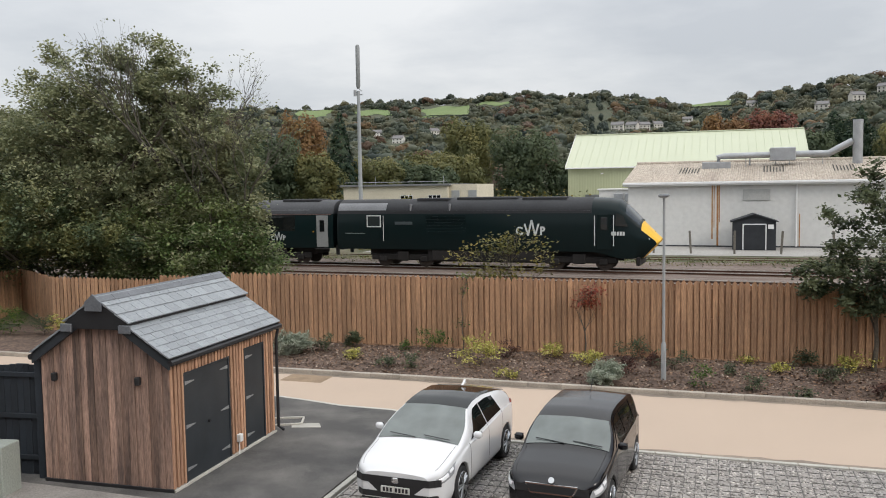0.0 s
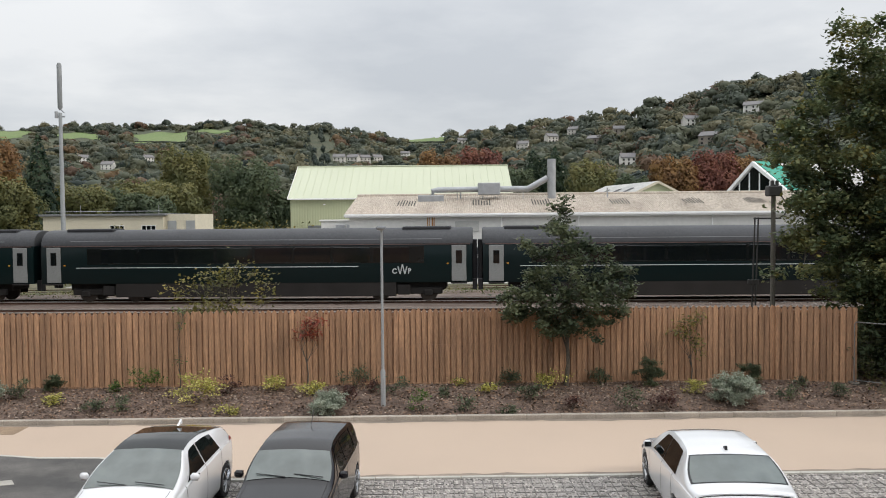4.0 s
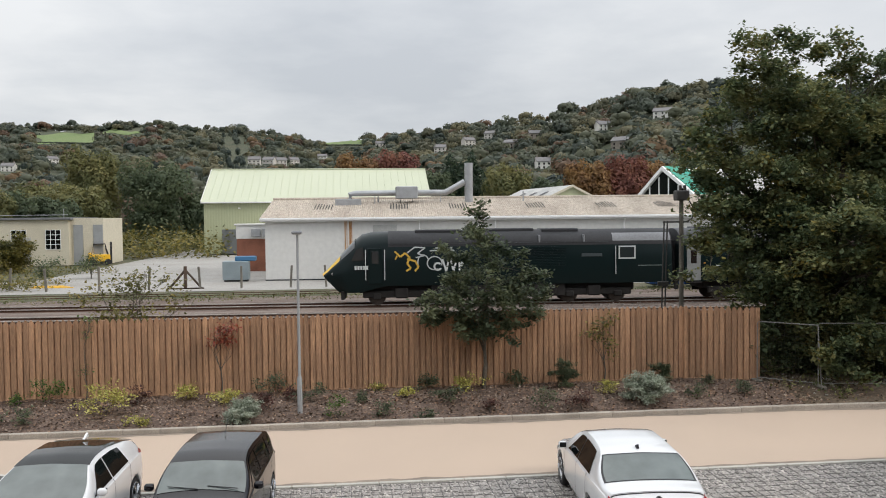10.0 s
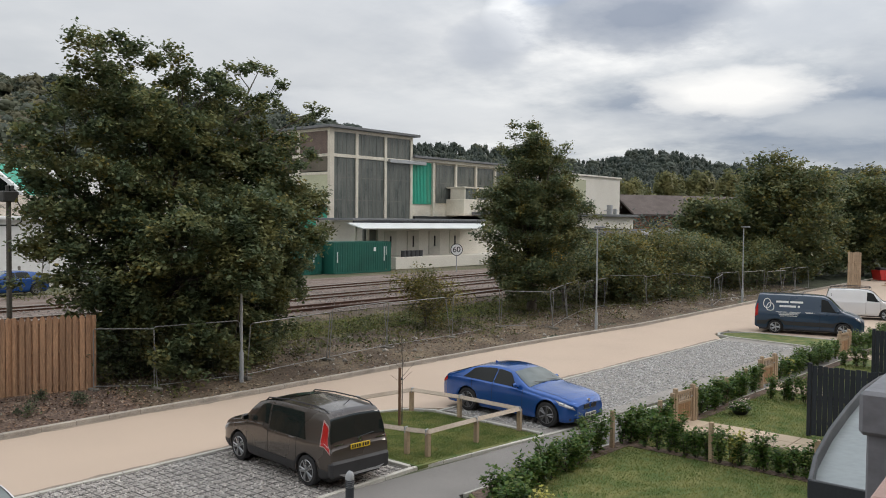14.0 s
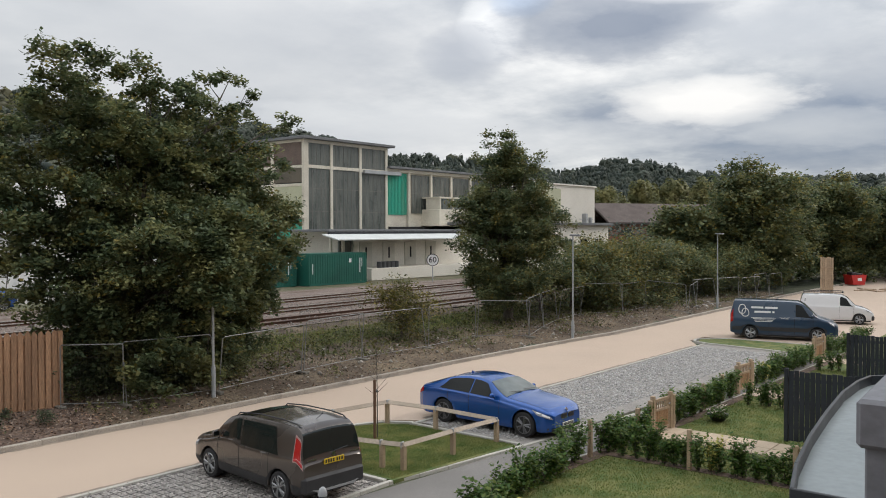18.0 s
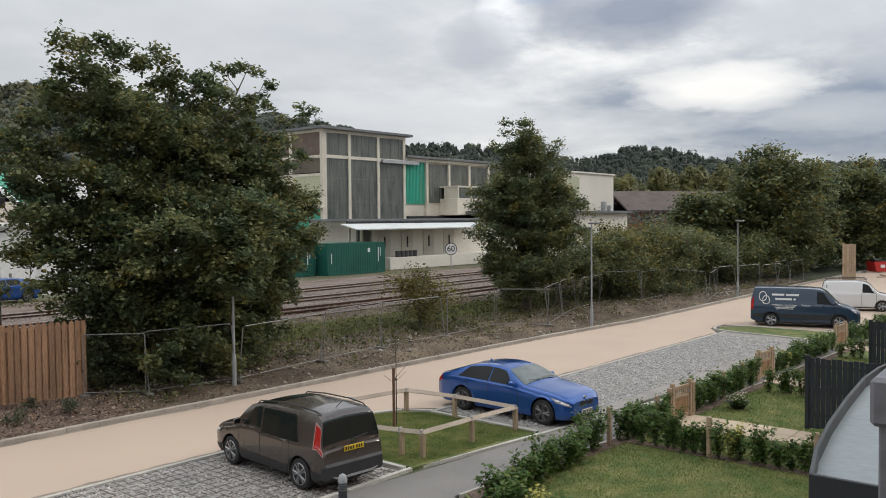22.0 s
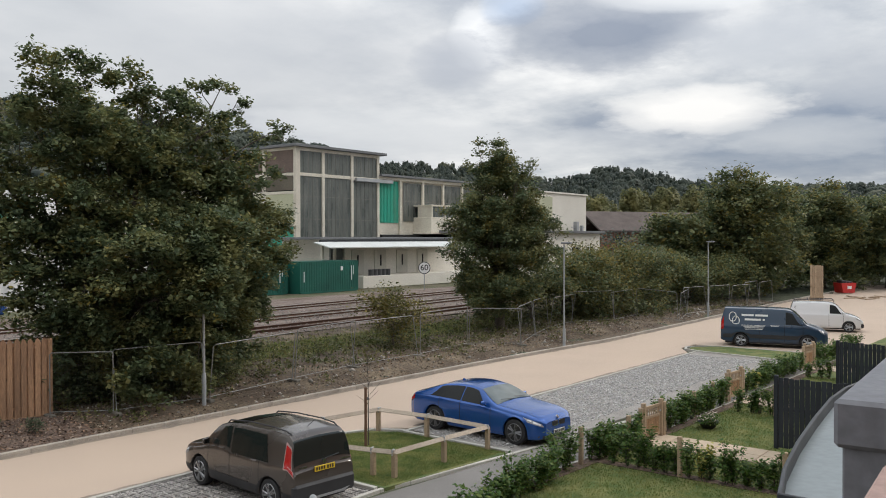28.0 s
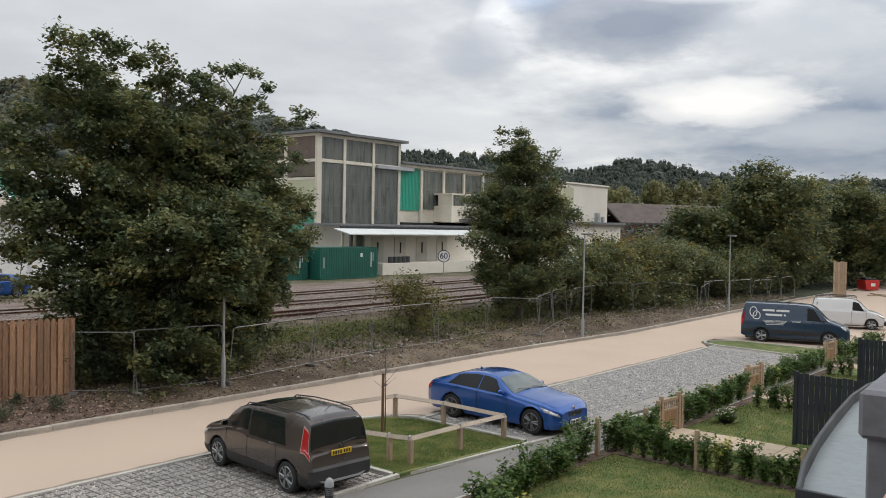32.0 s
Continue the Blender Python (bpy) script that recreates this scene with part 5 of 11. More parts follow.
# west side of the tower, seen past the tree
for k in range(4):
    y0 = 0.3 + 4.9 * k
    part("column", Geo().box(-0.08, 0.3, y0 + 4.4, y0 + 4.9, 0, TH, 0.02), M_frame, tw)
    part("side_panel", Geo().box(-0.02, 0.2, y0, y0 + 4.4, 6.3, 9.4), mat("cream_green_panel", (0.50, 0.50, 0.34), 0.6, 0.15, 0.5, 10, 0.05), tw)
    part("side_panel", Geo().box(-0.02, 0.2, y0, y0 + 4.4, 11.6, TH - 0.3), mat("rusty_red_panel", (0.165, 0.12, 0.10), 0.8, 0.3, 0.5, 10, 0.1), tw)
    part("side_panel", Geo().box(-0.02, 0.2, y0, y0 + 4.4, 9.8, 11.3), mat("dull_brown_panel", (0.14, 0.12, 0.09), 0.8, 0.3, 0.5, 10, 0.1), tw)
    part("side_panel", Geo().box(-0.02, 0.2, y0, y0 + 4.4, 0.3, 6.0), M_teal, tw, "teal sheet panel")
for z in (6.0, 9.4, 11.3, TH - 0.3):
    part("beam", Geo().box(-0.06, 0.2, 0.3, 20, z, z + 0.3, 0.02), M_frame, tw)
part("ledge", Geo().box(-0.5, 0.1, -0.3, 3.0, 6.05, 6.25, 0.02), M_frame, tw)

# lower block beside the tower
lb = thing("factory_block", "lower concrete factory block with teal cladding and grimy glazing", "factory", Matrix.Translation((72.3, 66, 0.85)))
part("core_wall", Geo().box(0, 34, 0.3, 20, 0, 11.6), M_frame, lb)
part("roof", Geo().box(-0.2, 34.4, -0.5, 20.4, 11.95, 12.2, 0.03), mat("grey_felt_roof", (0.18, 0.185, 0.19)), lb)
part("parapet", Geo().box(-0.1, 34.2, -0.1, 20.2, 11.6, 11.95, 0.03), M_frame, lb)
part("teal_cladding", corrugated(-0.05, 3.45, 6.6, 11.5, 0.22, 0.25, 0.05), M_teal, lb, "teal profiled sheeting")
part("canopy_bracket", Geo().box(-4.2, 1.9, -0.4, 0.2, 11.15, 11.55, 0.03), M_steel, lb)
for a, b in ((4.3, 7.6), (8.0, 11.6), (12.0, 15.6), (16, 19.6)):
    patent(lb, a, b, 6.8, 11.4, 0.2)
for x in (3.5, 7.65, 11.65, 15.65, 19.65):
    part("column", Geo().box(x, x + 0.35, -0.05, 0.3, 0, 11.6, 0.02), M_frame, lb)
part("projecting_box", Geo().box(6.2, 16, -2.6, 0.3, 5.3, 7.3, 0.04), M_frame, lb)
for x in (6.5, 9.0, 11.5):
    part("glazing", Geo().box(x, x + 2.2, -2.5, -0.4, 7.3, 8.6), M_patent, lb)
    part("glazing_post", Geo().box(x - 0.2, x, -2.6, -0.4, 7.3, 8.75), M_frame, lb)
part("glazing_cap", Geo().box(6.2, 14, -2.65, 0.3, 8.6, 8.8, 0.02), M_frame, lb)
# solid near-black strip that paints the shade below the projecting box
part("shadow_gap", Geo().box(0.3, 16, -0.1, 0.31, 4.6, 5.2), mat("near_black_fill", (0.03, 0.03, 0.03), 0.9, 0.2, 1, 10, 0), lb)

# loading dock with its awning
ld = thing("loading_dock", "cream loading dock under a long white sloping awning", "loading dock", Matrix.Translation((51.0, 55.0, 0.85)))
part("platform", Geo().box(7.0, 40, 0, 9, 0, 1.15, 0.03), M_white_wall, ld)
part("wall", Geo().box(7.2, 40, 2.6, 2.9, 1.15, 4.6), M_white_wall, ld)
part("block_wall", Geo().box(6.4, 40, 2.9, 10.8, 0, 4.7), M_white_wall, ld)
part("awning", Geo().prism([(-0.6, 3.85), (-0.6, 3.95), (1.5, 4.42), (1.5, 4.32)], 2.1, 22.0, "x"), mat("white_awning_sheet", (0.66, 0.68, 0.66), 0.5, 0.15, 0.4, 12, 0.05), ld)
part("awning_bearer", Geo().box(3.0, 22.0, 1.5, 1.75, 4.25, 4.62, 0.02), M_blacksheet, ld)
part("awning_flat", Geo().box(3.0, 24, 1.6, 11, 4.64, 4.86, 0.02), mat("grey_felt_roof", (0.18, 0.185, 0.19)), ld)
for x in (8.0, 11.3, 14.6, 17.9):
    part("dock_door", Geo().box(x, x + 1.7, 2.5, 2.62, 1.2, 3.6, 0.01), mat("dull_cream_door", (0.60, 0.57, 0.49), 0.7, 0.2, 0.8, 12, 0.05), ld)
    part("door_mark", Geo().box(x + 0.75, x + 0.95, 2.47, 2.5, 2.0, 3.1), mat("near_black_fill", (0.03, 0.03, 0.03)), ld)
for x in (4.0, 5.6):
    part("awning_post", Geo().box(x, x + 0.25, 2.4, 2.65, 0, 4.5, 0.01), M_frame, ld)
part("glazing", Geo().box(5.4, 7.0, 2.7, 2.9, 0.6, 4.2), M_patent, ld)
for k in range(5):
    part("dock_buffer", Geo().tube([(8.6 + 0.6 * k, 0.5, 1.15), (8.6 + 0.6 * k, 0.5, 1.75)], 0.26, 10), mat("drum_grey", (0.07, 0.07, 0.075), 0.6, 0.2, 1, 20, 0), ld)

# right-hand part of the factory
wb_ = thing("white_plant_room", "white and pale green plant room with rooftop pipes", "factory", Matrix.Translation((88, 56, 0.85)))
part("wall", Geo().box(0, 19, 0, 9, 0, 5.4), M_white_wall, wb_)
part("upper_wall", Geo().box(2, 17.8, 1.5, 9, 5.4, 10.7), M_white_wall, wb_)
part("green_panel", Geo().box(2.1, 8.5, 1.4, 1.5, 6.2, 10.2), mat("cream_green_panel", (0.50, 0.50, 0.34)), wb_)
part("roof", Geo().box(1.8, 18.0, 1.3, 9.2, 10.7, 10.9, 0.02), M_white_wall, wb_)
part("fascia", Geo().box(-8, 19.4, -0.6, 9, 5.4, 5.75, 0.03), mat("grey_felt_roof", (0.18, 0.185, 0.19)), wb_)
part("rooftop_bits", Geo().box(13, 13.5, 0.2, 0.8, 5.7, 7.0).box(14.4, 14.7, 0.2, 0.6, 5.7, 6.5).box(12, 15.5, 0.5, 0.6, 6.2, 6.3), M_steel, wb_)
for x in (3, 7, 11, 15):
    windows_grid(wb_, x, 1.8, 2.0, 1.8, 0.0, 2, 2)

# shipping containers by the dock
def shipping_container(x, y, L, label):
    c = thing("shipping_container", label, "shipping container", Matrix.Translation((x, y, 0.84)), "green shipping containers")
    H, W = 2.75, 2.44
    part("wall", corrugated(0.1, L - 0.1, 0.15, H - 0.12, 0.03, 0.28, 0.035), M_container, c)
    part("frame", Geo().box(0, 0.12, 0, 0.12, 0, H, 0.01).box(L - 0.12, L, 0, 0.12, 0, H, 0.01).box(0, L, 0, 0.1, 0, 0.16, 0.01).box(0, L, 0, 0.1, H - 0.12, H, 0.01).box(0, 0.1, 0.12, W, 0, H).box(L - 0.1, L, 0.12, W, 0, H).box(0, L, W - 0.1, W, 0, H), M_container, c)
    part("roof", Geo().box(0, L, 0, W, H - 0.02, H + 0.01), M_container, c)
    part("label_plate", Geo().box(L * 0.68, L * 0.68 + 0.28, -0.02, 0.0, 1.9, 2.25), M_white, c)
    for q in (bar(L - 0.9, 1.0, L - 0.9, 2.3, 0.12), bar(L - 0.65, 1.5, L - 0.65, 2.3, 0.08), bar(0.45, 1.0, 0.45, 1.9, 0.1)):
        part("marking_bar", strokes([q], -0.01), M_line, c)
    return c


shipping_container(48.85, 53.6, 7.05, "dark green shipping container beside the loading dock")
shipping_container(42.3, 54.6, 6.1, "dark green shipping container beside the loading dock")

# ---- timber store beside the bays ----
ST = Matrix.Translation((-8.93, 12.5, 0.0)) @ Matrix.Rotation(radians(2.0), 4, "Z")
W_ST, L_ST, EAVE, APEX = 2.75, 3.9, 2.47, 3.36
store = thing("timber_store", "cedar-clad garden store with anthracite doors and a stepped slate roof", "shed", ST)
xm = -W_ST / 2
part("core", Geo().prism([(-W_ST + 0.05, 0.02), (-0.05, 0.02), (-0.05, EAVE - 0.05), (xm, APEX - 0.08), (-W_ST + 0.05, EAVE - 0.05)], 0.05, L_ST - 0.05, "y"), M_blacksheet, store)
n = 19
p = W_ST / n
for i in range(n):
    x0 = -W_ST + p * i
    xa, xb = x0 + 0.004, x0 + p - 0.004
    za, zb = (EAVE + (APEX - EAVE) * (1 - abs(x - xm) / (W_ST / 2)) for x in (xa, xb))
    d = -0.004 - 0.012 * (i % 2)
    part("board", Geo().prism([(xa, 0.06), (xb, 0.06), (xb, zb - 0.03), (xa, za - 0.03)], d, 0.05, "y"), M_cedar, store)
DOORS = [(0.42, 1.98, 2.06), (2.62, 3.42, 2.10)]
n = 34
p = L_ST / n
for i in range(n):
    a, b = p * i + 0.006, p * (i + 1) - 0.036
    mid = (a + b) / 2
    z0 = 0.06
    for da, db, dh in DOORS:
        if da - 0.03 < mid < db + 0.03:
            z0 = dh + 0.04
    part("batten", Geo().box(-0.045, 0.012 + 0.008 * (i % 2), a, b, z0, EAVE - 0.02, 0.004), M_cedar_new, store)
for i in range(19):
    a = L_ST / 19 * i
    part("board", Geo().box(-W_ST - 0.01, -W_ST + 0.05, a + 0.004, a + L_ST / 19 - 0.004, 0.06, EAVE - 0.02), M_cedar, store)
part("wall_rear", Geo().prism([(-W_ST, 0.05), (0, 0.05), (0, EAVE - 0.03), (xm, APEX - 0.03), (-W_ST, EAVE - 0.03)], L_ST - 0.05, L_ST, "y"), M_cedar, store)
for da, db, dh in DOORS:
    d = part("door", Geo().box(-0.03, 0.005, da + 0.02, db - 0.02, 0.05, dh, 0.006), M_anthra, store, "anthracite ledged door")
    part("door_frame", Geo().box(-0.04, 0.022, da - 0.025, da + 0.018, 0.03, dh + 0.04, 0.004).box(-0.04, 0.022, db - 0.018, db + 0.025, 0.03, dh + 0.04, 0.004).box(-0.04, 0.022, da, db, dh + 0.002, dh + 0.04, 0.004), M_anthra, d)
    hinge_side = ((da + 0.03, 1), (db - 0.03, -1)) if db - da > 1 else ((da + 0.03, 1),)
    for yy, s in hinge_side:
        for zz in (0.28, 1.08, dh - 0.16):
            part("strap_hinge", Geo().prism([(yy, zz - 0.035), (yy, zz + 0.035), (yy + s * 0.30, zz + 0.008), (yy + s * 0.30, zz - 0.008)], 0.006, 0.014, "x"), M_steel, d)
    if db - da > 1:
        part("latch", Geo().tube([(0.0, (da + db) / 2, 1.0), (0.05, (da + db) / 2, 1.0)], 0.03, 10), M_black, d)
part("sill", Geo().box(-0.05, 0.05, 0.0, L_ST, -0.02, 0.05, 0.01), M_edge, store, "pale concrete sill")
part("base_trim", Geo().box(-W_ST - 0.02, 0.02, -0.03, 0.0, -0.02, 0.07, 0.006), M_black, store)
for x in (-2.42, -0.62):
    lamp = part("wall_light", Geo().box(x - 0.05, x + 0.05, -0.10, -0.015, 1.95, 2.10, 0.015), M_black, store)
part("socket_box", Geo().box(0.02, 0.12, 2.18, 2.30, 0.28, 0.44, 0.015), M_white, store)
part("socket_pipe", Geo().tube([(0.05, 2.24, 0.28), (0.05, 2.24, 0.02)], 0.015, 6), M_white, store)
# barge boards, gutters, downpipe
OVX, OVY = 0.09, 0.14
slope = (APEX - EAVE) / (W_ST / 2)
za = EAVE - OVX * slope
for y0, y1 in ((-OVY, -OVY + 0.05), (L_ST + OVY - 0.05, L_ST + OVY)):
    for s in (0, 1):
        e = OVX if s else -W_ST - OVX
        part("barge_board", Geo().prism([(e, za - 0.14), (xm, APEX - 0.12), (xm, APEX + 0.09), (e, za + 0.06)], y0, y1, "y"), M_anthra, store)
for e in (OVX + 0.03, -W_ST - OVX - 0.03):
    pts = [(e, -OVY, za - 0.02), (e, L_ST + OVY, za - 0.02)]
    part("gutter", Geo().tube(pts, 0.055, 8), M_black, store)
part("downpipe", Geo().tube([(OVX + 0.03, L_ST + 0.06, za - 0.03), (0.06, L_ST + 0.05, za - 0.3), (0.06, L_ST + 0.05, 0.12), (0.16, L_ST + 0.12, 0.03)], 0.035, 8), M_black, store)
part("roof_deck", Geo().prism([(-W_ST - OVX, za), (xm, APEX + 0.02), (OVX, za), (OVX, za + 0.05), (xm, APEX + 0.08), (-W_ST - OVX, za + 0.05)], -OVY, L_ST + OVY, "y"), M_black, store)
# raised upper roof
UPX = 0.66
zu = APEX + 0.15 - UPX * slope
part("upper_deck", Geo().prism([(xm - UPX, zu - 0.12), (xm + UPX, zu - 0.12), (xm + UPX, zu), (xm, APEX + 0.15), (xm - UPX, zu)], -OVY - 0.02, L_ST + OVY + 0.02, "y"), M_black, store)
slate = Geo().box(0.005, 0.299, -0.004, 0.26, 0, 0.026).mesh("slate")
slate.materials.append(M_slate)


def slate_side(x_eave, z_eave, run, side, courses, y0, y1):
    """Courses of slates up one slope; side +1 falls to +x."""
    ang = math.atan(slope)
    length = y1 - y0
    for c in range(courses):
        up = run * c / courses
        cols = int(length / 0.304)
        for k in range(cols + 2):
            y = y0 + k * 0.304 + (0.152 if c % 2 else 0) - 0.152
            wscale = 1.0
            if y < y0:
                wscale, y = (y + 0.304 - y0) / 0.304, y0
            if y + 0.304 * wscale > y1:
                wscale = (y1 - y) / 0.304
            if wscale < 0.15:
                continue
            fr = Matrix(((0, -side * math.cos(ang), side * math.sin(ang)), (1, 0, 0), (0, math.sin(ang), math.cos(ang)))).to_4x4()
            o = part("slate", slate, M_slate, store)
            o.matrix_basis = Matrix.Translation((x_eave - side * up * math.cos(ang), y, z_eave + up * math.sin(ang) + 0.012)) @ fr @ Matrix.Rotation(radians(-3.2), 4, "X") @ Matrix.Diagonal((wscale if wscale > 0 else 1, (run / courses + 0.05) / 0.26, 1, 1))


run_low = (W_ST / 2 + OVX - 0.58) / math.cos(math.atan(slope))
run_up = (UPX + 0.03) / math.cos(math.atan(slope))
for side, xe, xu in ((1, OVX + 0.02, xm + UPX + 0.03), (-1, -W_ST - OVX - 0.02, xm - UPX - 0.03)):
    slate_side(xe, za + 0.05, run_low, side, 6, -OVY - 0.02, L_ST + OVY + 0.02)
    slate_side(xu, zu - 0.01, run_up, side, 3, -OVY - 0.04, L_ST + OVY + 0.04)
for k in range(10):
    y0 = -OVY - 0.05 + k * (L_ST + 2 * OVY + 0.1) / 10
    part("ridge_cap", Geo().prism([(xm - 0.15, APEX + 0.08), (xm, APEX + 0.185), (xm + 0.15, APEX + 0.08), (xm + 0.15, APEX + 0.11), (xm, APEX + 0.23), (xm - 0.15, APEX + 0.11)], y0 + 0.003, y0 + 0.425, "y"), M_lead, store)
part("ridge_end", Geo().prism([(xm - 0.17, APEX - 0.06), (xm + 0.17, APEX - 0.06), (xm + 0.17, APEX + 0.10), (xm, APEX + 0.245), (xm - 0.17, APEX + 0.10)], -OVY - 0.09, -OVY - 0.05, "y"), M_lead, store)
for s in (-1, 1):
    part("verge_end", Geo().box(xm + s * 0.62 - 0.12, xm + s * 0.62 + 0.12, -OVY - 0.07, -OVY - 0.02, zu - 0.18, zu - 0.03, 0.01), M_lead, store)

# dark boundary gate and pale cabinet beside the store
gt = thing("dark_gate", "dark blue-grey close-boarded gate with a heavy post", "gate", Matrix.Translation((-11.76, 12.55, 0)) @ Matrix.Rotation(radians(187), 4, "Z"))
M_gate = mat("dark_blue_grey_stain", (0.018, 0.024, 0.032), 0.65, 0.25, 1.5, 40, 0.2, rand=0.2)
part("gate_post", Geo().box(0.0, 0.16, -0.08, 0.08, 0, 2.32, 0.012), M_gate, gt)
part("gate_post", Geo().box(2.6, 2.76, -0.08, 0.08, 0, 2.32, 0.012), M_gate, gt)
for i in range(17):
    part("board", Geo().box(0.19 + i * 0.14, 0.19 + i * 0.14 + 0.132, -0.03, -0.005 + 0.006 * (i % 2), 0.05, 2.18 + 0.02 * math.sin(i), 0.004), M_gate, gt)
for z in (0.35, 1.15, 1.95):
    part("rail", Geo().box(0.16, 2.6, 0.0, 0.05, z, z + 0.09, 0.006), M_gate, gt)
part("fence_wing", Geo().box(2.76, 6.0, -0.03, 0.02, 0.0, 2.15), M_gate, gt)
cb = thing("meter_cabinet", "pale grey-green steel cabinet with a bent wire handle", "cabinet", Matrix.Translation((-11.75, 11.45, 0)) @ Matrix.Rotation(radians(8), 4, "Z"))
M_cab = mat("pale_grey_green_steel", (0.34, 0.37, 0.33), 0.5, 0.2, 1, 30, 0.05)
part("body", Geo().box(-1.1, 0, 0, 0.5, 0, 0.92, 0.015), M_cab, cb)
part("door", Geo().box(-1.06, -0.04, -0.02, 0.0, 0.05, 0.87, 0.008), M_cab, cb)
part("handle", Geo().tube([(-0.3, -0.03, 0.35), (-0.3, -0.07, 0.38), (-0.22, -0.08, 0.62), (-0.12, -0.07, 0.58), (-0.12, -0.03, 0.4)], 0.012, 6), M_steel, cb)

# ---- street lamps, mast, sign ----


def street_lamp(x, y, label, turn=0, H=5.0):
    c = thing("street_lamp", label, "street lamp", Matrix.Translation((x, y, gz(x, y) + 0.05)) @ Matrix.Rotation(radians(turn), 4, "Z"), "street lamps along the road")
    part("base_column", Geo().tube([(0, 0, -0.15), (0, 0, 0.95), (0, 0, 1.02)], [0.07, 0.07, 0.045], 14), M_lamp, c, smooth=40)
    part("column", Geo().tube([(0, 0, 1.0), (0, 0, H - 0.05)], [0.042, 0.034], 12), M_lamp, c, smooth=40)
    part("access_door", Geo().box(-0.04, 0.04, -0.078, -0.066, 0.35, 0.8, 0.004), M_lamp, c)
    part("head", Geo().box(-0.13, 0.13, -0.42, 0.14, H - 0.06, H + 0.03, 0.03), mat("lamp_head_grey", (0.20, 0.21, 0.22), 0.45, 0.1, 2, 30, 0.0), c)
    part("lens", Geo().box(-0.09, 0.09, -0.38, -0.08, H - 0.075, H - 0.06), mat("lamp_diffuser", (0.55, 0.55, 0.52), 0.3, 0.05, 2, 30, 0), c)
    return c


street_lamp(-1.0, 23.2, "grey steel street lamp in the planting bed")
street_lamp(17.4, 23.23, "grey steel street lamp in front of the large tree")
street_lamp(37.75, 21.62, "grey steel street lamp beside the kerb", 0, 5.3)
street_lamp(58.6, 22.1, "grey steel street lamp beside the distant bushes", 0, 5.3)

ms = thing("radio_mast", "tall grey tapered radio mast with a drum antenna", "mast", Matrix.Translation((-28.4, 65.6, 0.75)))
part("column", Geo().tube([(0, 0, 0), (0, 0, 12.9)], [0.20, 0.13], 14), M_lamp, ms, smooth=40)
part("antenna", Geo().tube([(0, 0, 13.1), (0, 0, 13.3), (0, 0, 16.6), (0, 0, 16.75)], [0.08, 0.18, 0.18, 0.1], 14), mat("antenna_grey", (0.25, 0.26, 0.26), 0.6, 0.15, 0.8, 12, 0), ms, smooth=40)
part("bracket", Geo().tube([(-0.35, 0, 12.6), (0.35, 0, 12.6)], 0.06, 6).tube([(-0.3, 0, 12.5), (-0.3, 0, 13.0)], 0.13, 8).tube([(0.3, 0, 12.9), (0.0, 0, 13.2)], 0.05, 6), M_steel, ms)
part("cabinet", Geo().box(-0.35, 0.35, -0.5, -0.2, 0.2, 2.3, 0.03), M_lamp, ms)

sg = thing("speed_sign", "round white railway speed sign on a post", "sign", Matrix.Translation((60.5, 49.6, 0.75)) @ Matrix.Rotation(radians(-48), 4, "Z"))
part("post", Geo().tube([(0, 0, 0), (0, 0, 1.9)], 0.05, 8), M_steel, sg)
part("plate", Geo().tube([(0, -0.06, 2.1), (0, -0.03, 2.1)], 0.50, 28), M_white, sg)
part("rim", Geo().tube([(0, -0.045, 2.1), (0, -0.02, 2.1)], 0.57, 28), M_black, sg)
fc = bpy.data.curves.new("digits", "FONT")
fc.body, fc.size, fc.align_x, fc.align_y, fc.extrude = "60", 0.74, "CENTER", "CENTER", 0.004
fc.offset = 0.006
fo = new("digits_curve", fc)
bpy.context.view_layer.update()
dg = bpy.data.meshes.new_from_object(fo.evaluated_get(bpy.context.evaluated_depsgraph_get()))
bpy.data.objects.remove(fo)
part("digits", dg, M_black, sg, m=Matrix.Translation((0, -0.07, 2.1)) @ Matrix.Rotation(radians(90), 4, "X"))

# ---- steel mesh fence panels on the bank ----
HERAS = [(13.2, 25.05), (14.6, 23.8), (17.7, 23.45), (21.9, 24.0), (25.6, 24.5), (29.8, 24.5), (34.3, 25.1), (36.3, 23.25), (39.8, 24.6), (43.2, 25.8), (47.1, 26.5), (50.0, 25.0), (53.9, 25.3), (53.9, 22.3), (57.5, 23.2), (61, 23.0), (64.5, 22.7), (68, 22.5), (71.5, 22.6), (75, 22.6)]
M_meshframe = mat("weathered_tube_frame", (0.24, 0.24, 0.232), 0.5, 0.2, 2, 30, 0.1, metal=0.3)
M_wire = mat("mesh_wire", (0.075, 0.075, 0.073), 0.5, 0.15, 2, 30, 0, metal=0.5)
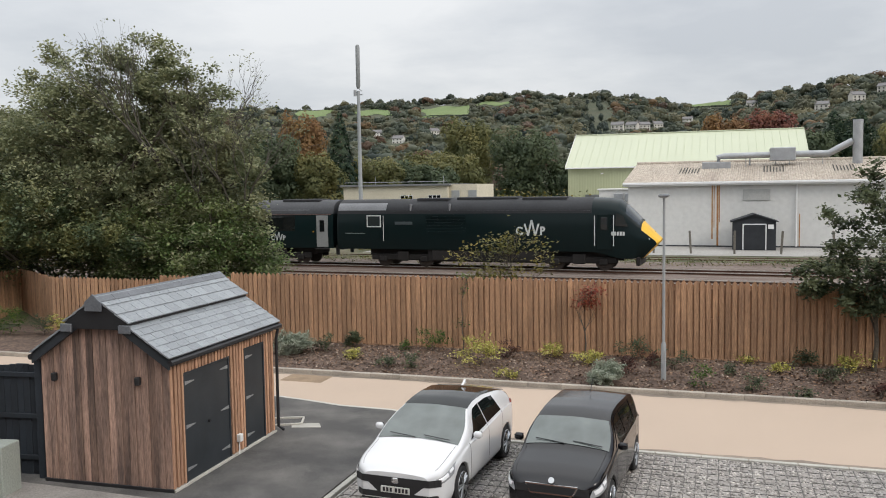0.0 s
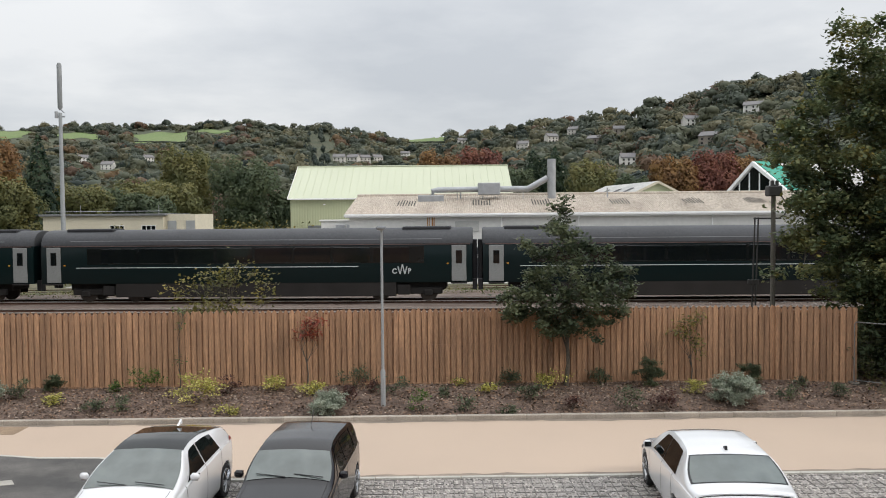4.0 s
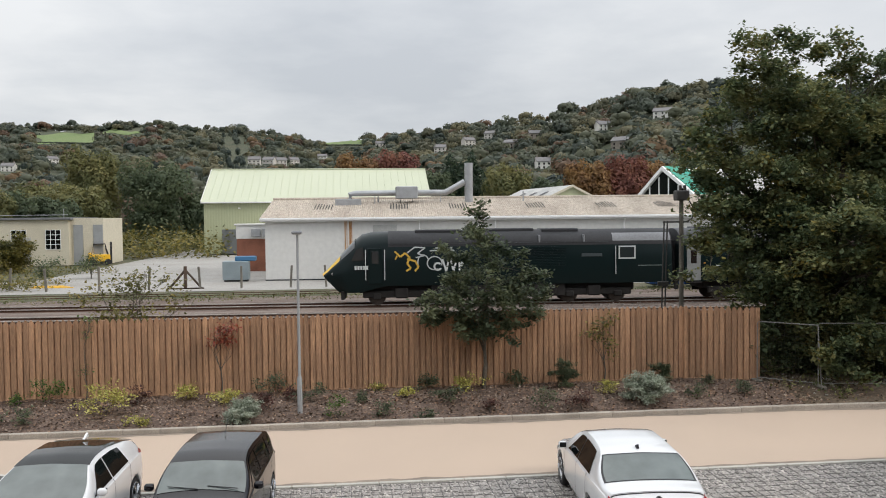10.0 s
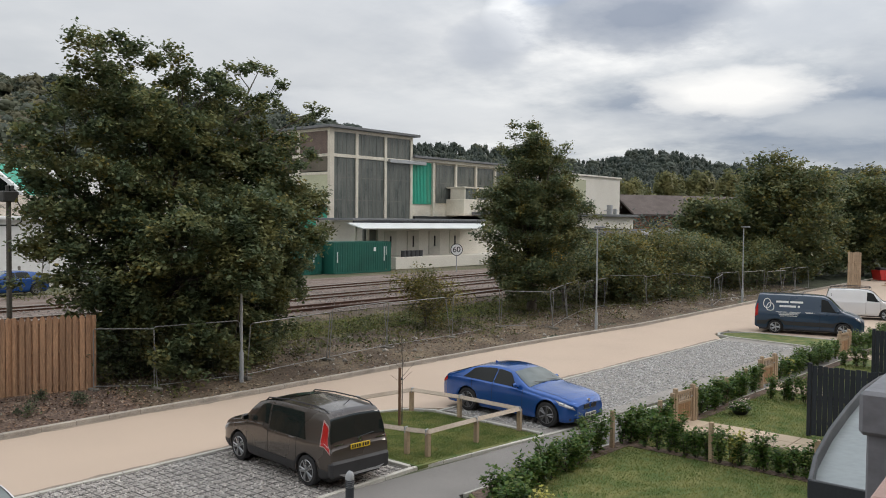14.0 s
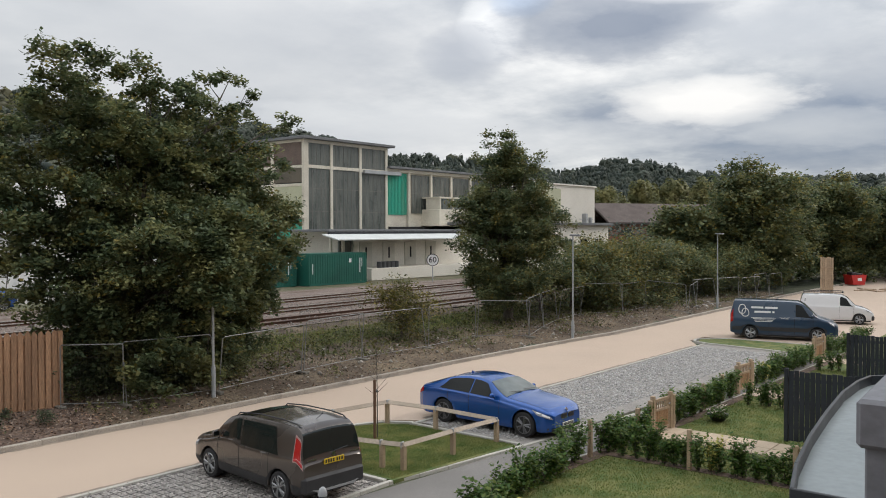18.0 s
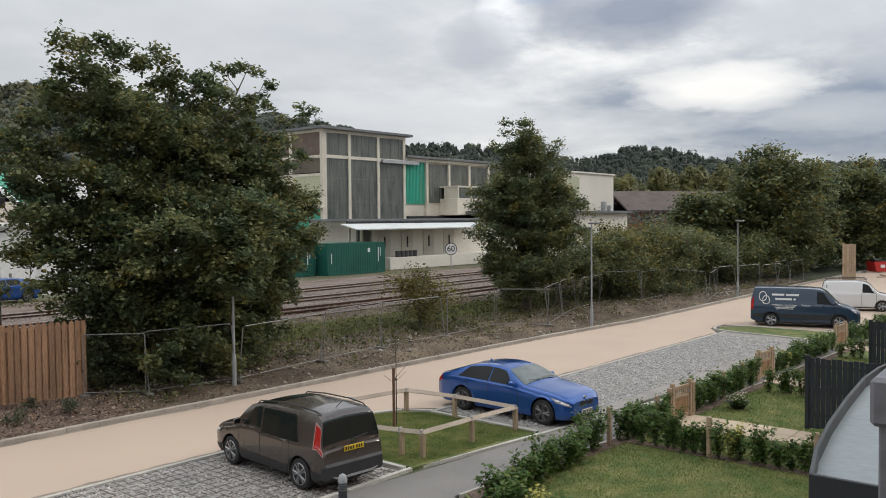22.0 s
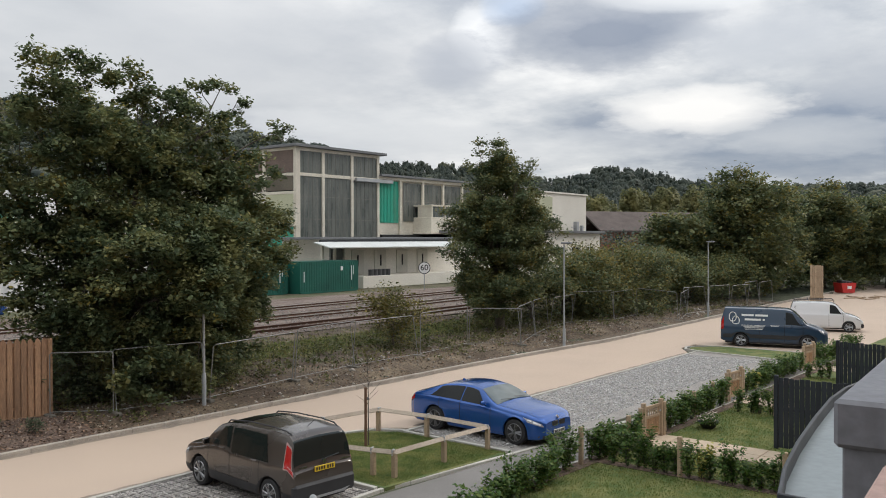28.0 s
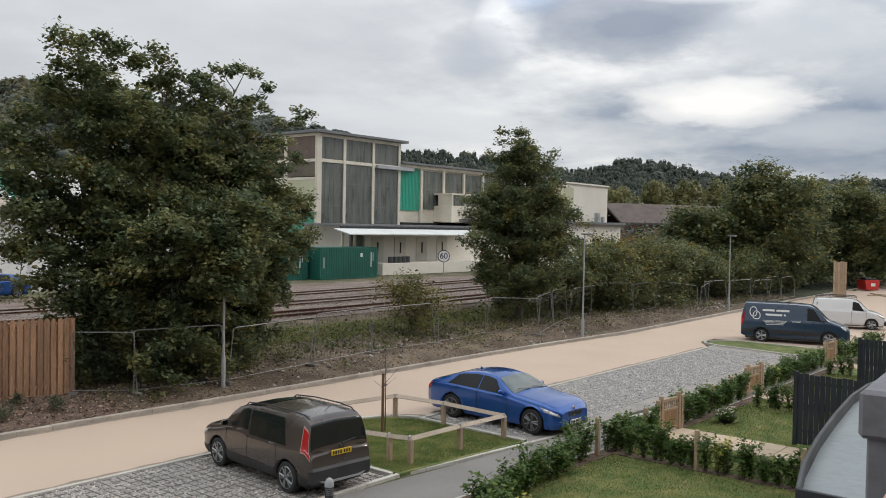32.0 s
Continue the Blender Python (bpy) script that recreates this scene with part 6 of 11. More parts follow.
for k, ((ax, ay), (bx_, by)) in enumerate(zip(HERAS, HERAS[1:])):
    lean = 0.30 * math.sin(k * 1.9)
    za_, zb_ = gz(ax, ay) + 0.10, gz(bx_, by) + 0.10
    c = thing("mesh_fence_panel", "galvanised steel mesh site fence panel on the bank", "fence panel", Matrix.Translation((ax, ay, za_)), "temporary mesh fence panels")
    dx, dy, dz_ = bx_ - ax, by - ay, zb_ - za_
    Hh = 1.85 + 0.06 * math.sin(k * 2.7)
    nx_, ny_ = -dy / math.hypot(dx, dy) * lean, dx / math.hypot(dx, dy) * lean

    def at(u, w):
        return (dx * u + nx_ * w, dy * u + ny_ * w, dz_ * u + Hh * w)

    part("frame", Geo().tube([at(0.02, 0), at(0.02, 0.97), at(0.045, 1), at(0.955, 1), at(0.98, 0.97), at(0.98, 0)], 0.018, 6).tube([at(0.02, 0.04), at(0.98, 0.04)], 0.014, 6), M_meshframe, c)
    g = Geo()
    for i in range(1, 22):
        g.tube([at(0.02 + 0.96 * i / 22, 0.04), at(0.02 + 0.96 * i / 22, 1)], 0.0022, 3, False)
    for j in range(1, 9):
        g.tube([at(0.02, 0.04 + 0.96 * j / 9), at(0.98, 0.04 + 0.96 * j / 9)], 0.0022, 3, False)
    tagged(part("wire_mesh", g, M_wire, c), kind="stuff")
    part("foot_block", Geo().box(-0.10, 0.10, -0.28, 0.28, -0.1, 0.03, 0.03), M_cpost, c)

# ---- vehicles ----
M_tyre = mat("tyre_rubber", (0.02, 0.02, 0.021), 0.8, 0.2, 4, 40, 0.1)
M_rim = mat("alloy_rim", (0.38, 0.39, 0.40), 0.3, 0.1, 3, 40, 0.0, metal=0.85)
M_rimdark = mat("dark_alloy_rim", (0.17, 0.17, 0.175), 0.3, 0.1, 3, 40, 0.0, metal=0.7)
M_carplastic = mat("grey_bumper_plastic", (0.03, 0.03, 0.032), 0.6, 0.15, 3, 50, 0.08)
M_headlamp = mat("headlamp_glass", (0.30, 0.31, 0.32), 0.12, 0.1, 8, 40, 0.0, spec=0.8)
M_reflector = mat("lamp_reflector", (0.80, 0.81, 0.82), 0.2, 0.1, 8, 40, 0.0, spec=0.8)
M_sideglass = glass_mat("tinted_side_glass", (0.016, 0.021, 0.019), 0.03, 0.6)
# pale cloudy base colour stands in for sky reflected in the screens
M_screen = mat("sky_pale_screen_glass", (0.085, 0.104, 0.099), 0.04, 0.22, 0.8, 3, 0.0, tint=(0.17, 0.20, 0.19), spec=0.95)
M_tail = mat("tail_lamp_red", (0.42, 0.012, 0.010), 0.15, 0.15, 6, 40, 0.0, spec=0.7)
M_tailclear = mat("tail_lamp_clear", (0.45, 0.30, 0.28), 0.15, 0.1, 6, 40, 0.0)
M_chrome = mat("chrome_trim", (0.62, 0.62, 0.62), 0.15, 0.05, 3, 40, 0.0, metal=1.0)
M_plate_w = mat("white_plate", (0.62, 0.62, 0.58), 0.4, 0.05, 3, 30, 0)
M_plate_y = mat("yellow_plate", (0.70, 0.47, 0.02), 0.4, 0.05, 3, 30, 0)
M_gap = mat("panel_gap", (0.006, 0.006, 0.006), 0.8, 0.1, 3, 30, 0)


def paint(name, col, rough=0.22, metal=0.0):
    return mat(name, col, rough, 0.05, 0.8, 400, 0.0, metal=metal, coat=0.85, spec=0.4, tint=tuple(c * 0.92 for c in col))


def lerp(table, s):
    if s <= table[0][0]:
        return table[0][1]
    for (a, va), (b, vb) in zip(table, table[1:]):
        if s <= b:
            k = (s - a) / (b - a)
            return va + (vb - va) * k
    return table[-1][1]


def smooth_lerp(table, s, w=0.035):
    return (lerp(table, s - w) + lerp(table, s - w / 2) + lerp(table, s) + lerp(table, s + w / 2) + lerp(table, s + w)) / 5


class Body:
    """A car's skin. s runs from nose (0) to tail (1); v runs from sill (0) to the roof's middle (8)."""

    def __init__(self, L, W, top, belt, plan, tumble, r, axles, sill=0.22, sharp=0.02):
        self.L, self.W, self.top, self.belt, self.plan, self.tumble, self.r, self.axles, self.sill, self.sharp = L, W, top, belt, plan, tumble, r, axles, sill, sharp

    def low(self, s):
        y = s * self.L
        z = self.sill + 0.05 * (max(0, 0.08 - s) / 0.08) ** 2 + 0.14 * (max(0, s - 0.93) / 0.07) ** 2
        for a in self.axles:
            d = abs(y - a)
            R = self.r + 0.055
            if d < R:
                z = max(z, self.r * 0.98 + math.sqrt(R * R - d * d))
        return z

    def ring(self, s):
        w = smooth_lerp(self.plan, s, 0.02) * self.W / 2
        zb, zt, zl = smooth_lerp(self.belt, s, self.sharp), smooth_lerp(self.top, s, self.sharp), self.low(s)
        zt = max(zt, zb + 0.02)
        h = zt - zb
        t = self.tumble * min(1.0, h / 0.45) * h
        rim_ = w * (0.05 + 0.05 * min(1, h / 0.3))
        pts = [(0.93 * w, zl), (0.985 * w, max(zl + 0.012, 0.34)), (1.0 * w, max(zl + 0.03, 0.34 + (zb - 0.34) * 0.55)), (0.985 * w, max(zl + 0.05, zb - 0.03)), (0.955 * w, zb + 0.02 * min(1, h / 0.2)),
               (0.955 * w - t, zb + 0.86 * h), (0.955 * w - t - rim_, zb + 0.965 * h), ((0.955 * w - t) * 0.5, zb + h), (0.0, zb + h * 1.0 + 0.012)]
        # a bonnet or boot lid is domed, a cabin stands upright
        k = min(1.0, h / 0.40)
        k = k * k * (3 - 2 * k)
        dome = [(0.93 * w, zb + 0.42 * h), (0.80 * w, zb + 0.74 * h), (0.45 * w, zb + 0.95 * h), (0.0, zb + h)]
        for i, (dx, dz) in enumerate(dome):
            pts[5 + i] = (dx + (pts[5 + i][0] - dx) * k, dz + (pts[5 + i][1] - dz) * k)
        return pts

    def at(self, s, v, off=0.0, side=1):
        r = self.ring(s)
        i = min(7, int(v))
        k = v - i
        q = [r[max(0, i - 1)], r[i], r[i + 1], r[i + 2] if i < 7 else (-r[7][0], r[7][1])]
        x, z = (0.5 * (2 * q[1][a] + (q[2][a] - q[0][a]) * k + (2 * q[0][a] - 5 * q[1][a] + 4 * q[2][a] - q[3][a]) * k * k + (3 * q[1][a] - q[0][a] - 3 * q[2][a] + q[3][a]) * k ** 3) for a in (0, 1))
        x = max(0.0, x)
        y = self.L / 2 - s * self.L
        if off:
            e = 0.004
            p = Vector((x, y, z))
            a = Vector(self.at(min(1, s + e), v)) - Vector(self.at(max(0, s - e), v))
            b = Vector(self.at(s, min(8, v + 0.05))) - Vector(self.at(s, max(0, v - 0.05)))
            n_ = a.cross(b)
            if n_.length > 1e-9:
                n_.normalize()
                if n_.x * max(x, 0.001) + n_.z * 0.5 + n_.y * (0.5 - s) * 2 < 0:
                    n_ = -n_
                p = p + n_ * off
            x, y, z = p
        return (x * side, y, z)

    def skin(self):
        ss = [i / 56 for i in range(57)] + [0.004, 0.009, 0.027, 0.045, 0.955, 0.973, 0.991, 0.996]
        for a in self.axles:
            R = self.r + 0.055
            ss += [(a + R * math.cos(radians(15 * k))) / self.L for k in range(13)]
        ss = sorted({round(min(1, max(0, s)), 5) for s in ss})
        rows_ = []
        for s in ss:
            half = [self.at(s, v / 3) for v in range(25)]
            rows_.append(half + [(-x, y, z) for x, y, z in half[::-1][1:]])
        g = Geo().sheet(rows_)
        m_ = len(rows_[0])
        g.f = [f[::-1] for f in g.f]
        g.f.append(tuple(range(m_)))
        g.f.append(tuple((len(rows_) - 1) * m_ + i for i in range(m_))[::-1])
        return g

    def patch(self, s0, s1, v0, v1, off=0.006, side=1, ns=6, nv=4, s0b=None, s1b=None, both=False):
        """A panel on the skin; s0b and s1b: the ends at v1 where they differ."""
        s0b, s1b = s0 if s0b is None else s0b, s1 if s1b is None else s1b
        rows_ = []
        for i in range(ns + 1):
            row = []
            vs = [v0 + (v1 - v0) * j / nv for j in range(nv + 1)]
            for v in vs:
                k = (v - v0) / (v1 - v0)
                a, b = s0 + (s0b - s0) * k, s1 + (s1b - s1) * k
                row.append(self.at(a + (b - a) * i / ns, v, off, side))
            if both:
                row = row + [(-x, y, z) for x, y, z in row[::-1][1:]]
            rows_.append(row)
        g = Geo().sheet(rows_)
        if side > 0 or both:
            g.f = [f[::-1] for f in g.f]
        return g


def front_band(B, z0, z1, smax, off=0.012):
    """A strip round the nose between two heights."""
    half = [(smooth_lerp(B.plan, smax * k / 8, 0.02) * B.W / 2 * 0.99 + off, B.L / 2 - smax * k / 8 * B.L + off) for k in range(9)]
    line = [(-x, y) for x, y in half[::-1]] + half
    g = Geo().sheet([[(x, y, z0), (x, y, z1)] for x, y in line])
    g.f = [f[::-1] for f in g.f]
    return g


def wheel(parent, x, y, r, side, rim=None, spokes=5, width=0.2):
    w = part("wheel", Geo().tube([(0, 0, 0), (side * width * 0.12, 0, 0), (side * width * 0.88, 0, 0), (side * width, 0, 0)], [r * 0.93, r, r, r * 0.93], 28), M_tyre, parent, smooth=35)
    w.matrix_basis = Matrix.Translation((x, y, r))
    o = side * width
    g = Geo().tube([(o * 0.9, 0, 0), (o * 0.93, 0, 0)], r * 0.66, 24)
    part("hub_well", g, M_black, w)
    g = Geo().tube([(o * 0.8, 0, 0), (o * 1.04, 0, 0)], r * 0.17, 12)
    for k in range(spokes):
        for d in (-0.10, 0.10):
            a = math.tau * k / spokes + d
            b = math.tau * k / spokes + d * 1.8
            c0, s0 = math.cos(a), math.sin(a)
            p0, p1 = Vector((o * 1.02, c0 * r * 0.1, s0 * r * 0.1)), Vector((o * 0.99, math.cos(b) * r * 0.68, math.sin(b) * r * 0.68))
            g.tube([p0, p1], [r * 0.075, r * 0.085], 4)
    ring_ = [(o * 0.98, math.cos(math.tau * k / 24) * r * 0.69, math.sin(math.tau * k / 24) * r * 0.69) for k in range(25)]
    g.tube(ring_, r * 0.04, 5, False)
    part("rim", g, rim or M_rim, w)


def plate(parent, x, y, z, face, colour, tilt=0):
    """A registration plate with plain bars; face +1 looks along +y."""
    p = part("number_plate", Geo().box(-0.26, 0.26, -0.008, 0.008, -0.055, 0.055, 0.004), colour, parent, m=Matrix.Translation((x, y, z)) @ Matrix.Rotation(radians(tilt), 4, "X"))
    g = Geo()
    for k in range(7):
        xx = -0.21 + k * 0.063 + (0.03 if k > 3 else 0)
        g.box(xx - 0.02, xx + 0.02, face * 0.006 - 0.004, face * 0.006 + 0.006, -0.035, 0.035)
    part("plate_bars", g, M_black, p)


def car(name, label, category, m, body, colour, wins, screen, rear, lights, rim=None, spokes=5, roof=None, rails=False, dark_sill=False, plate_z=(0.45, 0.85), plates=(M_plate_w, M_plate_y), grille=None, tail=(0.93, 0.995, 2.2, 4.2), mirror=0.30, doors=(), glass=None, tailgate=None, extra=None, handles=(), wip=True):
    c = thing(name, label, category, m)
    B = body
    part("body", B.skin(), colour, c, smooth=32)
    L, W = B.L, B.W
    part("underbody", Geo().box(-W * 0.40, W * 0.40, -L * 0.46, L * 0.46, 0.17, 0.62), M_black, c)
    glass = glass or M_glass
    for side in (1, -1):
        for s0, s1, s0b, s1b, *band in wins:
            lo, hi = band or (4.08, 4.93)
            part("side_window", B.patch(s0, s1, lo, hi, 0.009, side, 14, 6, s0b, s1b), glass, c, smooth=60)
        part("bonnet_gap", B.patch(0.035, screen[0] - 0.01, 5.93, 5.97, 0.003, side, 12, 1), M_gap, c)
        for s in doors:
            part("door_gap", B.patch(s - 0.0016, s + 0.0016, 0.9, 4.0, 0.003, side, 1, 8), M_gap, c)
        for s in handles:
            part("door_handle", B.patch(s, s + 0.045, 3.05, 3.22, 0.022, side, 2, 1), colour, c)
        sx = mirror
        px_, py_, pz_ = B.at(sx, 4.1)
        mr = part("mirror", Geo().box(0.02, 0.18, -0.05, 0.05, 0, 0.125, 0.035), colour, c, m=Matrix.Translation((side * (px_ + (0.02 if side > 0 else 0.22)) if side > 0 else -(px_ + 0.22), py_, pz_ + 0.02)), smooth=50)
        part("mirror_glass", Geo().box(0.035, 0.165, -0.056, -0.05, 0.015, 0.11), M_glass, mr)
        hs0, hs1, hv0, hv1 = lights
        hl = part("headlight", B.patch(hs0, hs1 * 0.72, hv0, hv1, 0.012, side, 10, 8, hs0 + 0.012, hs1), M_headlamp, c, smooth=60)
        part("reflector", B.patch(hs0 + (hs1 - hs0) * 0.12, hs0 + (hs1 - hs0) * 0.42, hv0 + (hv1 - hv0) * 0.2, hv0 + (hv1 - hv0) * 0.85, 0.018, side, 5, 5), M_reflector, hl, smooth=60)
        part("reflector", B.patch(hs0 + (hs1 - hs0) * 0.50, hs0 + (hs1 - hs0) * 0.72, hv0 + (hv1 - hv0) * 0.35, hv0 + (hv1 - hv0) * 0.9, 0.018, side, 5, 5), M_reflector, hl, smooth=60)
        ts0, ts1, tv0, tv1 = tail or (0, 0, 0, 0)
        if tail:
            part("tail_light", B.patch(ts0, ts1, tv0, tv1, 0.012, side, 8, 10), M_tail, c, smooth=60)
        if dark_sill:
            part("sill_trim", B.patch(0.02, 0.985, 0.0, 1.35, 0.008, side, 60, 3), M_carplastic, c, smooth=60)
        for a in B.axles:
            wheel(c, side * (W / 2 - 0.215), L / 2 - a, B.r, side, rim, spokes)
        if rails:
            pts = [B.at(s, 6.0, o_, side) for s, o_ in ((0.40, 0.0), (0.43, 0.05), (0.6, 0.06), (0.80, 0.06), (0.90, 0.05), (0.93, 0.0))]
            part("roof_rail", Geo().tube(pts, 0.016, 6), M_black, c)
    part("windscreen", B.patch(screen[0], screen[1], 5.75, 8, 0.010, 1, 16, 12, screen[0] + 0.008, screen[1], both=True), M_screen, c, smooth=60)
    if rear:
        part("rear_window", B.patch(rear[0], rear[1], rear[2] if len(rear) > 2 else 5.6, 8, 0.010, 1, 14, 12, both=True), M_screen if rear[0] < 0.95 else glass, c, smooth=60)
    if roof:
        part("roof_panel", B.patch(roof[1], roof[2], 5.4, 8, 0.008, 1, 20, 10, both=True), roof[0], c, smooth=60)
    if wip:
        for xx in (-0.35, 0.30):
            a = Vector(B.at(screen[0] + 0.004, 7.5, 0.03))
            part("wiper", Geo().tube([(xx - 0.25, a.y - 0.02, a.z), (xx + 0.25, a.y - 0.07, a.z + 0.035)], 0.009, 4), M_black, c)
    fy = B.at(0.0, 2.0)[1]
    if grille:
        gx, g0, g1, gm = grille
        part("grille", front_band(B, g0, g1, gx), gm or M_black, c)
        part("lower_grille", front_band(B, B.sill + 0.07, B.sill + 0.17, 0.02), M_black, c)
    if plates[0]:
        plate(c, 0, fy + 0.024, plate_z[0], 1, plates[0])
    if plates[1]:
        plate(c, 0, -L / 2 - 0.012, plate_z[1], -1, plates[1])
    return c, B


def turned(x, y, heading, z=0.0):
    """heading: degrees from +y, to the left."""
    return Matrix.Translation((x, y, z)) @ Matrix.Rotation(radians(heading), 4, "Z")


PLAN = [(0, 0.58), (0.006, 0.73), (0.018, 0.845), (0.045, 0.93), (0.10, 0.975), (0.3, 1.0), (0.75, 1.0), (0.92, 0.965), (0.975, 0.90), (1, 0.80)]
P_white = paint("white_car_paint", (0.72, 0.73, 0.74))
P_black = mat("black_car_paint", (0.006, 0.006, 0.008), 0.22, 0.05, 0.8, 400, 0.0, coat=0.35, spec=0.3)
P_brown = paint("grey_brown_car_paint", (0.078, 0.064, 0.054), 0.28, 0.35)
P_blue = paint("blue_metallic_paint", (0.014, 0.088, 0.345), 0.2, 0.4)
P_navy = paint("navy_van_paint", (0.016, 0.042, 0.082), 0.3)
P_silver = paint("silver_grey_paint", (0.22, 0.23, 0.24), 0.3, 0.6)
P_blue2 = paint("mid_blue_paint", (0.012, 0.07, 0.26), 0.3, 0.3)

hatch_top = [(0, 0.70), (0.02, 0.78), (0.08, 0.875), (0.17, 0.955), (0.215, 0.99), (0.43, 1.40), (0.51, 1.455), (0.62, 1.46), (0.80, 1.38), (0.88, 1.30), (0.955, 1.02), (0.985, 0.95), (1, 0.80)]
hatch_belt = [(0, 0.60), (0.05, 0.68), (0.12, 0.76), (0.22, 0.85), (0.32, 0.92), (0.5, 0.95), (0.8, 1.02), (0.95, 0.98), (1, 0.78)]
c1, b1 = car("hatchback_car", "white five-door hatchback with a black glass roof in a bay", "car", turned(-4.58, 14.78, 180 - 3), Body(4.3, 1.77, hatch_top, hatch_belt, PLAN, 0.42, 0.325, (0.86, 3.47)), P_white,
             [(0.325, 0.535, 0.46, 0.53), (0.545, 0.74, 0.54, 0.70)], (0.222, 0.43), (0.885, 0.955), (0.010, 0.15, 2.55, 4.15), roof=(M_glass, 0.43, 0.84), grille=(0.03, 0.53, 0.65, None), mirror=0.335, doors=(0.30, 0.54, 0.74), handles=(0.47, 0.67), tail=(0.90, 0.985, 3.6, 4.6), plate_z=(0.44, 0.9))
part("spoiler", b1.patch(0.85, 0.885, 5.6, 8, 0.03, 1, 2, 5, both=True), P_white, c1)
for s_ in (-1, 1):
    part("front_intake", Geo().box(s_ * 0.60 - 0.13, s_ * 0.60 + 0.13, 2.00, 2.085, 0.27, 0.40, 0.03), M_black, c1)
part("grille_centre", Geo().prism([(-0.30, 0.36), (0.30, 0.36), (0.52, 0.54), (0.46, 0.60), (-0.46, 0.60), (-0.52, 0.54)], 2.08, 2.152, "y"), M_black, c1)
part("badge", Geo().box(-0.06, 0.06, 2.15, 2.175, 0.55, 0.65, 0.02), M_chrome, c1)
for k in range(3):
    part("grille_bar", Geo().box(-0.40, 0.40, 2.148, 2.158, 0.55 + 0.03 * k, 0.56 + 0.03 * k), M_carplastic, c1)
part("tail_fin_light", b1.patch(0.93, 0.975, 4.5, 5.2, 0.02, 1, 2, 2), M_tail, c1)
part("tail_fin_light", b1.patch(0.93, 0.975, 4.5, 5.2, 0.02, -1, 2, 2), M_tail, c1)
part("roof_fin", Geo().prism([(-0.1, 0), (0.1, 0), (-0.08, 0.08)], -0.02, 0.02, "x"), P_white, c1, m=Matrix.Translation((0, -1.25, 1.44)))

fab_top = [(0, 0.70), (0.025, 0.82), (0.09, 0.915), (0.21, 0.985), (0.245, 1.01), (0.385, 1.40), (0.46, 1.485), (0.6, 1.50), (0.82, 1.45), (0.91, 1.38), (0.965, 1.02), (0.985, 0.95), (1, 0.82)]
fab_belt = [(0, 0.60), (0.05, 0.70), (0.12, 0.77), (0.25, 0.88), (0.34, 0.96), (0.5, 0.98), (0.9, 1.0), (1, 0.8)]
c2, b2 = car("supermini_car", "black five-door supermini with a chrome-edged grille in a bay", "car", turned(-1.98, 14.78, 180 - 4), Body(4.0, 1.65, fab_top, fab_belt, PLAN, 0.30, 0.31, (0.80, 3.25)), P_black,
             [(0.32, 0.535, 0.42, 0.53), (0.545, 0.76, 0.54, 0.74), (0.78, 0.88, 0.77, 0.86)], (0.255, 0.385), (0.905, 0.965), (0.008, 0.13, 2.5, 4.3), grille=(0.006, 0.58, 0.70, None), mirror=0.315, doors=(0.30, 0.54, 0.77), handles=(0.47, 0.70), plate_z=(0.42, 0.8), tail=(0.93, 0.99, 3.0, 4.4))
part("grille_surround", Geo().tube([(-0.42, 2.0, 0.71), (0.42, 2.0, 0.71), (0.34, 2.012, 0.57), (-0.34, 2.012, 0.57), (-0.42, 2.0, 0.71)], 0.018, 6), M_chrome, c2)
part("badge", Geo().tube([(0, 1.97, 0.77), (0, 2.0, 0.79)], 0.05, 12), M_chrome, c2)
part("tax_disc", Geo().box(0.48, 0.58, 0.62, 0.63, 1.16, 1.26), mat("orange_sticker", (0.6, 0.2, 0.05), 0.5, 0.1, 3, 30, 0), c2, m=Matrix.Translation((0.0, 0.03, -0.02)))
part("aerial", Geo().tube([(0, -0.9, 1.50), (0, -1.15, 1.72)], 0.007, 5), M_black, c2)

sal_top = [(0, 0.60), (0.03, 0.74), (0.10, 0.86), (0.22, 0.95), (0.27, 0.985), (0.40, 1.37), (0.47, 1.44), (0.60, 1.455), (0.70, 1.43), (0.76, 1.38), (0.895, 1.10), (0.925, 1.075), (0.968, 1.065), (0.985, 1.0), (1, 0.85)]
sal_belt = [(0, 0.50), (0.05, 0.62), (0.12, 0.72), (0.25, 0.84), (0.35, 0.92), (0.5, 0.94), (0.8, 0.98), (0.9, 0.97), (0.96, 0.95), (1, 0.76)]
c3, b3 = car("saloon_car", "white saloon with tinted glass parked tail outwards", "car", turned(5.45, 14.97, -4), Body(4.67, 1.83, sal_top, sal_belt, PLAN, 0.44, 0.325, (0.88, 3.57)), P_white,
             [(0.345, 0.525, 0.44, 0.52), (0.53, 0.745, 0.525, 0.70)], (0.275, 0.405), (0.765, 0.893, 5.95), (0.01, 0.14, 2.6, 4.1), mirror=0.345, doors=(0.30, 0.53, 0.71), handles=(0.46, 0.64), tail=(0.965, 0.998, 2.9, 4.1), plate_z=(0.44, 0.70))
part("boot_gap", b3.patch(0.972, 0.975, 5.0, 8, 0.004, 1, 1, 6, both=True), M_gap, c3)
part("spoiler_lip", b3.patch(0.955, 0.97, 5.5, 8, 0.012, 1, 2, 6, both=True), P_white, c3)
part("badge", Geo().tube([(0, -2.30, 0.95), (0, -2.35, 0.95)], 0.05, 12), M_black, c3)
part("roof_fin", Geo().prism([(-0.1, 0), (0.08, 0), (-0.08, 0.07)], -0.02, 0.02, "x"), M_black, c3, m=Matrix.Translation((0, -0.98, 1.42)))
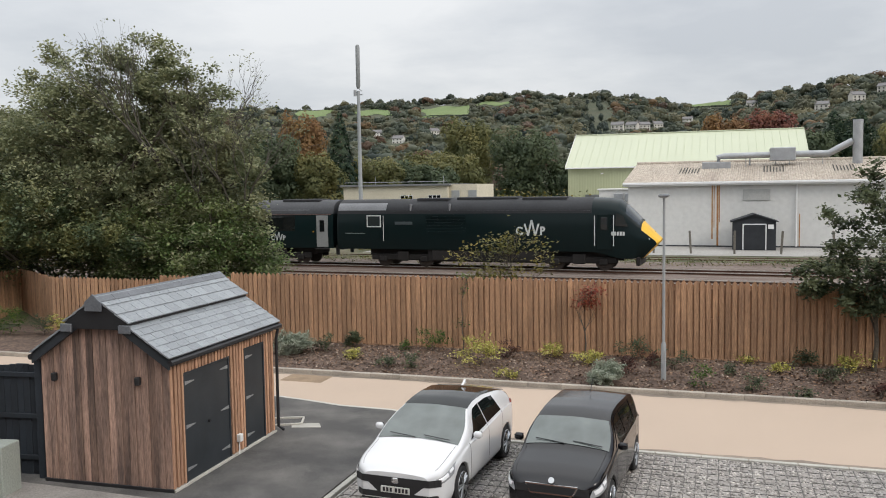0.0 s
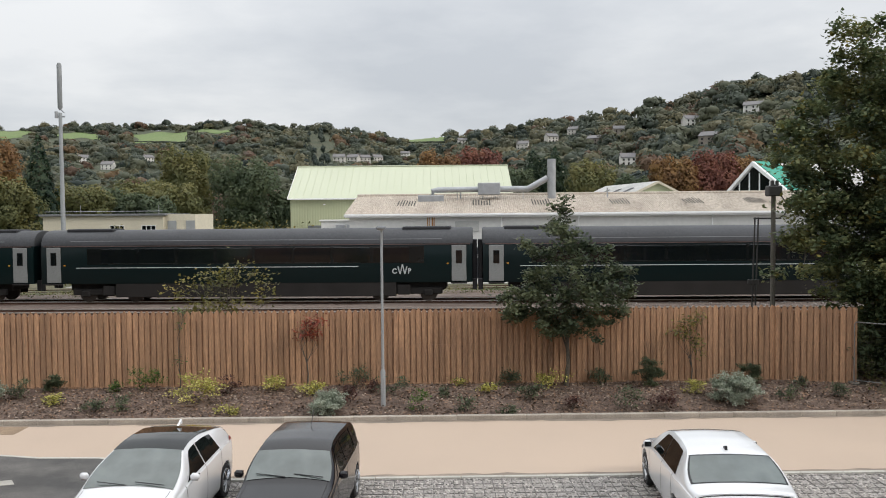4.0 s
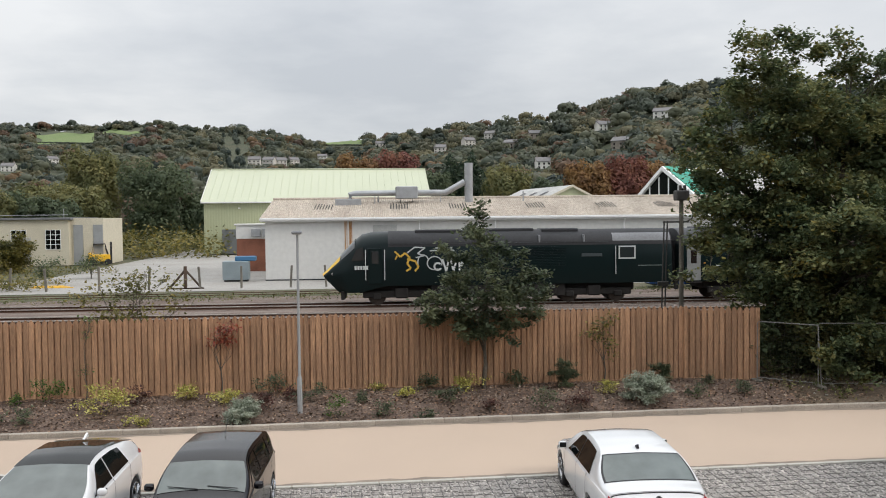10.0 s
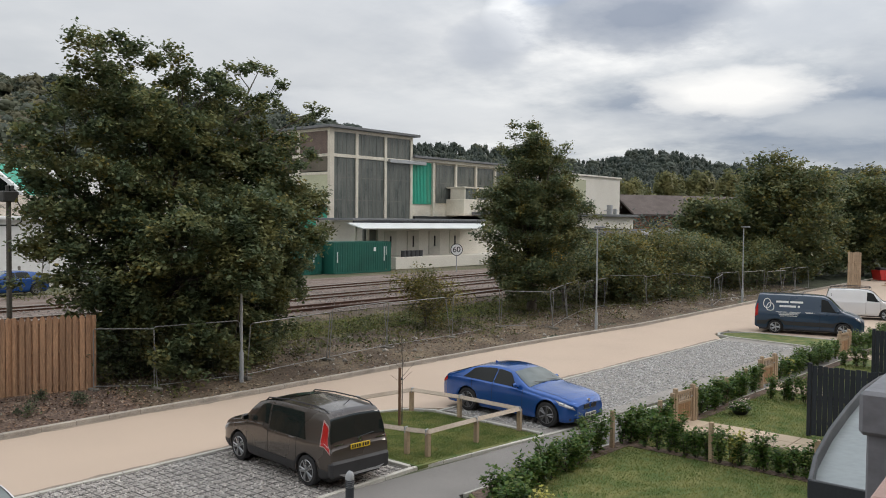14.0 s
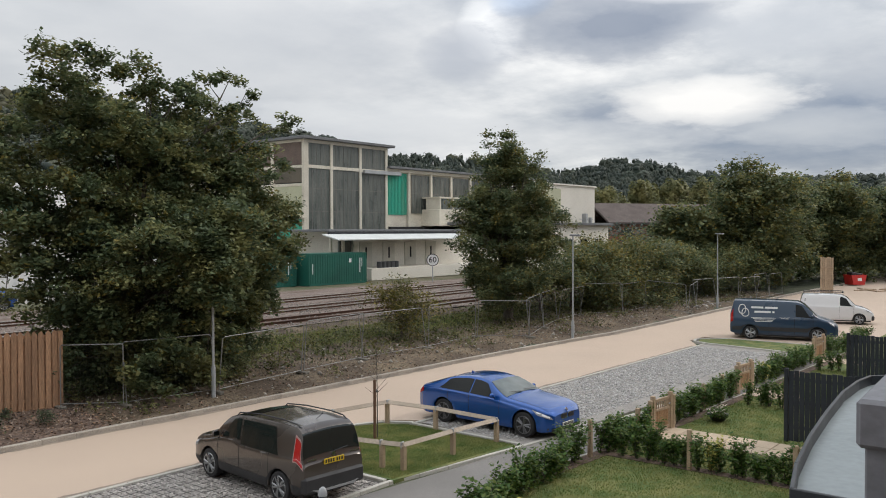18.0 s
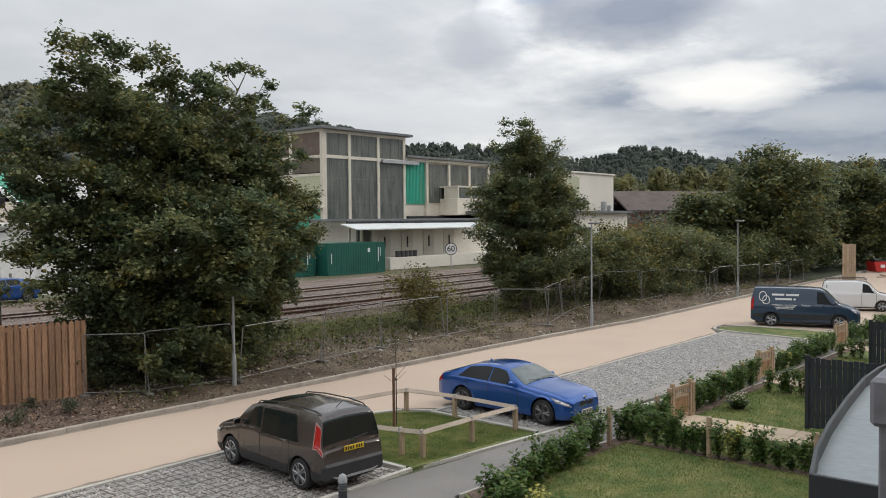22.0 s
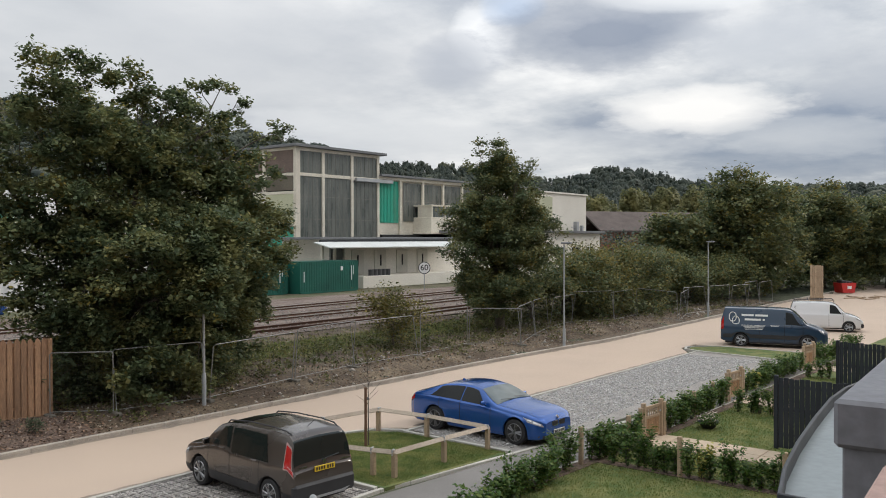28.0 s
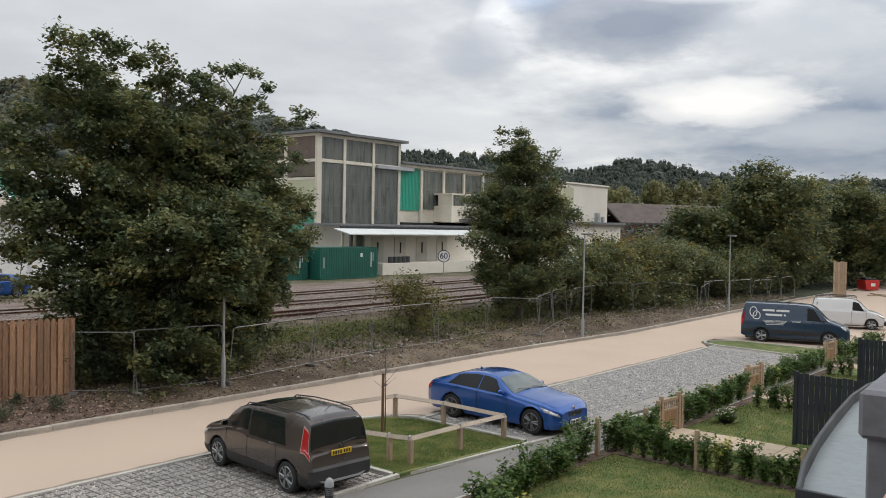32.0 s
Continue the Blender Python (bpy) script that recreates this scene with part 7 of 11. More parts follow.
part("tail_bar", b3.patch(0.966, 0.996, 3.1, 4.9, 0.014, 1, 3, 4), M_tail, c3)
part("tail_bar", b3.patch(0.966, 0.996, 3.1, 4.9, 0.014, -1, 3, 4), M_tail, c3)
part("rear_window_surround", b3.patch(0.757, 0.897, 5.72, 8, 0.005, 1, 8, 8, both=True), M_black, c3)

mpv_top = [(0, 0.66), (0.03, 0.80), (0.10, 0.93), (0.205, 1.02), (0.24, 1.05), (0.36, 1.44), (0.44, 1.545), (0.55, 1.59), (0.8, 1.60), (0.93, 1.57), (0.965, 1.45), (0.985, 1.0), (1, 0.85)]
mpv_belt = [(0, 0.55), (0.05, 0.68), (0.12, 0.79), (0.24, 0.90), (0.31, 0.97), (0.44, 1.0), (0.50, 0.94), (0.8, 0.95), (0.96, 0.98), (1, 0.8)]
MPV_PLAN = PLAN[:6] + [(0.8, 1.0), (0.95, 0.97), (0.985, 0.93), (1, 0.88)]
c4, b4 = car("compact_mpv", "grey-brown compact people carrier with roof rails parked in a bay", "car", turned(12.88, 14.78, -4.4), Body(4.205, 1.69, mpv_top, mpv_belt, MPV_PLAN, 0.20, 0.32, (0.86, 3.47), 0.24, 0.005), P_brown,
             [(0.325, 0.48, 0.41, 0.475, 4.12, 4.95), (0.495, 0.815, 0.49, 0.765, 3.95, 4.91)], (0.25, 0.37), (0.958, 0.985, 5.2), (0.01, 0.12, 2.6, 4.2), mirror=0.30, doors=(0.29, 0.487, 0.74), handles=(0.425, 0.68), dark_sill=True, rails=True, tail=None, plate_z=(0.44, 0.86), roof=(P_black, 0.40, 0.55), glass=M_sideglass)
for s_ in (1, -1):
    part("tail_lamp_border", b4.patch(0.932, 0.996, 2.78, 4.84, 0.013, s_, 10, 10, 0.924, 0.972), M_tailclear, c4, "pale clear border of the tail lamp", smooth=60)
    part("tail_light", b4.patch(0.938, 0.992, 2.9, 4.75, 0.016, s_, 10, 10, 0.930, 0.968), M_tail, c4, smooth=60)
    part("tail_lens", b4.patch(0.952, 0.980, 3.40, 3.80, 0.022, s_, 6, 6), M_tailclear, c4, "clear lens within the tall red tail lamp")
part("rear_bumper", Geo().box(-0.78, 0.78, -2.16, -1.98, 0.28, 0.62, 0.05), M_carplastic, c4)
part("bumper_insert", Geo().prism([(-0.60, 0.36), (-0.46, 0.29), (0.46, 0.29), (0.60, 0.36), (0.40, 0.335), (-0.40, 0.335)], -2.175, -2.15, "y"), M_steel, c4)
part("badge", Geo().tube([(0, -2.05, 0.98), (0, -2.10, 0.98)], 0.045, 12), M_chrome, c4)
for q in (bar(-0.66, 0.94, -0.44, 0.94, 0.03), bar(0.44, 0.94, 0.68, 0.94, 0.03)):
    part("marking_bar", strokes([q], -2.085), M_chrome, c4)
part("aerial", Geo().tube([(0.0, -1.55, 1.60), (0, -1.75, 1.75)], 0.007, 5), M_black, c4)
part("rear_wiper", Geo().tube([(0.0, -2.10, 1.03), (0.38, -2.09, 1.07)], 0.01, 4), M_black, c4)

cp_top = [(0, 0.62), (0.015, 0.72), (0.04, 0.80), (0.10, 0.88), (0.25, 0.965), (0.30, 0.99), (0.445, 1.31), (0.53, 1.385), (0.62, 1.39), (0.72, 1.34), (0.86, 1.15), (0.93, 1.04), (0.975, 1.0), (0.99, 0.92), (1, 0.8)]
cp_belt = [(0, 0.55), (0.04, 0.66), (0.12, 0.74), (0.3, 0.84), (0.39, 0.89), (0.6, 0.92), (0.8, 0.95), (0.9, 0.94), (0.96, 0.91), (1, 0.76)]
c5, b5 = car("coupe_car", "bright blue metallic four-door coupe beside the grass island", "car", turned(20.45, 14.05, 180 - 2), Body(4.64, 1.83, cp_top, cp_belt, PLAN, 0.55, 0.335, (0.80, 3.61), 0.19), P_blue,
             [(0.375, 0.57, 0.465, 0.565, 4.06, 4.95), (0.578, 0.82, 0.573, 0.745, 4.06, 4.95)], (0.305, 0.45), (0.745, 0.895), (0.006, 0.12, 2.75, 4.2), mirror=0.385, rim=M_rimdark, doors=(0.345, 0.575, 0.74), handles=(0.52, 0.70), plate_z=(0.36, 0.7), tail=(0.95, 0.995, 2.6, 3.8))
for s in (-1, 1):
    kg = part("kidney_grille", Geo().box(s * 0.17 - 0.145, s * 0.17 + 0.145, 2.24, 2.335, 0.50, 0.66, 0.04), M_chrome, c5)
    part("grille_slats", Geo().box(s * 0.17 - 0.12, s * 0.17 + 0.12, 2.33, 2.342, 0.515, 0.645, 0.005), M_black, kg)
    part("side_intake", Geo().box(s * 0.62 - 0.15, s * 0.62 + 0.15, 2.10, 2.215, 0.24, 0.38, 0.03), M_black, c5)
part("lower_grille", front_band(b5, 0.22, 0.31, 0.012), M_black, c5)
part("badge", Geo().tube([(0, 2.27, 0.715), (0, 2.30, 0.73)], 0.045, 12), M_chrome, c5)
part("roof_fin", Geo().prism([(-0.1, 0), (0.08, 0), (-0.08, 0.07)], -0.02, 0.02, "x"), P_blue, c5, m=Matrix.Translation((0, -0.85, 1.34)))

van_top = [(0, 0.72), (0.025, 0.92), (0.09, 1.06), (0.155, 1.16), (0.18, 1.20), (0.31, 1.82), (0.36, 1.93), (0.5, 1.965), (0.95, 1.965), (0.985, 1.93), (0.995, 1.2), (1, 1.0)]
van_belt = [(0, 0.65), (0.05, 0.90), (0.12, 1.03), (0.2, 1.12), (0.4, 1.14), (0.97, 1.14), (1, 0.95)]
VAN_PLAN = PLAN[:6] + [(0.9, 1.0), (0.97, 0.985), (1, 0.95)]
hd = math.degrees(math.atan2(-0.5, -0.87))
c6, b6 = car("panel_van", "navy blue panel van with white lettering bars on its side", "van", turned(44.9, 13.5, -165), Body(5.0, 1.95, van_top, van_belt, VAN_PLAN, 0.16, 0.335, (0.93, 4.03), 0.24), P_navy,
             [(0.235, 0.385, 0.325, 0.385)], (0.19, 0.315), None, (0.03, 0.10, 2.7, 3.9), doors=(0.225, 0.395, 0.63), handles=(0.36,), plate_z=(0.5, 1.0), tail=(0.97, 0.996, 2.4, 4.6), mirror=0.235)
for side in (1, -1):
    def vb(s0, s1, v, w):
        return part("lettering_bar", b6.patch(s0, s1, v - w / 2, v + w / 2, 0.006, side, 6, 1), M_white, c6, "white sign-writing shown as plain bars")
    for s0, s1, v, w in ((0.55, 0.67, 4.62, 0.12), (0.685, 0.80, 4.62, 0.12), (0.58, 0.60, 4.36, 0.11), (0.615, 0.77, 4.36, 0.12), (0.59, 0.77, 3.5, 0.10), (0.57, 0.68, 2.95, 0.10), (0.695, 0.80, 2.95, 0.10), (0.58, 0.78, 2.75, 0.08), (0.59, 0.77, 2.55, 0.08), (0.60, 0.76, 2.35, 0.08), (0.44, 0.53, 3.15, 0.11), (0.45, 0.52, 2.9, 0.08)):
        vb(s0, s1, v, w)
    ctr = [(0.885, 4.5), (0.855, 4.25)]
    for sc, vc in ctr:
        pts = [b6.at(sc + 0.034 * math.cos(math.tau * k / 16), min(4.9, max(3.3, vc + 0.30 * math.sin(math.tau * k / 16))), 0.008, side) for k in range(17)]
        part("ring_emblem", Geo().tube(pts, 0.022, 5, False), M_white, c6)
part("rubbing_strip", b6.patch(0.1, 0.98, 1.3, 1.7, 0.012, 1, 40, 1), M_carplastic, c6)
part("rubbing_strip", b6.patch(0.1, 0.98, 1.3, 1.7, 0.012, -1, 40, 1), M_carplastic, c6)
for k in range(3):
    part("roof_bar", Geo().tube([(-0.75, 1.0 - k * 1.3, 2.02), (0.75, 1.0 - k * 1.3, 2.02)], 0.02, 6), M_black, c6)

sv_top = [(0, 0.62), (0.03, 0.80), (0.12, 0.98), (0.20, 1.06), (0.235, 1.09), (0.36, 1.60), (0.42, 1.70), (0.55, 1.74), (0.94, 1.72), (0.98, 1.66), (0.99, 1.1), (1, 0.9)]
sv_belt = [(0, 0.58), (0.06, 0.80), (0.14, 0.92), (0.25, 1.02), (0.95, 1.05), (1, 0.85)]
c7, b7 = car("small_van", "small white panel van with a roof rack", "van", turned(54.2, 13.3, -163), Body(3.95, 1.72, sv_top, sv_belt, VAN_PLAN, 0.16, 0.31, (0.78, 3.29), 0.24), P_white,
             [(0.28, 0.455, 0.37, 0.45)], (0.245, 0.365), None, (0.03, 0.13, 2.7, 3.8), doors=(0.27, 0.465), handles=(0.42,), plate_z=(0.45, 0.9), tail=(0.97, 0.996, 2.4, 4.6), mirror=0.27)
part("front_bumper", Geo().box(-0.76, 0.76, 1.80, 2.0, 0.26, 0.52, 0.05), M_carplastic, c7)
g = Geo()
for k in range(4):
    g.tube([(-0.62, 0.4 - k * 0.7, 1.86), (0.62, 0.4 - k * 0.7, 1.86)], 0.02, 6)
for x in (-0.62, 0.62):
    g.tube([(x, 0.4, 1.72), (x, 0.4, 1.86), (x, -1.75, 1.86), (x, -1.75, 1.72)], 0.022, 6)
part("roof_rack", g, M_black, c7)

c8, b8 = car("hatchback_car", "silver-grey hatchback parked beside the white shed", "car", turned(13.35, 52.7, 90, 0.86), Body(4.2, 1.76, hatch_top, hatch_belt, PLAN, 0.40, 0.31, (0.85, 3.4)), P_silver,
             [(0.34, 0.535, 0.455, 0.53), (0.545, 0.74, 0.54, 0.70), (0.755, 0.82, 0.73, 0.79)], (0.222, 0.43), (0.885, 0.955), (0.01, 0.15, 2.55, 4.15), mirror=0.335, doors=(0.30, 0.54, 0.74), tail=(0.92, 0.985, 3.0, 4.2))
c9, b9 = car("hatchback_car", "blue hatchback parked beside the white shed", "car", turned(21.6, 52.1, 90, 0.86), Body(4.3, 1.78, hatch_top, hatch_belt, PLAN, 0.40, 0.32, (0.86, 3.47)), P_blue2,
             [(0.34, 0.535, 0.455, 0.53), (0.545, 0.74, 0.54, 0.70)], (0.222, 0.43), (0.885, 0.955), (0.01, 0.15, 2.55, 4.15), mirror=0.335, doors=(0.30, 0.54, 0.74), tail=(0.92, 0.985, 3.0, 4.2))

# ---- trees and shrubs ----
L_dark = leaf_mat("dark_maple_leaf", (0.066, 0.094, 0.052), (0.112, 0.146, 0.070), (0.235, 0.235, 0.098), 0.9, 0.3)
L_left = leaf_mat("willow_leaf", (0.135, 0.158, 0.09), (0.23, 0.25, 0.135), (0.345, 0.345, 0.195), 0.8, 0.4)
L_bright = leaf_mat("fresh_green_leaf", (0.075, 0.125, 0.042), (0.145, 0.205, 0.07), (0.24, 0.275, 0.115), 0.5, 0.4)
L_olive = leaf_mat("olive_autumn_leaf", (0.072, 0.077, 0.024), (0.144, 0.136, 0.04), (0.256, 0.208, 0.056))
L_red = leaf_mat("copper_red_leaf", (0.12, 0.030, 0.022), (0.23, 0.05, 0.034), (0.36, 0.10, 0.05))
L_young = leaf_mat("young_maple_leaf", (0.042, 0.060, 0.036), (0.075, 0.098, 0.054), (0.150, 0.170, 0.090), 1.0, 0.35)
L_yellow = leaf_mat("golden_shrub_leaf", (0.20, 0.20, 0.04), (0.42, 0.40, 0.09), (0.68, 0.62, 0.22))
L_grey = leaf_mat("silver_lavender_leaf", (0.17, 0.20, 0.14), (0.29, 0.33, 0.25), (0.46, 0.49, 0.40))
L_conifer = leaf_mat("conifer_needle", (0.018, 0.036, 0.022), (0.032, 0.059, 0.032), (0.063, 0.09, 0.045))
L_hedge = leaf_mat("laurel_hedge_leaf", (0.031, 0.073, 0.017), (0.07, 0.14, 0.028), (0.168, 0.21, 0.049))
# hillside leaves: distance haze is put into these paler, greyer colours
L_hill1 = leaf_mat("hazed_hillside_green", (0.070, 0.088, 0.070), (0.100, 0.118, 0.086), (0.146, 0.156, 0.102), 0.02, 0.6, 0.7, True)
L_hill2 = leaf_mat("hazed_hillside_olive", (0.112, 0.116, 0.080), (0.152, 0.150, 0.096), (0.20, 0.185, 0.108), 0.02, 0.6, 0.7, True)
# far trees behind the yards: muted leaf colours with some haze painted in
F_dark = leaf_mat("hazed_far_dark_green", (0.059, 0.084, 0.050), (0.092, 0.123, 0.067), (0.140, 0.165, 0.084), 0.25, 0.25, 1.1)
F_olive = leaf_mat("hazed_far_olive_green", (0.098, 0.112, 0.050), (0.154, 0.161, 0.064), (0.245, 0.221, 0.081), 0.25, 0.25, 1.1)
F_orange = leaf_mat("hazed_far_russet", (0.161, 0.098, 0.050), (0.245, 0.133, 0.059), (0.343, 0.210, 0.077), 0.25, 0.25, 1.1)
F_red = leaf_mat("hazed_far_copper_red", (0.133, 0.059, 0.048), (0.210, 0.081, 0.062), (0.308, 0.140, 0.084), 0.25, 0.25, 1.1)
# rust leaves greyed in the same way, haze mixed into the colour
L_hill3 = leaf_mat("hazed_hillside_rust", (0.125, 0.088, 0.064), (0.165, 0.106, 0.070), (0.215, 0.145, 0.080), 0.02, 0.6, 0.7, True)


def leaf_cloud(name, centres, per, spread, size, material, seed=1, droop=0.3, flat=0.75):
    """Leaves as small folded quads scattered round the given twig ends."""
    r = np.random.default_rng(seed)
    c = np.repeat(np.asarray(centres, float), per, axis=0)
    n_ = len(c)
    p = c + r.normal(0, 1, (n_, 3)) * np.array([spread, spread, spread * flat])
    az_, el = r.uniform(0, math.tau, n_), r.normal(-droop, 0.38, n_)
    d = np.stack([np.cos(az_) * np.cos(el), np.sin(az_) * np.cos(el), np.sin(el)], -1)
    up = np.stack([r.normal(0, 0.36, n_), r.normal(0, 0.36, n_), np.ones(n_)], -1)
    s = np.cross(d, up)
    s /= np.linalg.norm(s, axis=1, keepdims=True) + 1e-9
    k = size * r.uniform(0.6, 1.35, n_)[:, None]
    v = np.empty((n_, 4, 3))
    v[:, 0] = p - d * k * 0.5
    v[:, 1] = p + s * k * 0.36 - np.array([0, 0, 0.08]) * k
    v[:, 2] = p + d * k * 0.5
    v[:, 3] = p - s * k * 0.36 - np.array([0, 0, 0.08]) * k
    me = raw_mesh(name, v.reshape(-1, 3), np.arange(n_ * 4), 4)
    me.materials.append(material)
    return me


def twig_ends(lobes, density, seed, hollow=0.45, clump=7):
    """Points in and near the skin of ellipsoid lobes (x, y, z, rx, ry, rz), gathered in clumps, with gaps."""
    r = np.random.default_rng(seed)
    out = []
    for x, y, z, rx, ry, rz in lobes:
        n_ = max(3, int(density * (rx * ry + ry * rz + rx * rz) / clump))
        got = 0
        for _ in range(n_ * 3):
            a = r.normal(0, 1, 3)
            a /= np.linalg.norm(a)
            q = hollow + (1.04 - hollow) * r.uniform() ** 0.5
            b = noise.noise((a[0] * 2.2 + x, a[1] * 2.2 + y, a[2] * 2.2 + z))
            if b < -0.2 and q > 0.6:
                continue
            q *= 0.84 + 0.42 * b
            s_ = 0.11 * (rx * ry * rz) ** (1 / 3) + 0.02
            away = a * (1.0, 1.0, 0.45) * (2.6 * s_ if r.uniform() < 0.45 else 0.4 * s_)
            for _ in range(clump):
                d = r.normal(0, 1, 3) * (s_, s_, s_ * 0.42) + away * r.uniform(-0.3, 1.0)
                out.append((x + a[0] * rx * q + d[0], y + a[1] * ry * q + d[1], z + a[2] * rz * q + d[2]))
            got += 1
            if got >= n_:
                break
    return out


def billow(lobes, seed, n=10, share=0.42):
    """Breaks large lobes up into rounded tufts on their skin, with hollows between."""
    r = np.random.default_rng(seed)
    out = []
    for x, y, z, rx, ry, rz in lobes:
        if min(rx, ry, rz) < 1.15:
            out.append((x, y, z, rx, ry, rz))
            continue
        out.append((x, y, z, rx * 0.6, ry * 0.6, rz * 0.6))
        got = []
        for _ in range(400):
            a = r.normal(0, 1, 3)
            a /= np.linalg.norm(a)
            if all(np.dot(a, b) < 0.62 for b in got):
                got.append(a)
                k, s = r.uniform(0.60, 0.80), share * r.uniform(0.75, 1.15)
                out.append((x + a[0] * rx * k, y + a[1] * ry * k, z + a[2] * rz * k, rx * s, ry * s, rz * s))
            if len(got) >= n:
                break
    return out


def limbs(base, ends, trunk_r, fork, seed, count, sides=5):
    """A trunk and tapering limbs that reach for some of the twig ends."""
    r = random.Random(seed)
    bx, by, bz = base
    top = Vector((bx + fork[0], by + fork[1], bz + fork[2]))
    g = Geo().tube([(bx, by, bz - 0.2), Vector((bx, by, bz)).lerp(top, 0.5) + Vector((0.05, -0.04, 0)), top], [trunk_r * 1.2, trunk_r * 0.9, trunk_r * 0.7], 9)
    forks = []
    main = r.sample(ends, min(len(ends), max(4, count // 6)))
    for e in main:
        e = Vector(e)
        a = top.lerp(Vector((bx, by, bz)), r.uniform(0, 0.35))
        m1 = a.lerp(e, 0.45) + Vector((r.uniform(-.3, .3), r.uniform(-.3, .3), 0.25 * (e - a).length * 0.4))
        g.tube([a, m1, a.lerp(e, 0.8) + Vector((0, 0, 0.1)), e], [trunk_r * 0.42, trunk_r * 0.26, trunk_r * 0.14, 0.012], sides, False)
        forks.append((m1, e))
    for e in r.sample(ends, min(len(ends), count)):
        e = Vector(e)
        a, b = min(forks, key=lambda q: (q[0].lerp(q[1], 0.4) - e).length)
        s = a.lerp(b, r.uniform(0.05, 0.7))
        g.tube([s, s.lerp(e, 0.5) + Vector((r.uniform(-.15, .15), r.uniform(-.15, .15), 0.12)), e], [trunk_r * 0.12, trunk_r * 0.07, 0.008], 4, False)
    return g


def tree(name, label, x, y, lobes, density, per, spread, size, leaf, trunk_r=0.2, fork=(0, 0, 2.5), seed=1, nlimb=60, bark=None, category="tree", group="", hollow=0.45, z=None, mix=None, tufts=0):
    if tufts:
        lobes = billow(lobes, seed, tufts)
    z = gz(x, y) + 0.05 if z is None else z
    c = thing(name, label, category, Matrix.Translation((x, y, z)), group)
    ends = twig_ends(lobes, density, seed, hollow)
    part("trunk", limbs((0, 0, 0), ends, trunk_r, fork, seed, nlimb), bark or M_bark, c, smooth=60)
    if mix:
        frac, other = mix
        k = int(len(ends) * frac)
        r = random.Random(seed + 9)
        r.shuffle(ends)
        part("crown", leaf_cloud("crown", ends[:k], per, spread, size, other, seed + 5), other, c)
        ends = ends[k:]
    part("crown", leaf_cloud("crown", ends, per, spread, size, leaf, seed + 3), leaf, c)
    return c


# the spreading trees behind the fence at the store
tree("tree", "large spreading green tree behind the fence, thinning towards autumn", -25.5, 30.5,
     [(-1.5, 0, 5.6, 7.0, 3.6, 4.0), (-6.5, 0, 4.2, 4.5, 3.2, 3.8), (2.8, 0, 6.2, 3.9, 3.0, 3.2), (1.6, 0, 8.9, 3.2, 2.6, 2.2), (4.0, 0, 9.0, 2.0, 1.7, 2.0), (2.4, 0, 10.6, 1.7, 1.4, 1.0), (0.4, 0.2, 10.2, 1.2, 1.1, 1.2), (-2.0, 0.2, 10.6, 0.9, 0.9, 0.8), (-2.9, 0.2, 11.5, 0.6, 0.6, 0.8), (-3.9, 0.2, 10.0, 0.5, 0.5, 0.35), (-3.0, 0, 9.3, 1.2, 1.1, 1.0), (-1.6, 0, 8.4, 1.6, 1.4, 1.6), (-4.4, 0, 8.2, 1.3, 1.2, 1.0), (5.6, -0.4, 7.0, 2.2, 1.7, 2.4), (7.0, -0.4, 5.0, 2.0, 1.6, 2.6), (-9.5, 0, 2.6, 4, 3, 3.0)],
     20, 15, 0.20, 0.155, L_left, 0.38, (0.3, 0, 3.0), 11, 190, tufts=11)
tree("shrub_tree", "bushy bright green tree overhanging the fence", -19.4, 29.2, [(0, 0, 2.6, 3.0, 2.2, 2.2), (-2.4, 0, 2.4, 2.6, 2.0, 2.3), (1.2, 0, 1.7, 2.0, 1.8, 1.7), (-0.6, 0, 4.0, 2.0, 1.7, 1.2)], 60, 17, 0.17, 0.125, L_bright, 0.2, (0.1, 0, 1.4), 12, 70, mix=(0.35, L_left))
tree("shrub_tree", "dark shadowed thicket behind the fence", -27.5, 29.5, [(0, 0, 2.2, 4.5, 1.8, 2.3), (-5, 0, 2.4, 4.5, 1.8, 2.6), (4, 0, 2.0, 3.5, 1.6, 2.0), (1.2, -2.4, 3.9, 3.2, 1.7, 1.3), (-1.5, -2.8, 4.4, 2.4, 1.8, 1.6), (4.5, -2.2, 3.2, 2.2, 1.2, 0.9)], 34, 17, 0.24, 0.15, L_dark, 0.2, (0, 0, 1.2), 13, 50)


def bare_tree(label, x, y, H, spread, seed, lean=0.0):
    """A tree with few leaves: limbs that fork again and again into thin twigs."""
    r = random.Random(seed)
    c = thing("bare_tree", label, "tree", Matrix.Translation((x, y, gz(x, y))))
    g = Geo()
    tips = []

    def grow(p, d, length, rad, level):
        q = p + d * length
        mid = p.lerp(q, 0.5) + Vector((r.uniform(-1, 1), r.uniform(-1, 1), r.uniform(-0.3, 0.6))) * length * 0.08
        g.tube([p, mid, q], [rad, rad * 0.85, rad * 0.66], 6 if level < 2 else 4 if level < 4 else 3, False)
        if level >= 6:
            tips.append(tuple(q))
            return
        for _ in range(3 if level in (1, 2, 3) else 2):
            nd = (d + Vector((r.uniform(-1, 1), r.uniform(-1, 1), r.uniform(-0.35, 0.7))) * 0.62 * spread).normalized()
            grow(q, nd, length * r.uniform(0.66, 0.9), max(0.006, rad * 0.56), level + 1)

    grow(Vector((0, 0, 0)), Vector((lean, 0, 1)).normalized(), H * 0.26, H * 0.016, 0)
    part("trunk", g, M_twig, c)
    part("crown", leaf_cloud("crown", r.sample(tips, len(tips) // 3), 6, 0.16, 0.13, L_left, seed), L_left, c)
    return c


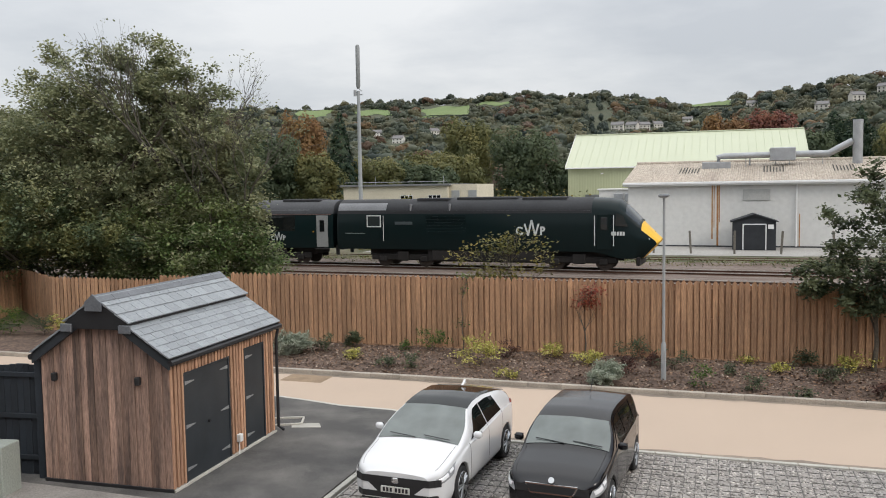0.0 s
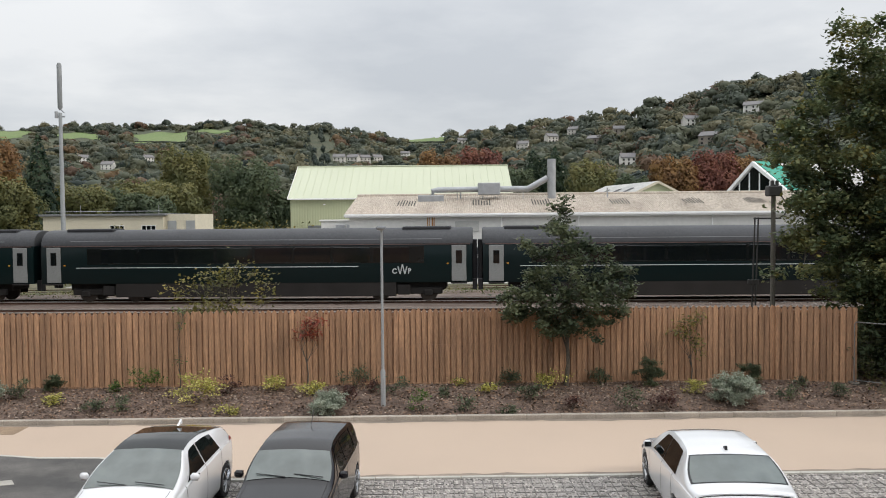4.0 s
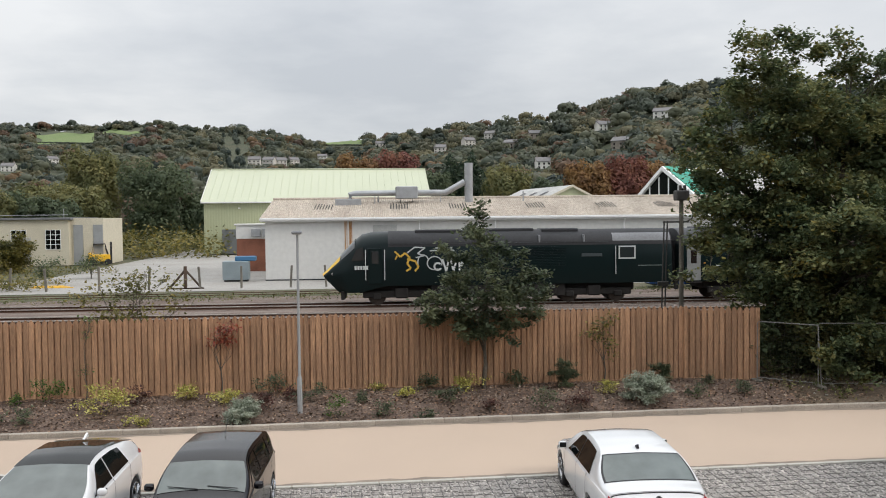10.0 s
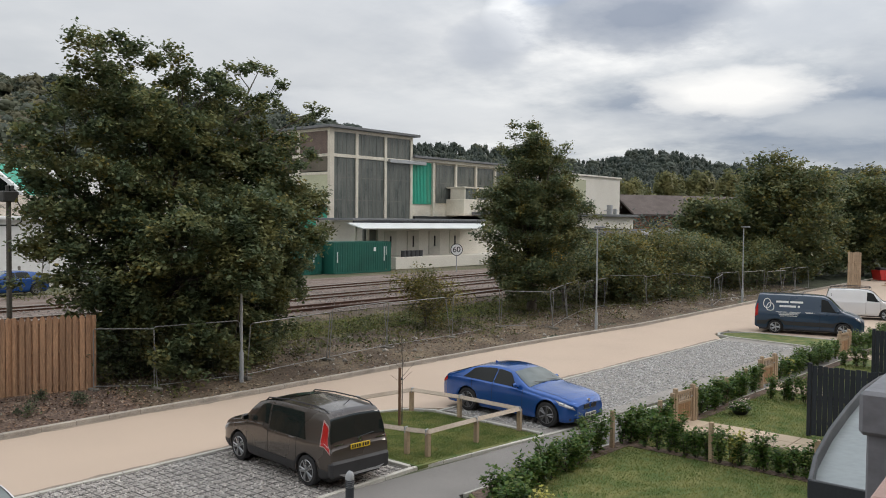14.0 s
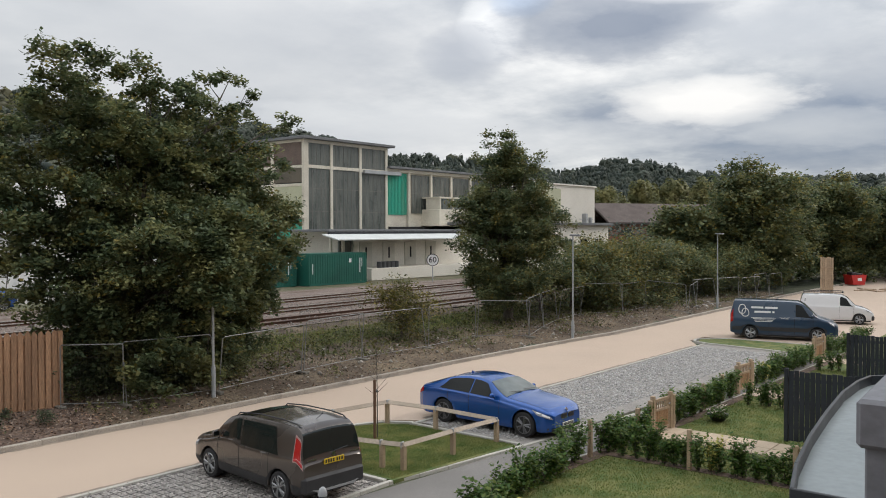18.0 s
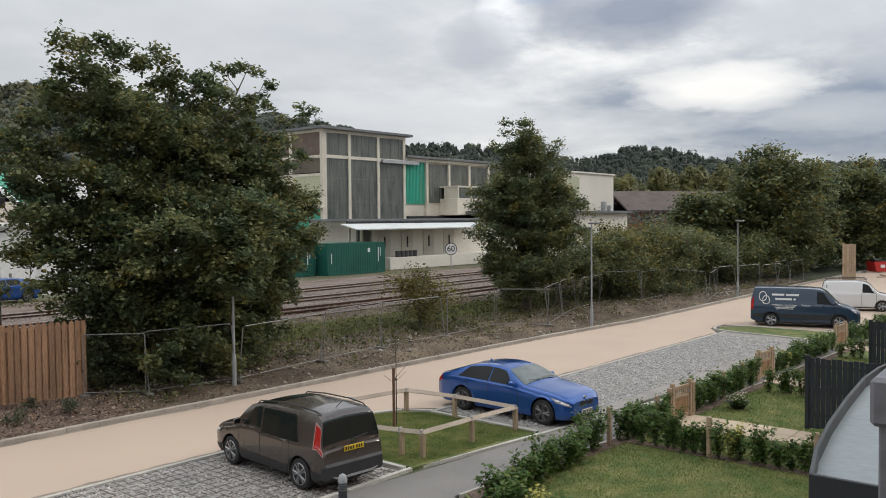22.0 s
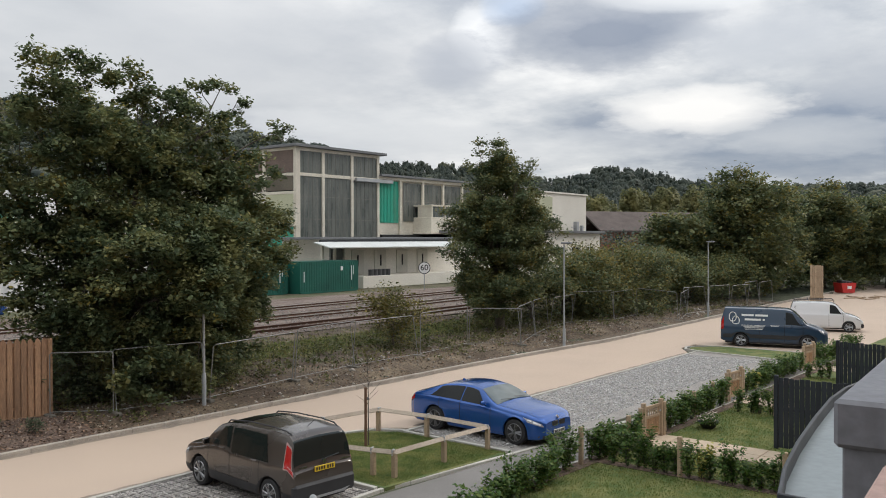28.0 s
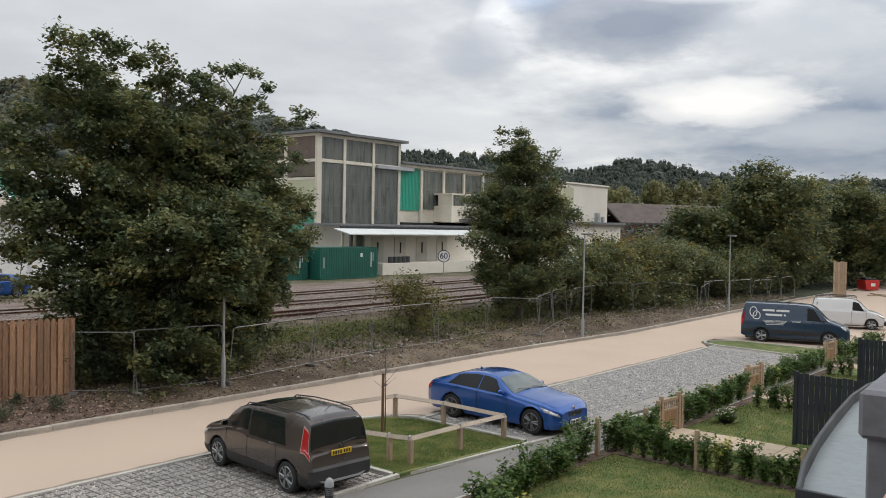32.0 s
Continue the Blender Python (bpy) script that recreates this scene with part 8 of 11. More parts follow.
bare_tree("half-bare grey tree with fine branching twigs", -20.4, 30.2, 11.8, 0.85, 4, 0.05)
bare_tree("half-bare grey tree with fine branching twigs", -18.9, 29.9, 9.0, 0.95, 14, 0.03)

# the big maple at the end of the fence and its neighbours
maple = tree("maple_tree", "big dense dark green maple whose skirt reaches the ground", 16.9, 27.0,
             [(0.6, 0, 5.4, 4.8, 4.0, 3.4), (0.5, -0.3, 2.3, 3.6, 2.4, 2.3), (-2.7, 0, 5.0, 2.2, 2.2, 2.4), (-4.5, -0.3, 6.6, 1.0, 0.9, 0.45), (-3.9, -0.5, 5.6, 0.9, 0.9, 0.4), (-4.7, -0.4, 4.6, 0.9, 0.9, 0.45), (-4.5, -0.5, 3.5, 1.1, 0.9, 0.42), (-3.5, -0.3, 2.9, 0.8, 0.8, 0.4), (-4.9, 0, 8.2, 0.6, 0.6, 0.4), (-3.6, 0, 9.4, 0.6, 0.6, 0.4), (6.7, 0, 7.9, 0.5, 0.5, 0.3), (6.4, 0, 5.6, 0.7, 0.6, 0.35), (4.4, 0, 5.3, 2.7, 2.6, 2.8), (-1.9, 0, 8.6, 2.6, 2.0, 2.0), (1.6, 0, 8.5, 3.0, 2.2, 2.0), (4.2, 0, 8.0, 1.6, 1.5, 1.3), (-2.7, 0, 10.5, 0.9, 0.9, 1.1), (-2.4, 0, 11.2, 0.6, 0.5, 0.5), (-1.2, 0.1, 10.9, 0.85, 0.8, 0.9), (-0.1, 0, 10.7, 0.95, 0.8, 0.8),
              (1.1, 0.1, 10.6, 0.8, 0.7, 0.8), (2.1, 0, 10.4, 0.7, 0.7, 0.8), (-3.9, 0, 8.0, 1.1, 1.0, 0.8), (-4.6, 0, 7.0, 0.9, 0.9, 0.7), (5.9, 0, 5.9, 1.4, 1.2, 0.8), (6.1, 0, 4.2, 1.0, 1.1, 0.9), (3.2, -0.2, 2.2, 2.2, 1.8, 1.9), (0.2, -0.6, 1.5, 3.9, 2.4, 1.7), (-1.6, -0.8, 1.8, 2.2, 2.0, 1.8), (4.9, 0.2, 2.6, 1.4, 1.3, 1.5),
              (-1.2, -3.3, 1.1, 1.3, 0.9, 0.9), (0.1, -3.3, 0.9, 0.9, 0.8, 0.8), (0.3, -3.6, 3.9, 1.9, 1.0, 1.1), (1.0, -3.4, 5.2, 2.0, 1.1, 1.1), (-1.2, -3.1, 4.6, 1.8, 1.1, 1.2)] + 2 * [(0.1, -4.3, 3.3, 1.2, 0.6, 0.7), (0.5, -4.3, 4.2, 1.3, 0.6, 0.7), (0.2, -4.2, 5.0, 1.3, 0.6, 0.7), (1.2, -4.0, 5.6, 1.2, 0.6, 0.6)],
             27, 16, 0.16, 0.165, L_dark, 0.34, (0, 0, 2.4), 21, 150, mix=(0.08, L_olive), tufts=11)
at_top = Matrix.Translation((2.7, 0, 0))
part("branch", Geo().tube([(-1.0, 0, 7.0), (0.2, 0, 9.0), (0.9, 0, 10.3), (1.4, 0, 11.2)], [0.07, 0.045, 0.03, 0.012], 5).tube([(0.9, 0, 10.3), (0.5, 0, 10.7), (0.4, 0, 11.1)], [0.03, 0.02, 0.01], 4).tube([(0.2, 0, 9.0), (1.7, 0, 10.0), (2.2, 0, 10.8)], [0.04, 0.025, 0.01], 4).tube([(0.6, 0, 7.8), (2.6, 0, 9.0), (4.2, 0, 9.8)], [0.05, 0.03, 0.01], 4), M_bark, maple, "thin branch standing out of the crown", m=at_top)
ends = twig_ends([(0.4, 0, 11.0, 0.42, 0.4, 0.36), (1.4, 0, 11.2, 0.45, 0.4, 0.3), (2.2, 0, 10.8, 0.5, 0.4, 0.4), (2.0, 0, 9.9, 0.6, 0.5, 0.4), (3.5, 0, 9.45, 0.45, 0.4, 0.25), (4.2, 0, 9.8, 0.35, 0.3, 0.28), (1.0, 0, 9.4, 0.7, 0.5, 0.35)], 40, 5)
part("sprig_leaves", leaf_cloud("leaves", ends, 10, 0.13, 0.17, L_dark, 4), L_dark, maple, m=at_top)

tree("young_maple", "young dark green maple growing in front of the fence", 4.45, 25.2, [(0, 0, 3.4, 1.1, 1.0, 1.2), (-0.9, 0, 2.6, 0.9, 0.9, 0.6), (1.0, 0, 2.7, 0.9, 0.8, 0.7), (0.0, 0, 4.7, 0.6, 0.6, 0.8), (-0.05, 0, 5.6, 0.3, 0.3, 0.5), (0.15, 0, 2.0, 0.7, 0.7, 0.45), (-1.6, 0, 2.9, 0.5, 0.45, 0.3), (1.7, 0, 3.3, 0.5, 0.45, 0.35), (-0.85, 0, 4.2, 0.45, 0.45, 0.35), (0.85, 0, 4.15, 0.4, 0.4, 0.35), (1.5, 0, 2.3, 0.4, 0.4, 0.3), (-1.5, 0, 2.2, 0.4, 0.4, 0.25), (-0.6, -0.2, 1.9, 0.6, 0.5, 0.35), (0.7, -0.2, 1.85, 0.5, 0.5, 0.35), (-1.9, 0, 2.4, 0.3, 0.3, 0.2), (1.95, 0, 2.9, 0.3, 0.3, 0.2), (1.3, 0, 3.7, 0.35, 0.3, 0.25), (-1.2, 0, 3.5, 0.35, 0.3, 0.25)], 82, 9, 0.10, 0.13, L_young, 0.07, (0.05, 0, 1.5), 31, 40, hollow=0.3)
tree("maple_tree", "tall narrow dark green maple on the bank", 41.0, 27.8, [(0, 0, 4.4, 3.3, 3.0, 3.2), (0.2, 0, 7.0, 3.2, 2.8, 2.3), (0, 0, 9.1, 2.1, 1.8, 1.4), (-0.5, 0, 10.3, 1.0, 0.9, 0.9), (1.2, 0, 9.3, 1.2, 1.0, 0.8), (-1.6, -0.5, 2.4, 2.4, 2.0, 2.0), (1.8, -0.6, 5.4, 2.0, 2.0, 2.0), (-1.8, 0, 6.2, 1.6, 1.5, 1.5)], 25, 19, 0.18, 0.155, L_dark, 0.28, (0, 0, 2.2), 41, 110, tufts=10, mix=(0.1, L_olive))
tree("shrub", "olive green self-seeded shrub on the bank", 31.2, 27.4, [(0, 0, 1.6, 1.9, 1.5, 1.4), (-0.6, 0, 2.4, 1.2, 1.0, 0.8), (0.8, 0, 1.2, 1.4, 1.2, 1.1)], 22, 16, 0.26, 0.13, L_olive, 0.07, (0, 0, 0.5), 51, 60, category="shrub", hollow=0.2)
tree("shrub", "olive green shrub growing over the fence", -6.6, 27.9, [(0, 0, 2.6, 1.6, 1.1, 0.9), (-0.5, 0, 1.5, 1.2, 0.9, 1.2), (0.3, 0, 3.2, 0.9, 0.7, 0.5)], 22, 12, 0.22, 0.12, L_olive, 0.06, (0, 0, 0.6), 52, 60, category="shrub", hollow=0.2)
for k, (x, y, r_, h, leaf) in enumerate([(45.5, 28.5, 3.0, 3.4, L_dark), (49.5, 28.6, 3.4, 4.4, L_dark), (54, 28.4, 3.6, 4.9, L_olive), (58.5, 28.0, 3.6, 4.7, L_dark), (63, 27.6, 3.6, 4.3, L_dark), (67.5, 27.0, 3.6, 4.0, L_dark), (51.5, 27.0, 2.6, 2.4, L_dark), (57, 26.4, 2.4, 2.2, L_dark), (72, 26, 3.4, 4.0, L_dark)]):
    tree("thicket_bush", "dense olive thicket bush behind the mesh fence" if leaf is L_olive else "dense dark green thicket bush behind the mesh fence", x, y, [(0, 0, h * 0.5, r_, r_ * 0.8, h * 0.52), (r_ * 0.4, 0, h * 0.72, r_ * 0.6, r_ * 0.5, h * 0.3), (-r_ * 0.5, 0, h * 0.65, r_ * 0.55, r_ * 0.5, h * 0.3)], 12, 22, 0.36, 0.19, leaf, 0.1, (0, 0, h * 0.25), 60 + k, 40, category="bush", group="bushes behind the mesh fence", mix=(0.2, L_olive if leaf is L_dark else L_dark))
for k, (x, y, r_, h, leaf) in enumerate([(79, 26.0, 6.6, 11.6, L_dark), (73, 30, 4.5, 7.0, L_dark), (88, 27, 6.0, 9.5, L_dark), (97, 24, 6.5, 11.0, L_dark), (104, 19, 6, 10.5, L_dark), (112, 24, 7, 10.5, L_dark), (92, 31, 6, 8, L_olive), (118, 14, 7, 9, L_dark)]):
    tree("broadleaf_tree", "broad dark green tree at the end of the road", x, y, [(0, 0, h * 0.55, r_, r_ * 0.8, h * 0.42), (-r_ * 0.35, 0, h * 0.78, r_ * 0.6, r_ * 0.55, h * 0.22), (r_ * 0.4, 0, h * 0.7, r_ * 0.6, r_ * 0.55, h * 0.24), (0, 0, h * 0.28, r_ * 0.9, r_ * 0.7, h * 0.28)], 3.4, 24, 0.5, 0.34, leaf, 0.3, (0, 0, h * 0.25), 80 + k, 50, mix=(0.12, L_olive), tufts=10)

# thin saplings against the fence
tree("sapling", "thin sapling with sparse red autumn leaves", -3.45, 25.3, [(0, 0, 1.75, 0.75, 0.4, 0.5), (0.3, 0, 2.0, 0.5, 0.3, 0.3)], 60, 7, 0.12, 0.085, L_red, 0.022, (0, 0, 0.9), 71, 40, M_twig, "sapling", hollow=0.2)
tree("sapling", "thin sapling with sparse pale green leaves", 8.3, 25.3, [(0, 0, 1.8, 0.75, 0.4, 0.45), (0.1, 0, 1.2, 0.3, 0.3, 0.4)], 60, 7, 0.12, 0.09, L_olive, 0.022, (0, 0, 0.9), 72, 40, M_twig, "sapling", hollow=0.2)
tree("sapling", "thin climbing stem with sparse leaves on the fence", -7.4, 25.55, [(0, 0, 1.4, 0.35, 0.15, 1.1)], 30, 4, 0.12, 0.08, L_bright, 0.02, (0, 0, 0.6), 73, 24, M_twig, "sapling", hollow=0.2)

L_maroon = leaf_mat("maroon_shrub_leaf", (0.045, 0.022, 0.020), (0.085, 0.035, 0.030), (0.15, 0.075, 0.055))
# low shrubs of the planting bed: x, y, kind, height
BED = [(-10.4, 23.5, "y", .4), (-9.0, 22.9, "d", .4), (-9.2, 24.9, "g", .4), (-8.3, 23.1, "d", .4), (-8.3, 25.1, "g", .9), (-6.3, 23.6, "Y", .85), (-5.7, 24.5, "r", .6), (-5.2, 22.6, "y", .3), (-4.4, 25.0, "y", .5), (-3.2, 24.4, "L", .4), (-2.5, 22.6, "l", .6), (-2.0, 25.3, "d", .7),
       (-2.0, 23.5, "r", .5), (-0.8, 24.2, "d", .6), (0.0, 22.7, "g", .6), (0.6, 23.9, "d", .3), (1.3, 22.7, "d", .4), (2.0, 24.3, "y", .32), (2.7, 25.4, "d", .5), (3.2, 23.6, "d", .5), (3.9, 25.0, "Y", .6), (4.2, 22.8, "r", .35), (5.5, 25.4, "d", .5), (5.8, 22.6, "d", .6),
       (7.0, 25.2, "t", .8), (6.8, 22.7, "r", .5), (8.0, 23.9, "y", .4), (8.9, 23.1, "l", .8), (10.2, 25.3, "t", .7), (10.5, 23.4, "d", .4), (11.5, 24.9, "d", .3), (11.9, 23.3, "d", .4), (-12.6, 23.8, "l", .7), (-11.7, 24.3, "d", .6), (2.4, 22.3, "d", .3), (-1.5, 24.6, "r", .4), (1.2, 25.4, "y", .3), (-11.1, 25.2, "t", .5),
       (-24.6, 24.3, "g", 1.2), (-25.6, 23.9, "g", 1.0), (-23.3, 24.6, "d", .8), (-20.5, 23.6, "g", 1.0), (-18.8, 23.4, "d", .8), (-22.3, 24.4, "y", .8), (-14.6, 24.2, "d", .5), (-16.0, 23.6, "r", .5)]
KIND = {"y": (L_yellow, "golden-green low shrub in the mulch", 0.8), "Y": (L_yellow, "golden yellow leafy shrub in the mulch", 0.95), "L": (L_yellow, "low bright yellow shrub in the mulch", 1.1), "d": (L_young, "small dark green shrub in the mulch", 0.75), "g": (L_hedge, "upright fresh green shrub in the mulch", 0.55),
        "r": (L_maroon, "small dark maroon shrub in the mulch", 0.7), "l": (L_grey, "rounded silver-grey lavender bush in the mulch", 0.85), "t": (L_young, "tall dark grey-green shrub in the mulch", 0.5)}
for k, (x, y, q, h) in enumerate(BED):
    leaf, label, wide = KIND[q]
    r_ = h * wide
    tree("bed_shrub", label, x, y, [(0, 0, h * 0.5, r_, r_, h * 0.5), (r_ * 0.4, 0, h * 0.6, r_ * 0.5, r_ * 0.5, h * 0.35)], (260 if h < 0.6 else 150) * (3 if q in "l" else 2 if q == "t" else 1), 5 if q not in "lt" else 22, 0.06 if q not in "lt" else 0.045, 0.065 if q not in "lt" else 0.05, leaf, 0.012, (0, 0, h * 0.25), 100 + k, 10, M_twig, "shrub", "shrubs in the planting bed", hollow=0.2)

# fallen leaves and bark flakes on the bed
M_litter = mat("leaf_litter", (0.17, 0.105, 0.068), 0.9, 0.4, 3, 30, 0.2, island=0.85, tint=(0.10, 0.066, 0.046))
lr = np.random.default_rng(3)
pts = [(x, y, gz(x, y) + 0.075) for x, y in zip(lr.uniform(-22, 14, 15000), lr.uniform(22.05, 25.75, 15000))]
me = leaf_cloud("leaf_litter", pts, 1, 0.02, 0.085, M_litter, 6, 0.0)
tagged(new("leaf_litter", me), "brown bark flakes and fallen leaves on the bed", "leaf litter", kind="stuff")
M_chip = mat("pale_bark_chip", (0.30, 0.235, 0.185), 0.9, 0.3, 3, 30, 0.2, island=0.5)
pts = [(x, y, gz(x, y) + 0.08) for x, y in zip(lr.uniform(-22, 14, 5000), lr.uniform(22.05, 25.75, 5000))]
tagged(new("bark_chips", leaf_cloud("bark_chips", pts, 1, 0.02, 0.075, M_chip, 61, 0.0)), "pale bark chips scattered on the bed", "bark chips", kind="stuff")
# weeds along the railway and the bank
M_weed = leaf_mat("rank_weed", (0.05, 0.06, 0.02), (0.10, 0.11, 0.035), (0.19, 0.17, 0.07))
pts = [(x, y, gz(x, y) + 0.12) for x, y in zip(lr.uniform(13.5, 75, 9000), np.abs(lr.normal(0, 1.6, 9000)) * lr.choice([-1, 1], 9000) + 28.6)]
tagged(new("bank_weeds", leaf_cloud("bank_weeds", pts, 2, 0.12, 0.16, M_weed, 8, -0.5)), "rank weeds and grass on the bank", "weeds", kind="stuff")
pts = [(x, y, gz(x, y) + 0.12) for x, y in zip(lr.uniform(-70, 34, 7000), lr.normal(50.3, 0.7, 7000))]
tagged(new("siding_weeds", leaf_cloud("siding_weeds", pts, 2, 0.12, 0.12, M_weed, 9, -0.5)), "yellowing weeds and grass along the line", "weeds", kind="stuff")

# ---- hillsides: fields, woods, houses ----


def on_hill(az_, el, rmin=250, rmax=1800, eye=(0.4, 0.0, 5.45)):
    """Where a line of sight meets the ground."""
    a, t = radians(az_), math.tan(radians(el))
    r = rmin
    while r < rmax:
        x, y = eye[0] + r * math.sin(a), eye[1] + r * math.cos(a)
        if gz(x, y) >= eye[2] + r * t:
            return x, y, gz(x, y), r
        r += 2.0
    return x, y, gz(x, y), r


def polar(az_, k):
    e, R = ridge(az_)
    r = 260 + (R - 260) * k
    return r * math.sin(radians(az_)), r * math.cos(radians(az_))


# pastures: azimuths and elevations seen from the viewpoint
FIELDS = [(-23.8, -21.4, 4.95, 5.3), (-19.4, -15.9, 4.85, 5.42), (-1.6, 1.1, 4.95, 5.4), (-28.0, -25.6, 4.85, 5.3), (-15.6, -13.2, 5.5, 5.7)]
for a0, a1, e0, e1 in FIELDS:
    rows_ = []
    for j in range(7):
        row = []
        for i in range(13):
            az_ = a0 + (a1 - a0) * i / 12 + 0.3 * math.sin(j * 0.9 + a0)
            x, y, z, r = on_hill(az_, e0 + (e1 - e0) * j / 6 + 0.06 * math.sin(i * 0.8 + a1) - 0.02 * (6 - i) * (1 if a1 - a0 > 3 else 0))
            row.append((x, y, z + 0.6))
        rows_.append(row)
    g = Geo().sheet(rows_)
    setting("field", g, M_field, "green pasture high on the hillside", 60)


def tree_room(x, y, az_, r):
    """Tallest tree that leaves the pastures and the houses their outlook over the valley."""
    room = 99.0
    for a0, a1, e0, e1 in FIELDS:
        if a0 - 0.1 < az_ < a1 + 0.1:
            top = 5.45 + r * math.tan(radians(e0 + 0.06)) - gz(x, y)
            el = math.degrees(math.atan2(gz(x, y) - 5.45, r))
            if el < e0:
                room = min(room, top)
            elif el < e1:
                room = 0.0
    for hx, hy, he in HOUSE_AT:
        d = math.hypot(hx, hy)
        if abs(x * hy - y * hx) / d < 8.5 and r < d + 9:
            room = min(room, 5.45 + r * math.tan(radians(he + 0.2)) - gz(x, y) if r < d - 4 else 0.0)
    return room


HOUSES = [(-21.1, 3.06, 9, 0), (-22.4, 3.5, 8, 0), (-18.5, 3.55, 8, 0), (-6.3, 3.6, 9, 1), (-5.4, 3.6, 9, 1), (-4.5, 3.6, 9, 1), (-3.6, 3.65, 9, 1), (-1.8, 3.95, 9, 0), (11.1, 4.6, 13, 2), (13.3, 3.2, 8, 0), (17.4, 5.65, 9, 0), (21.1, 6.35, 11, 0), (18.4, 4.4, 11, 2), (12.8, 5.2, 10, 2),
          (8.3, 4.85, 9, 1), (6.2, 4.4, 9, 1), (9.6, 5.3, 9, 1), (2.2, 4.75, 9, 1)]
M_hw = [mat("house_white_render", (0.74, 0.72, 0.67), 0.9, 0.12, 0.5, 10, 0.1), mat("house_terrace_render", (0.60, 0.57, 0.52), 0.9, 0.15, 0.5, 10, 0.1), mat("house_stone", (0.28, 0.245, 0.205), 0.9, 0.25, 0.5, 6, 0.2)]
M_hr = mat("house_slate_roof", (0.17, 0.165, 0.165), 0.7, 0.2, 0.5, 6, 0.1, tint=(0.25, 0.23, 0.22))


def house(az_, el, w, style, k):
    x, y, z, r = on_hill(az_, el)
    w *= 1.2
    d, h, rf = w * 0.7, (5.4, 5.8, 6.0)[style], 2.6
    turn = -az_ + (-22, 12, 30, -8)[k % 4]
    c = thing("house", ("white rendered house with a slate roof among hillside trees", "pale terraced house with a grey slate roof on the hillside", "grey stone house with a slate roof among hillside trees")[style], "house", Matrix.Translation((x, y, z - 0.5)) @ Matrix.Rotation(radians(turn), 4, "Z"), "houses on the hillside")
    part("wall", Geo().box(-w / 2, w / 2, 0, d, -2, h).prism([(0, h), (d, h), (d / 2, h + rf)], -w / 2, w / 2, "x"), M_hw[style], c)
    part("roof", Geo().prism([(-0.5, h - 0.3), (d / 2, h + rf), (d / 2, h + rf + 0.35), (-0.5, h + 0.05)], -w / 2 - 0.4, w / 2 + 0.4, "x").prism([(d / 2, h + rf), (d + 0.5, h - 0.3), (d + 0.5, h + 0.05), (d / 2, h + rf + 0.35)], -w / 2 - 0.4, w / 2 + 0.4, "x"), M_hr, c)
    for s in (-1, 1):
        part("chimney", Geo().box(s * w * 0.42 - 0.4, s * w * 0.42 + 0.4, d / 2 - 0.4, d / 2 + 0.4, h + rf - 0.4, h + rf + 1.5), M_hw[2], c)
    n = 3 if w > 8 else 2
    for i in range(n):
        for zz in (0.9, 3.3):
            xx = -w / 2 + w * (i + 0.5) / n
            part("window", Geo().box(xx - 0.55, xx + 0.55, -0.06, 0.05, zz, zz + 1.3), M_glass, c)
    return x, y, el


HOUSE_AT = [house(a, e, w, s, k) for k, (a, e, w, s) in enumerate(HOUSES)]

# woods: crowns of leafy tufts round a solid heart
CROWN = {}
ball = bmesh.new()
bmesh.ops.create_icosphere(ball, subdivisions=1, radius=1)
BALL_V = np.array([tuple(q.co) for q in ball.verts])
BALL_F = np.array([[q.index for q in f.verts] for f in ball.faces])
BALL_F = np.concatenate([BALL_F + len(BALL_V) * q for q in range(4)])
ball.free()


def tuft_mesh(name, p, out, size, tone, leaf, rgen, heart=None):
    """Three-cornered leaf tufts at p that face away from the crown's middle."""
    n_ = len(p)
    o = out / (np.linalg.norm(out, axis=1, keepdims=True) + 1e-9)
    up = o + rgen.normal(0, 0.4, (n_, 3)) + np.array([0, 0, 0.2])
    d = np.cross(up, rgen.normal(0, 1, (n_, 3)))
    d /= np.linalg.norm(d, axis=1, keepdims=True)
    t = np.cross(up, d)
    t /= np.linalg.norm(t, axis=1, keepdims=True)
    w_ = size[:, None]
    v = np.stack([p - d * w_ * 0.5 - t * w_ * 0.6, p + d * w_ - t * w_ * 0.3, p + t * w_ * 0.75], 1)
    soft_ = o + rgen.normal(0, 0.22, (n_, 3)) + np.array([0, 0, 0.12])
    soft_ /= np.linalg.norm(soft_, axis=1, keepdims=True)
    verts, tris, tones, normals = v.reshape(-1, 3), np.arange(n_ * 3), np.repeat(tone, 3), np.repeat(soft_, 3, axis=0)
    if heart:
        hv, hf, hn, ht = heart
        tris = np.concatenate([tris, hf.ravel() + len(verts)])
        verts, tones, normals = np.concatenate([verts, hv]), np.concatenate([tones, ht]), np.concatenate([normals, hn])
    me = raw_mesh(name, verts, tris, 3)
    at = me.attributes.new("tone", "FLOAT", "POINT")
    at.data.foreach_set("value", tones.astype(np.float32))
    me.polygons.foreach_set("use_smooth", np.ones(len(tris) // 3, dtype=bool))
    me.normals_split_custom_set_from_vertices([tuple(q) for q in normals.tolist()])
    me.materials.append(leaf)
    return me


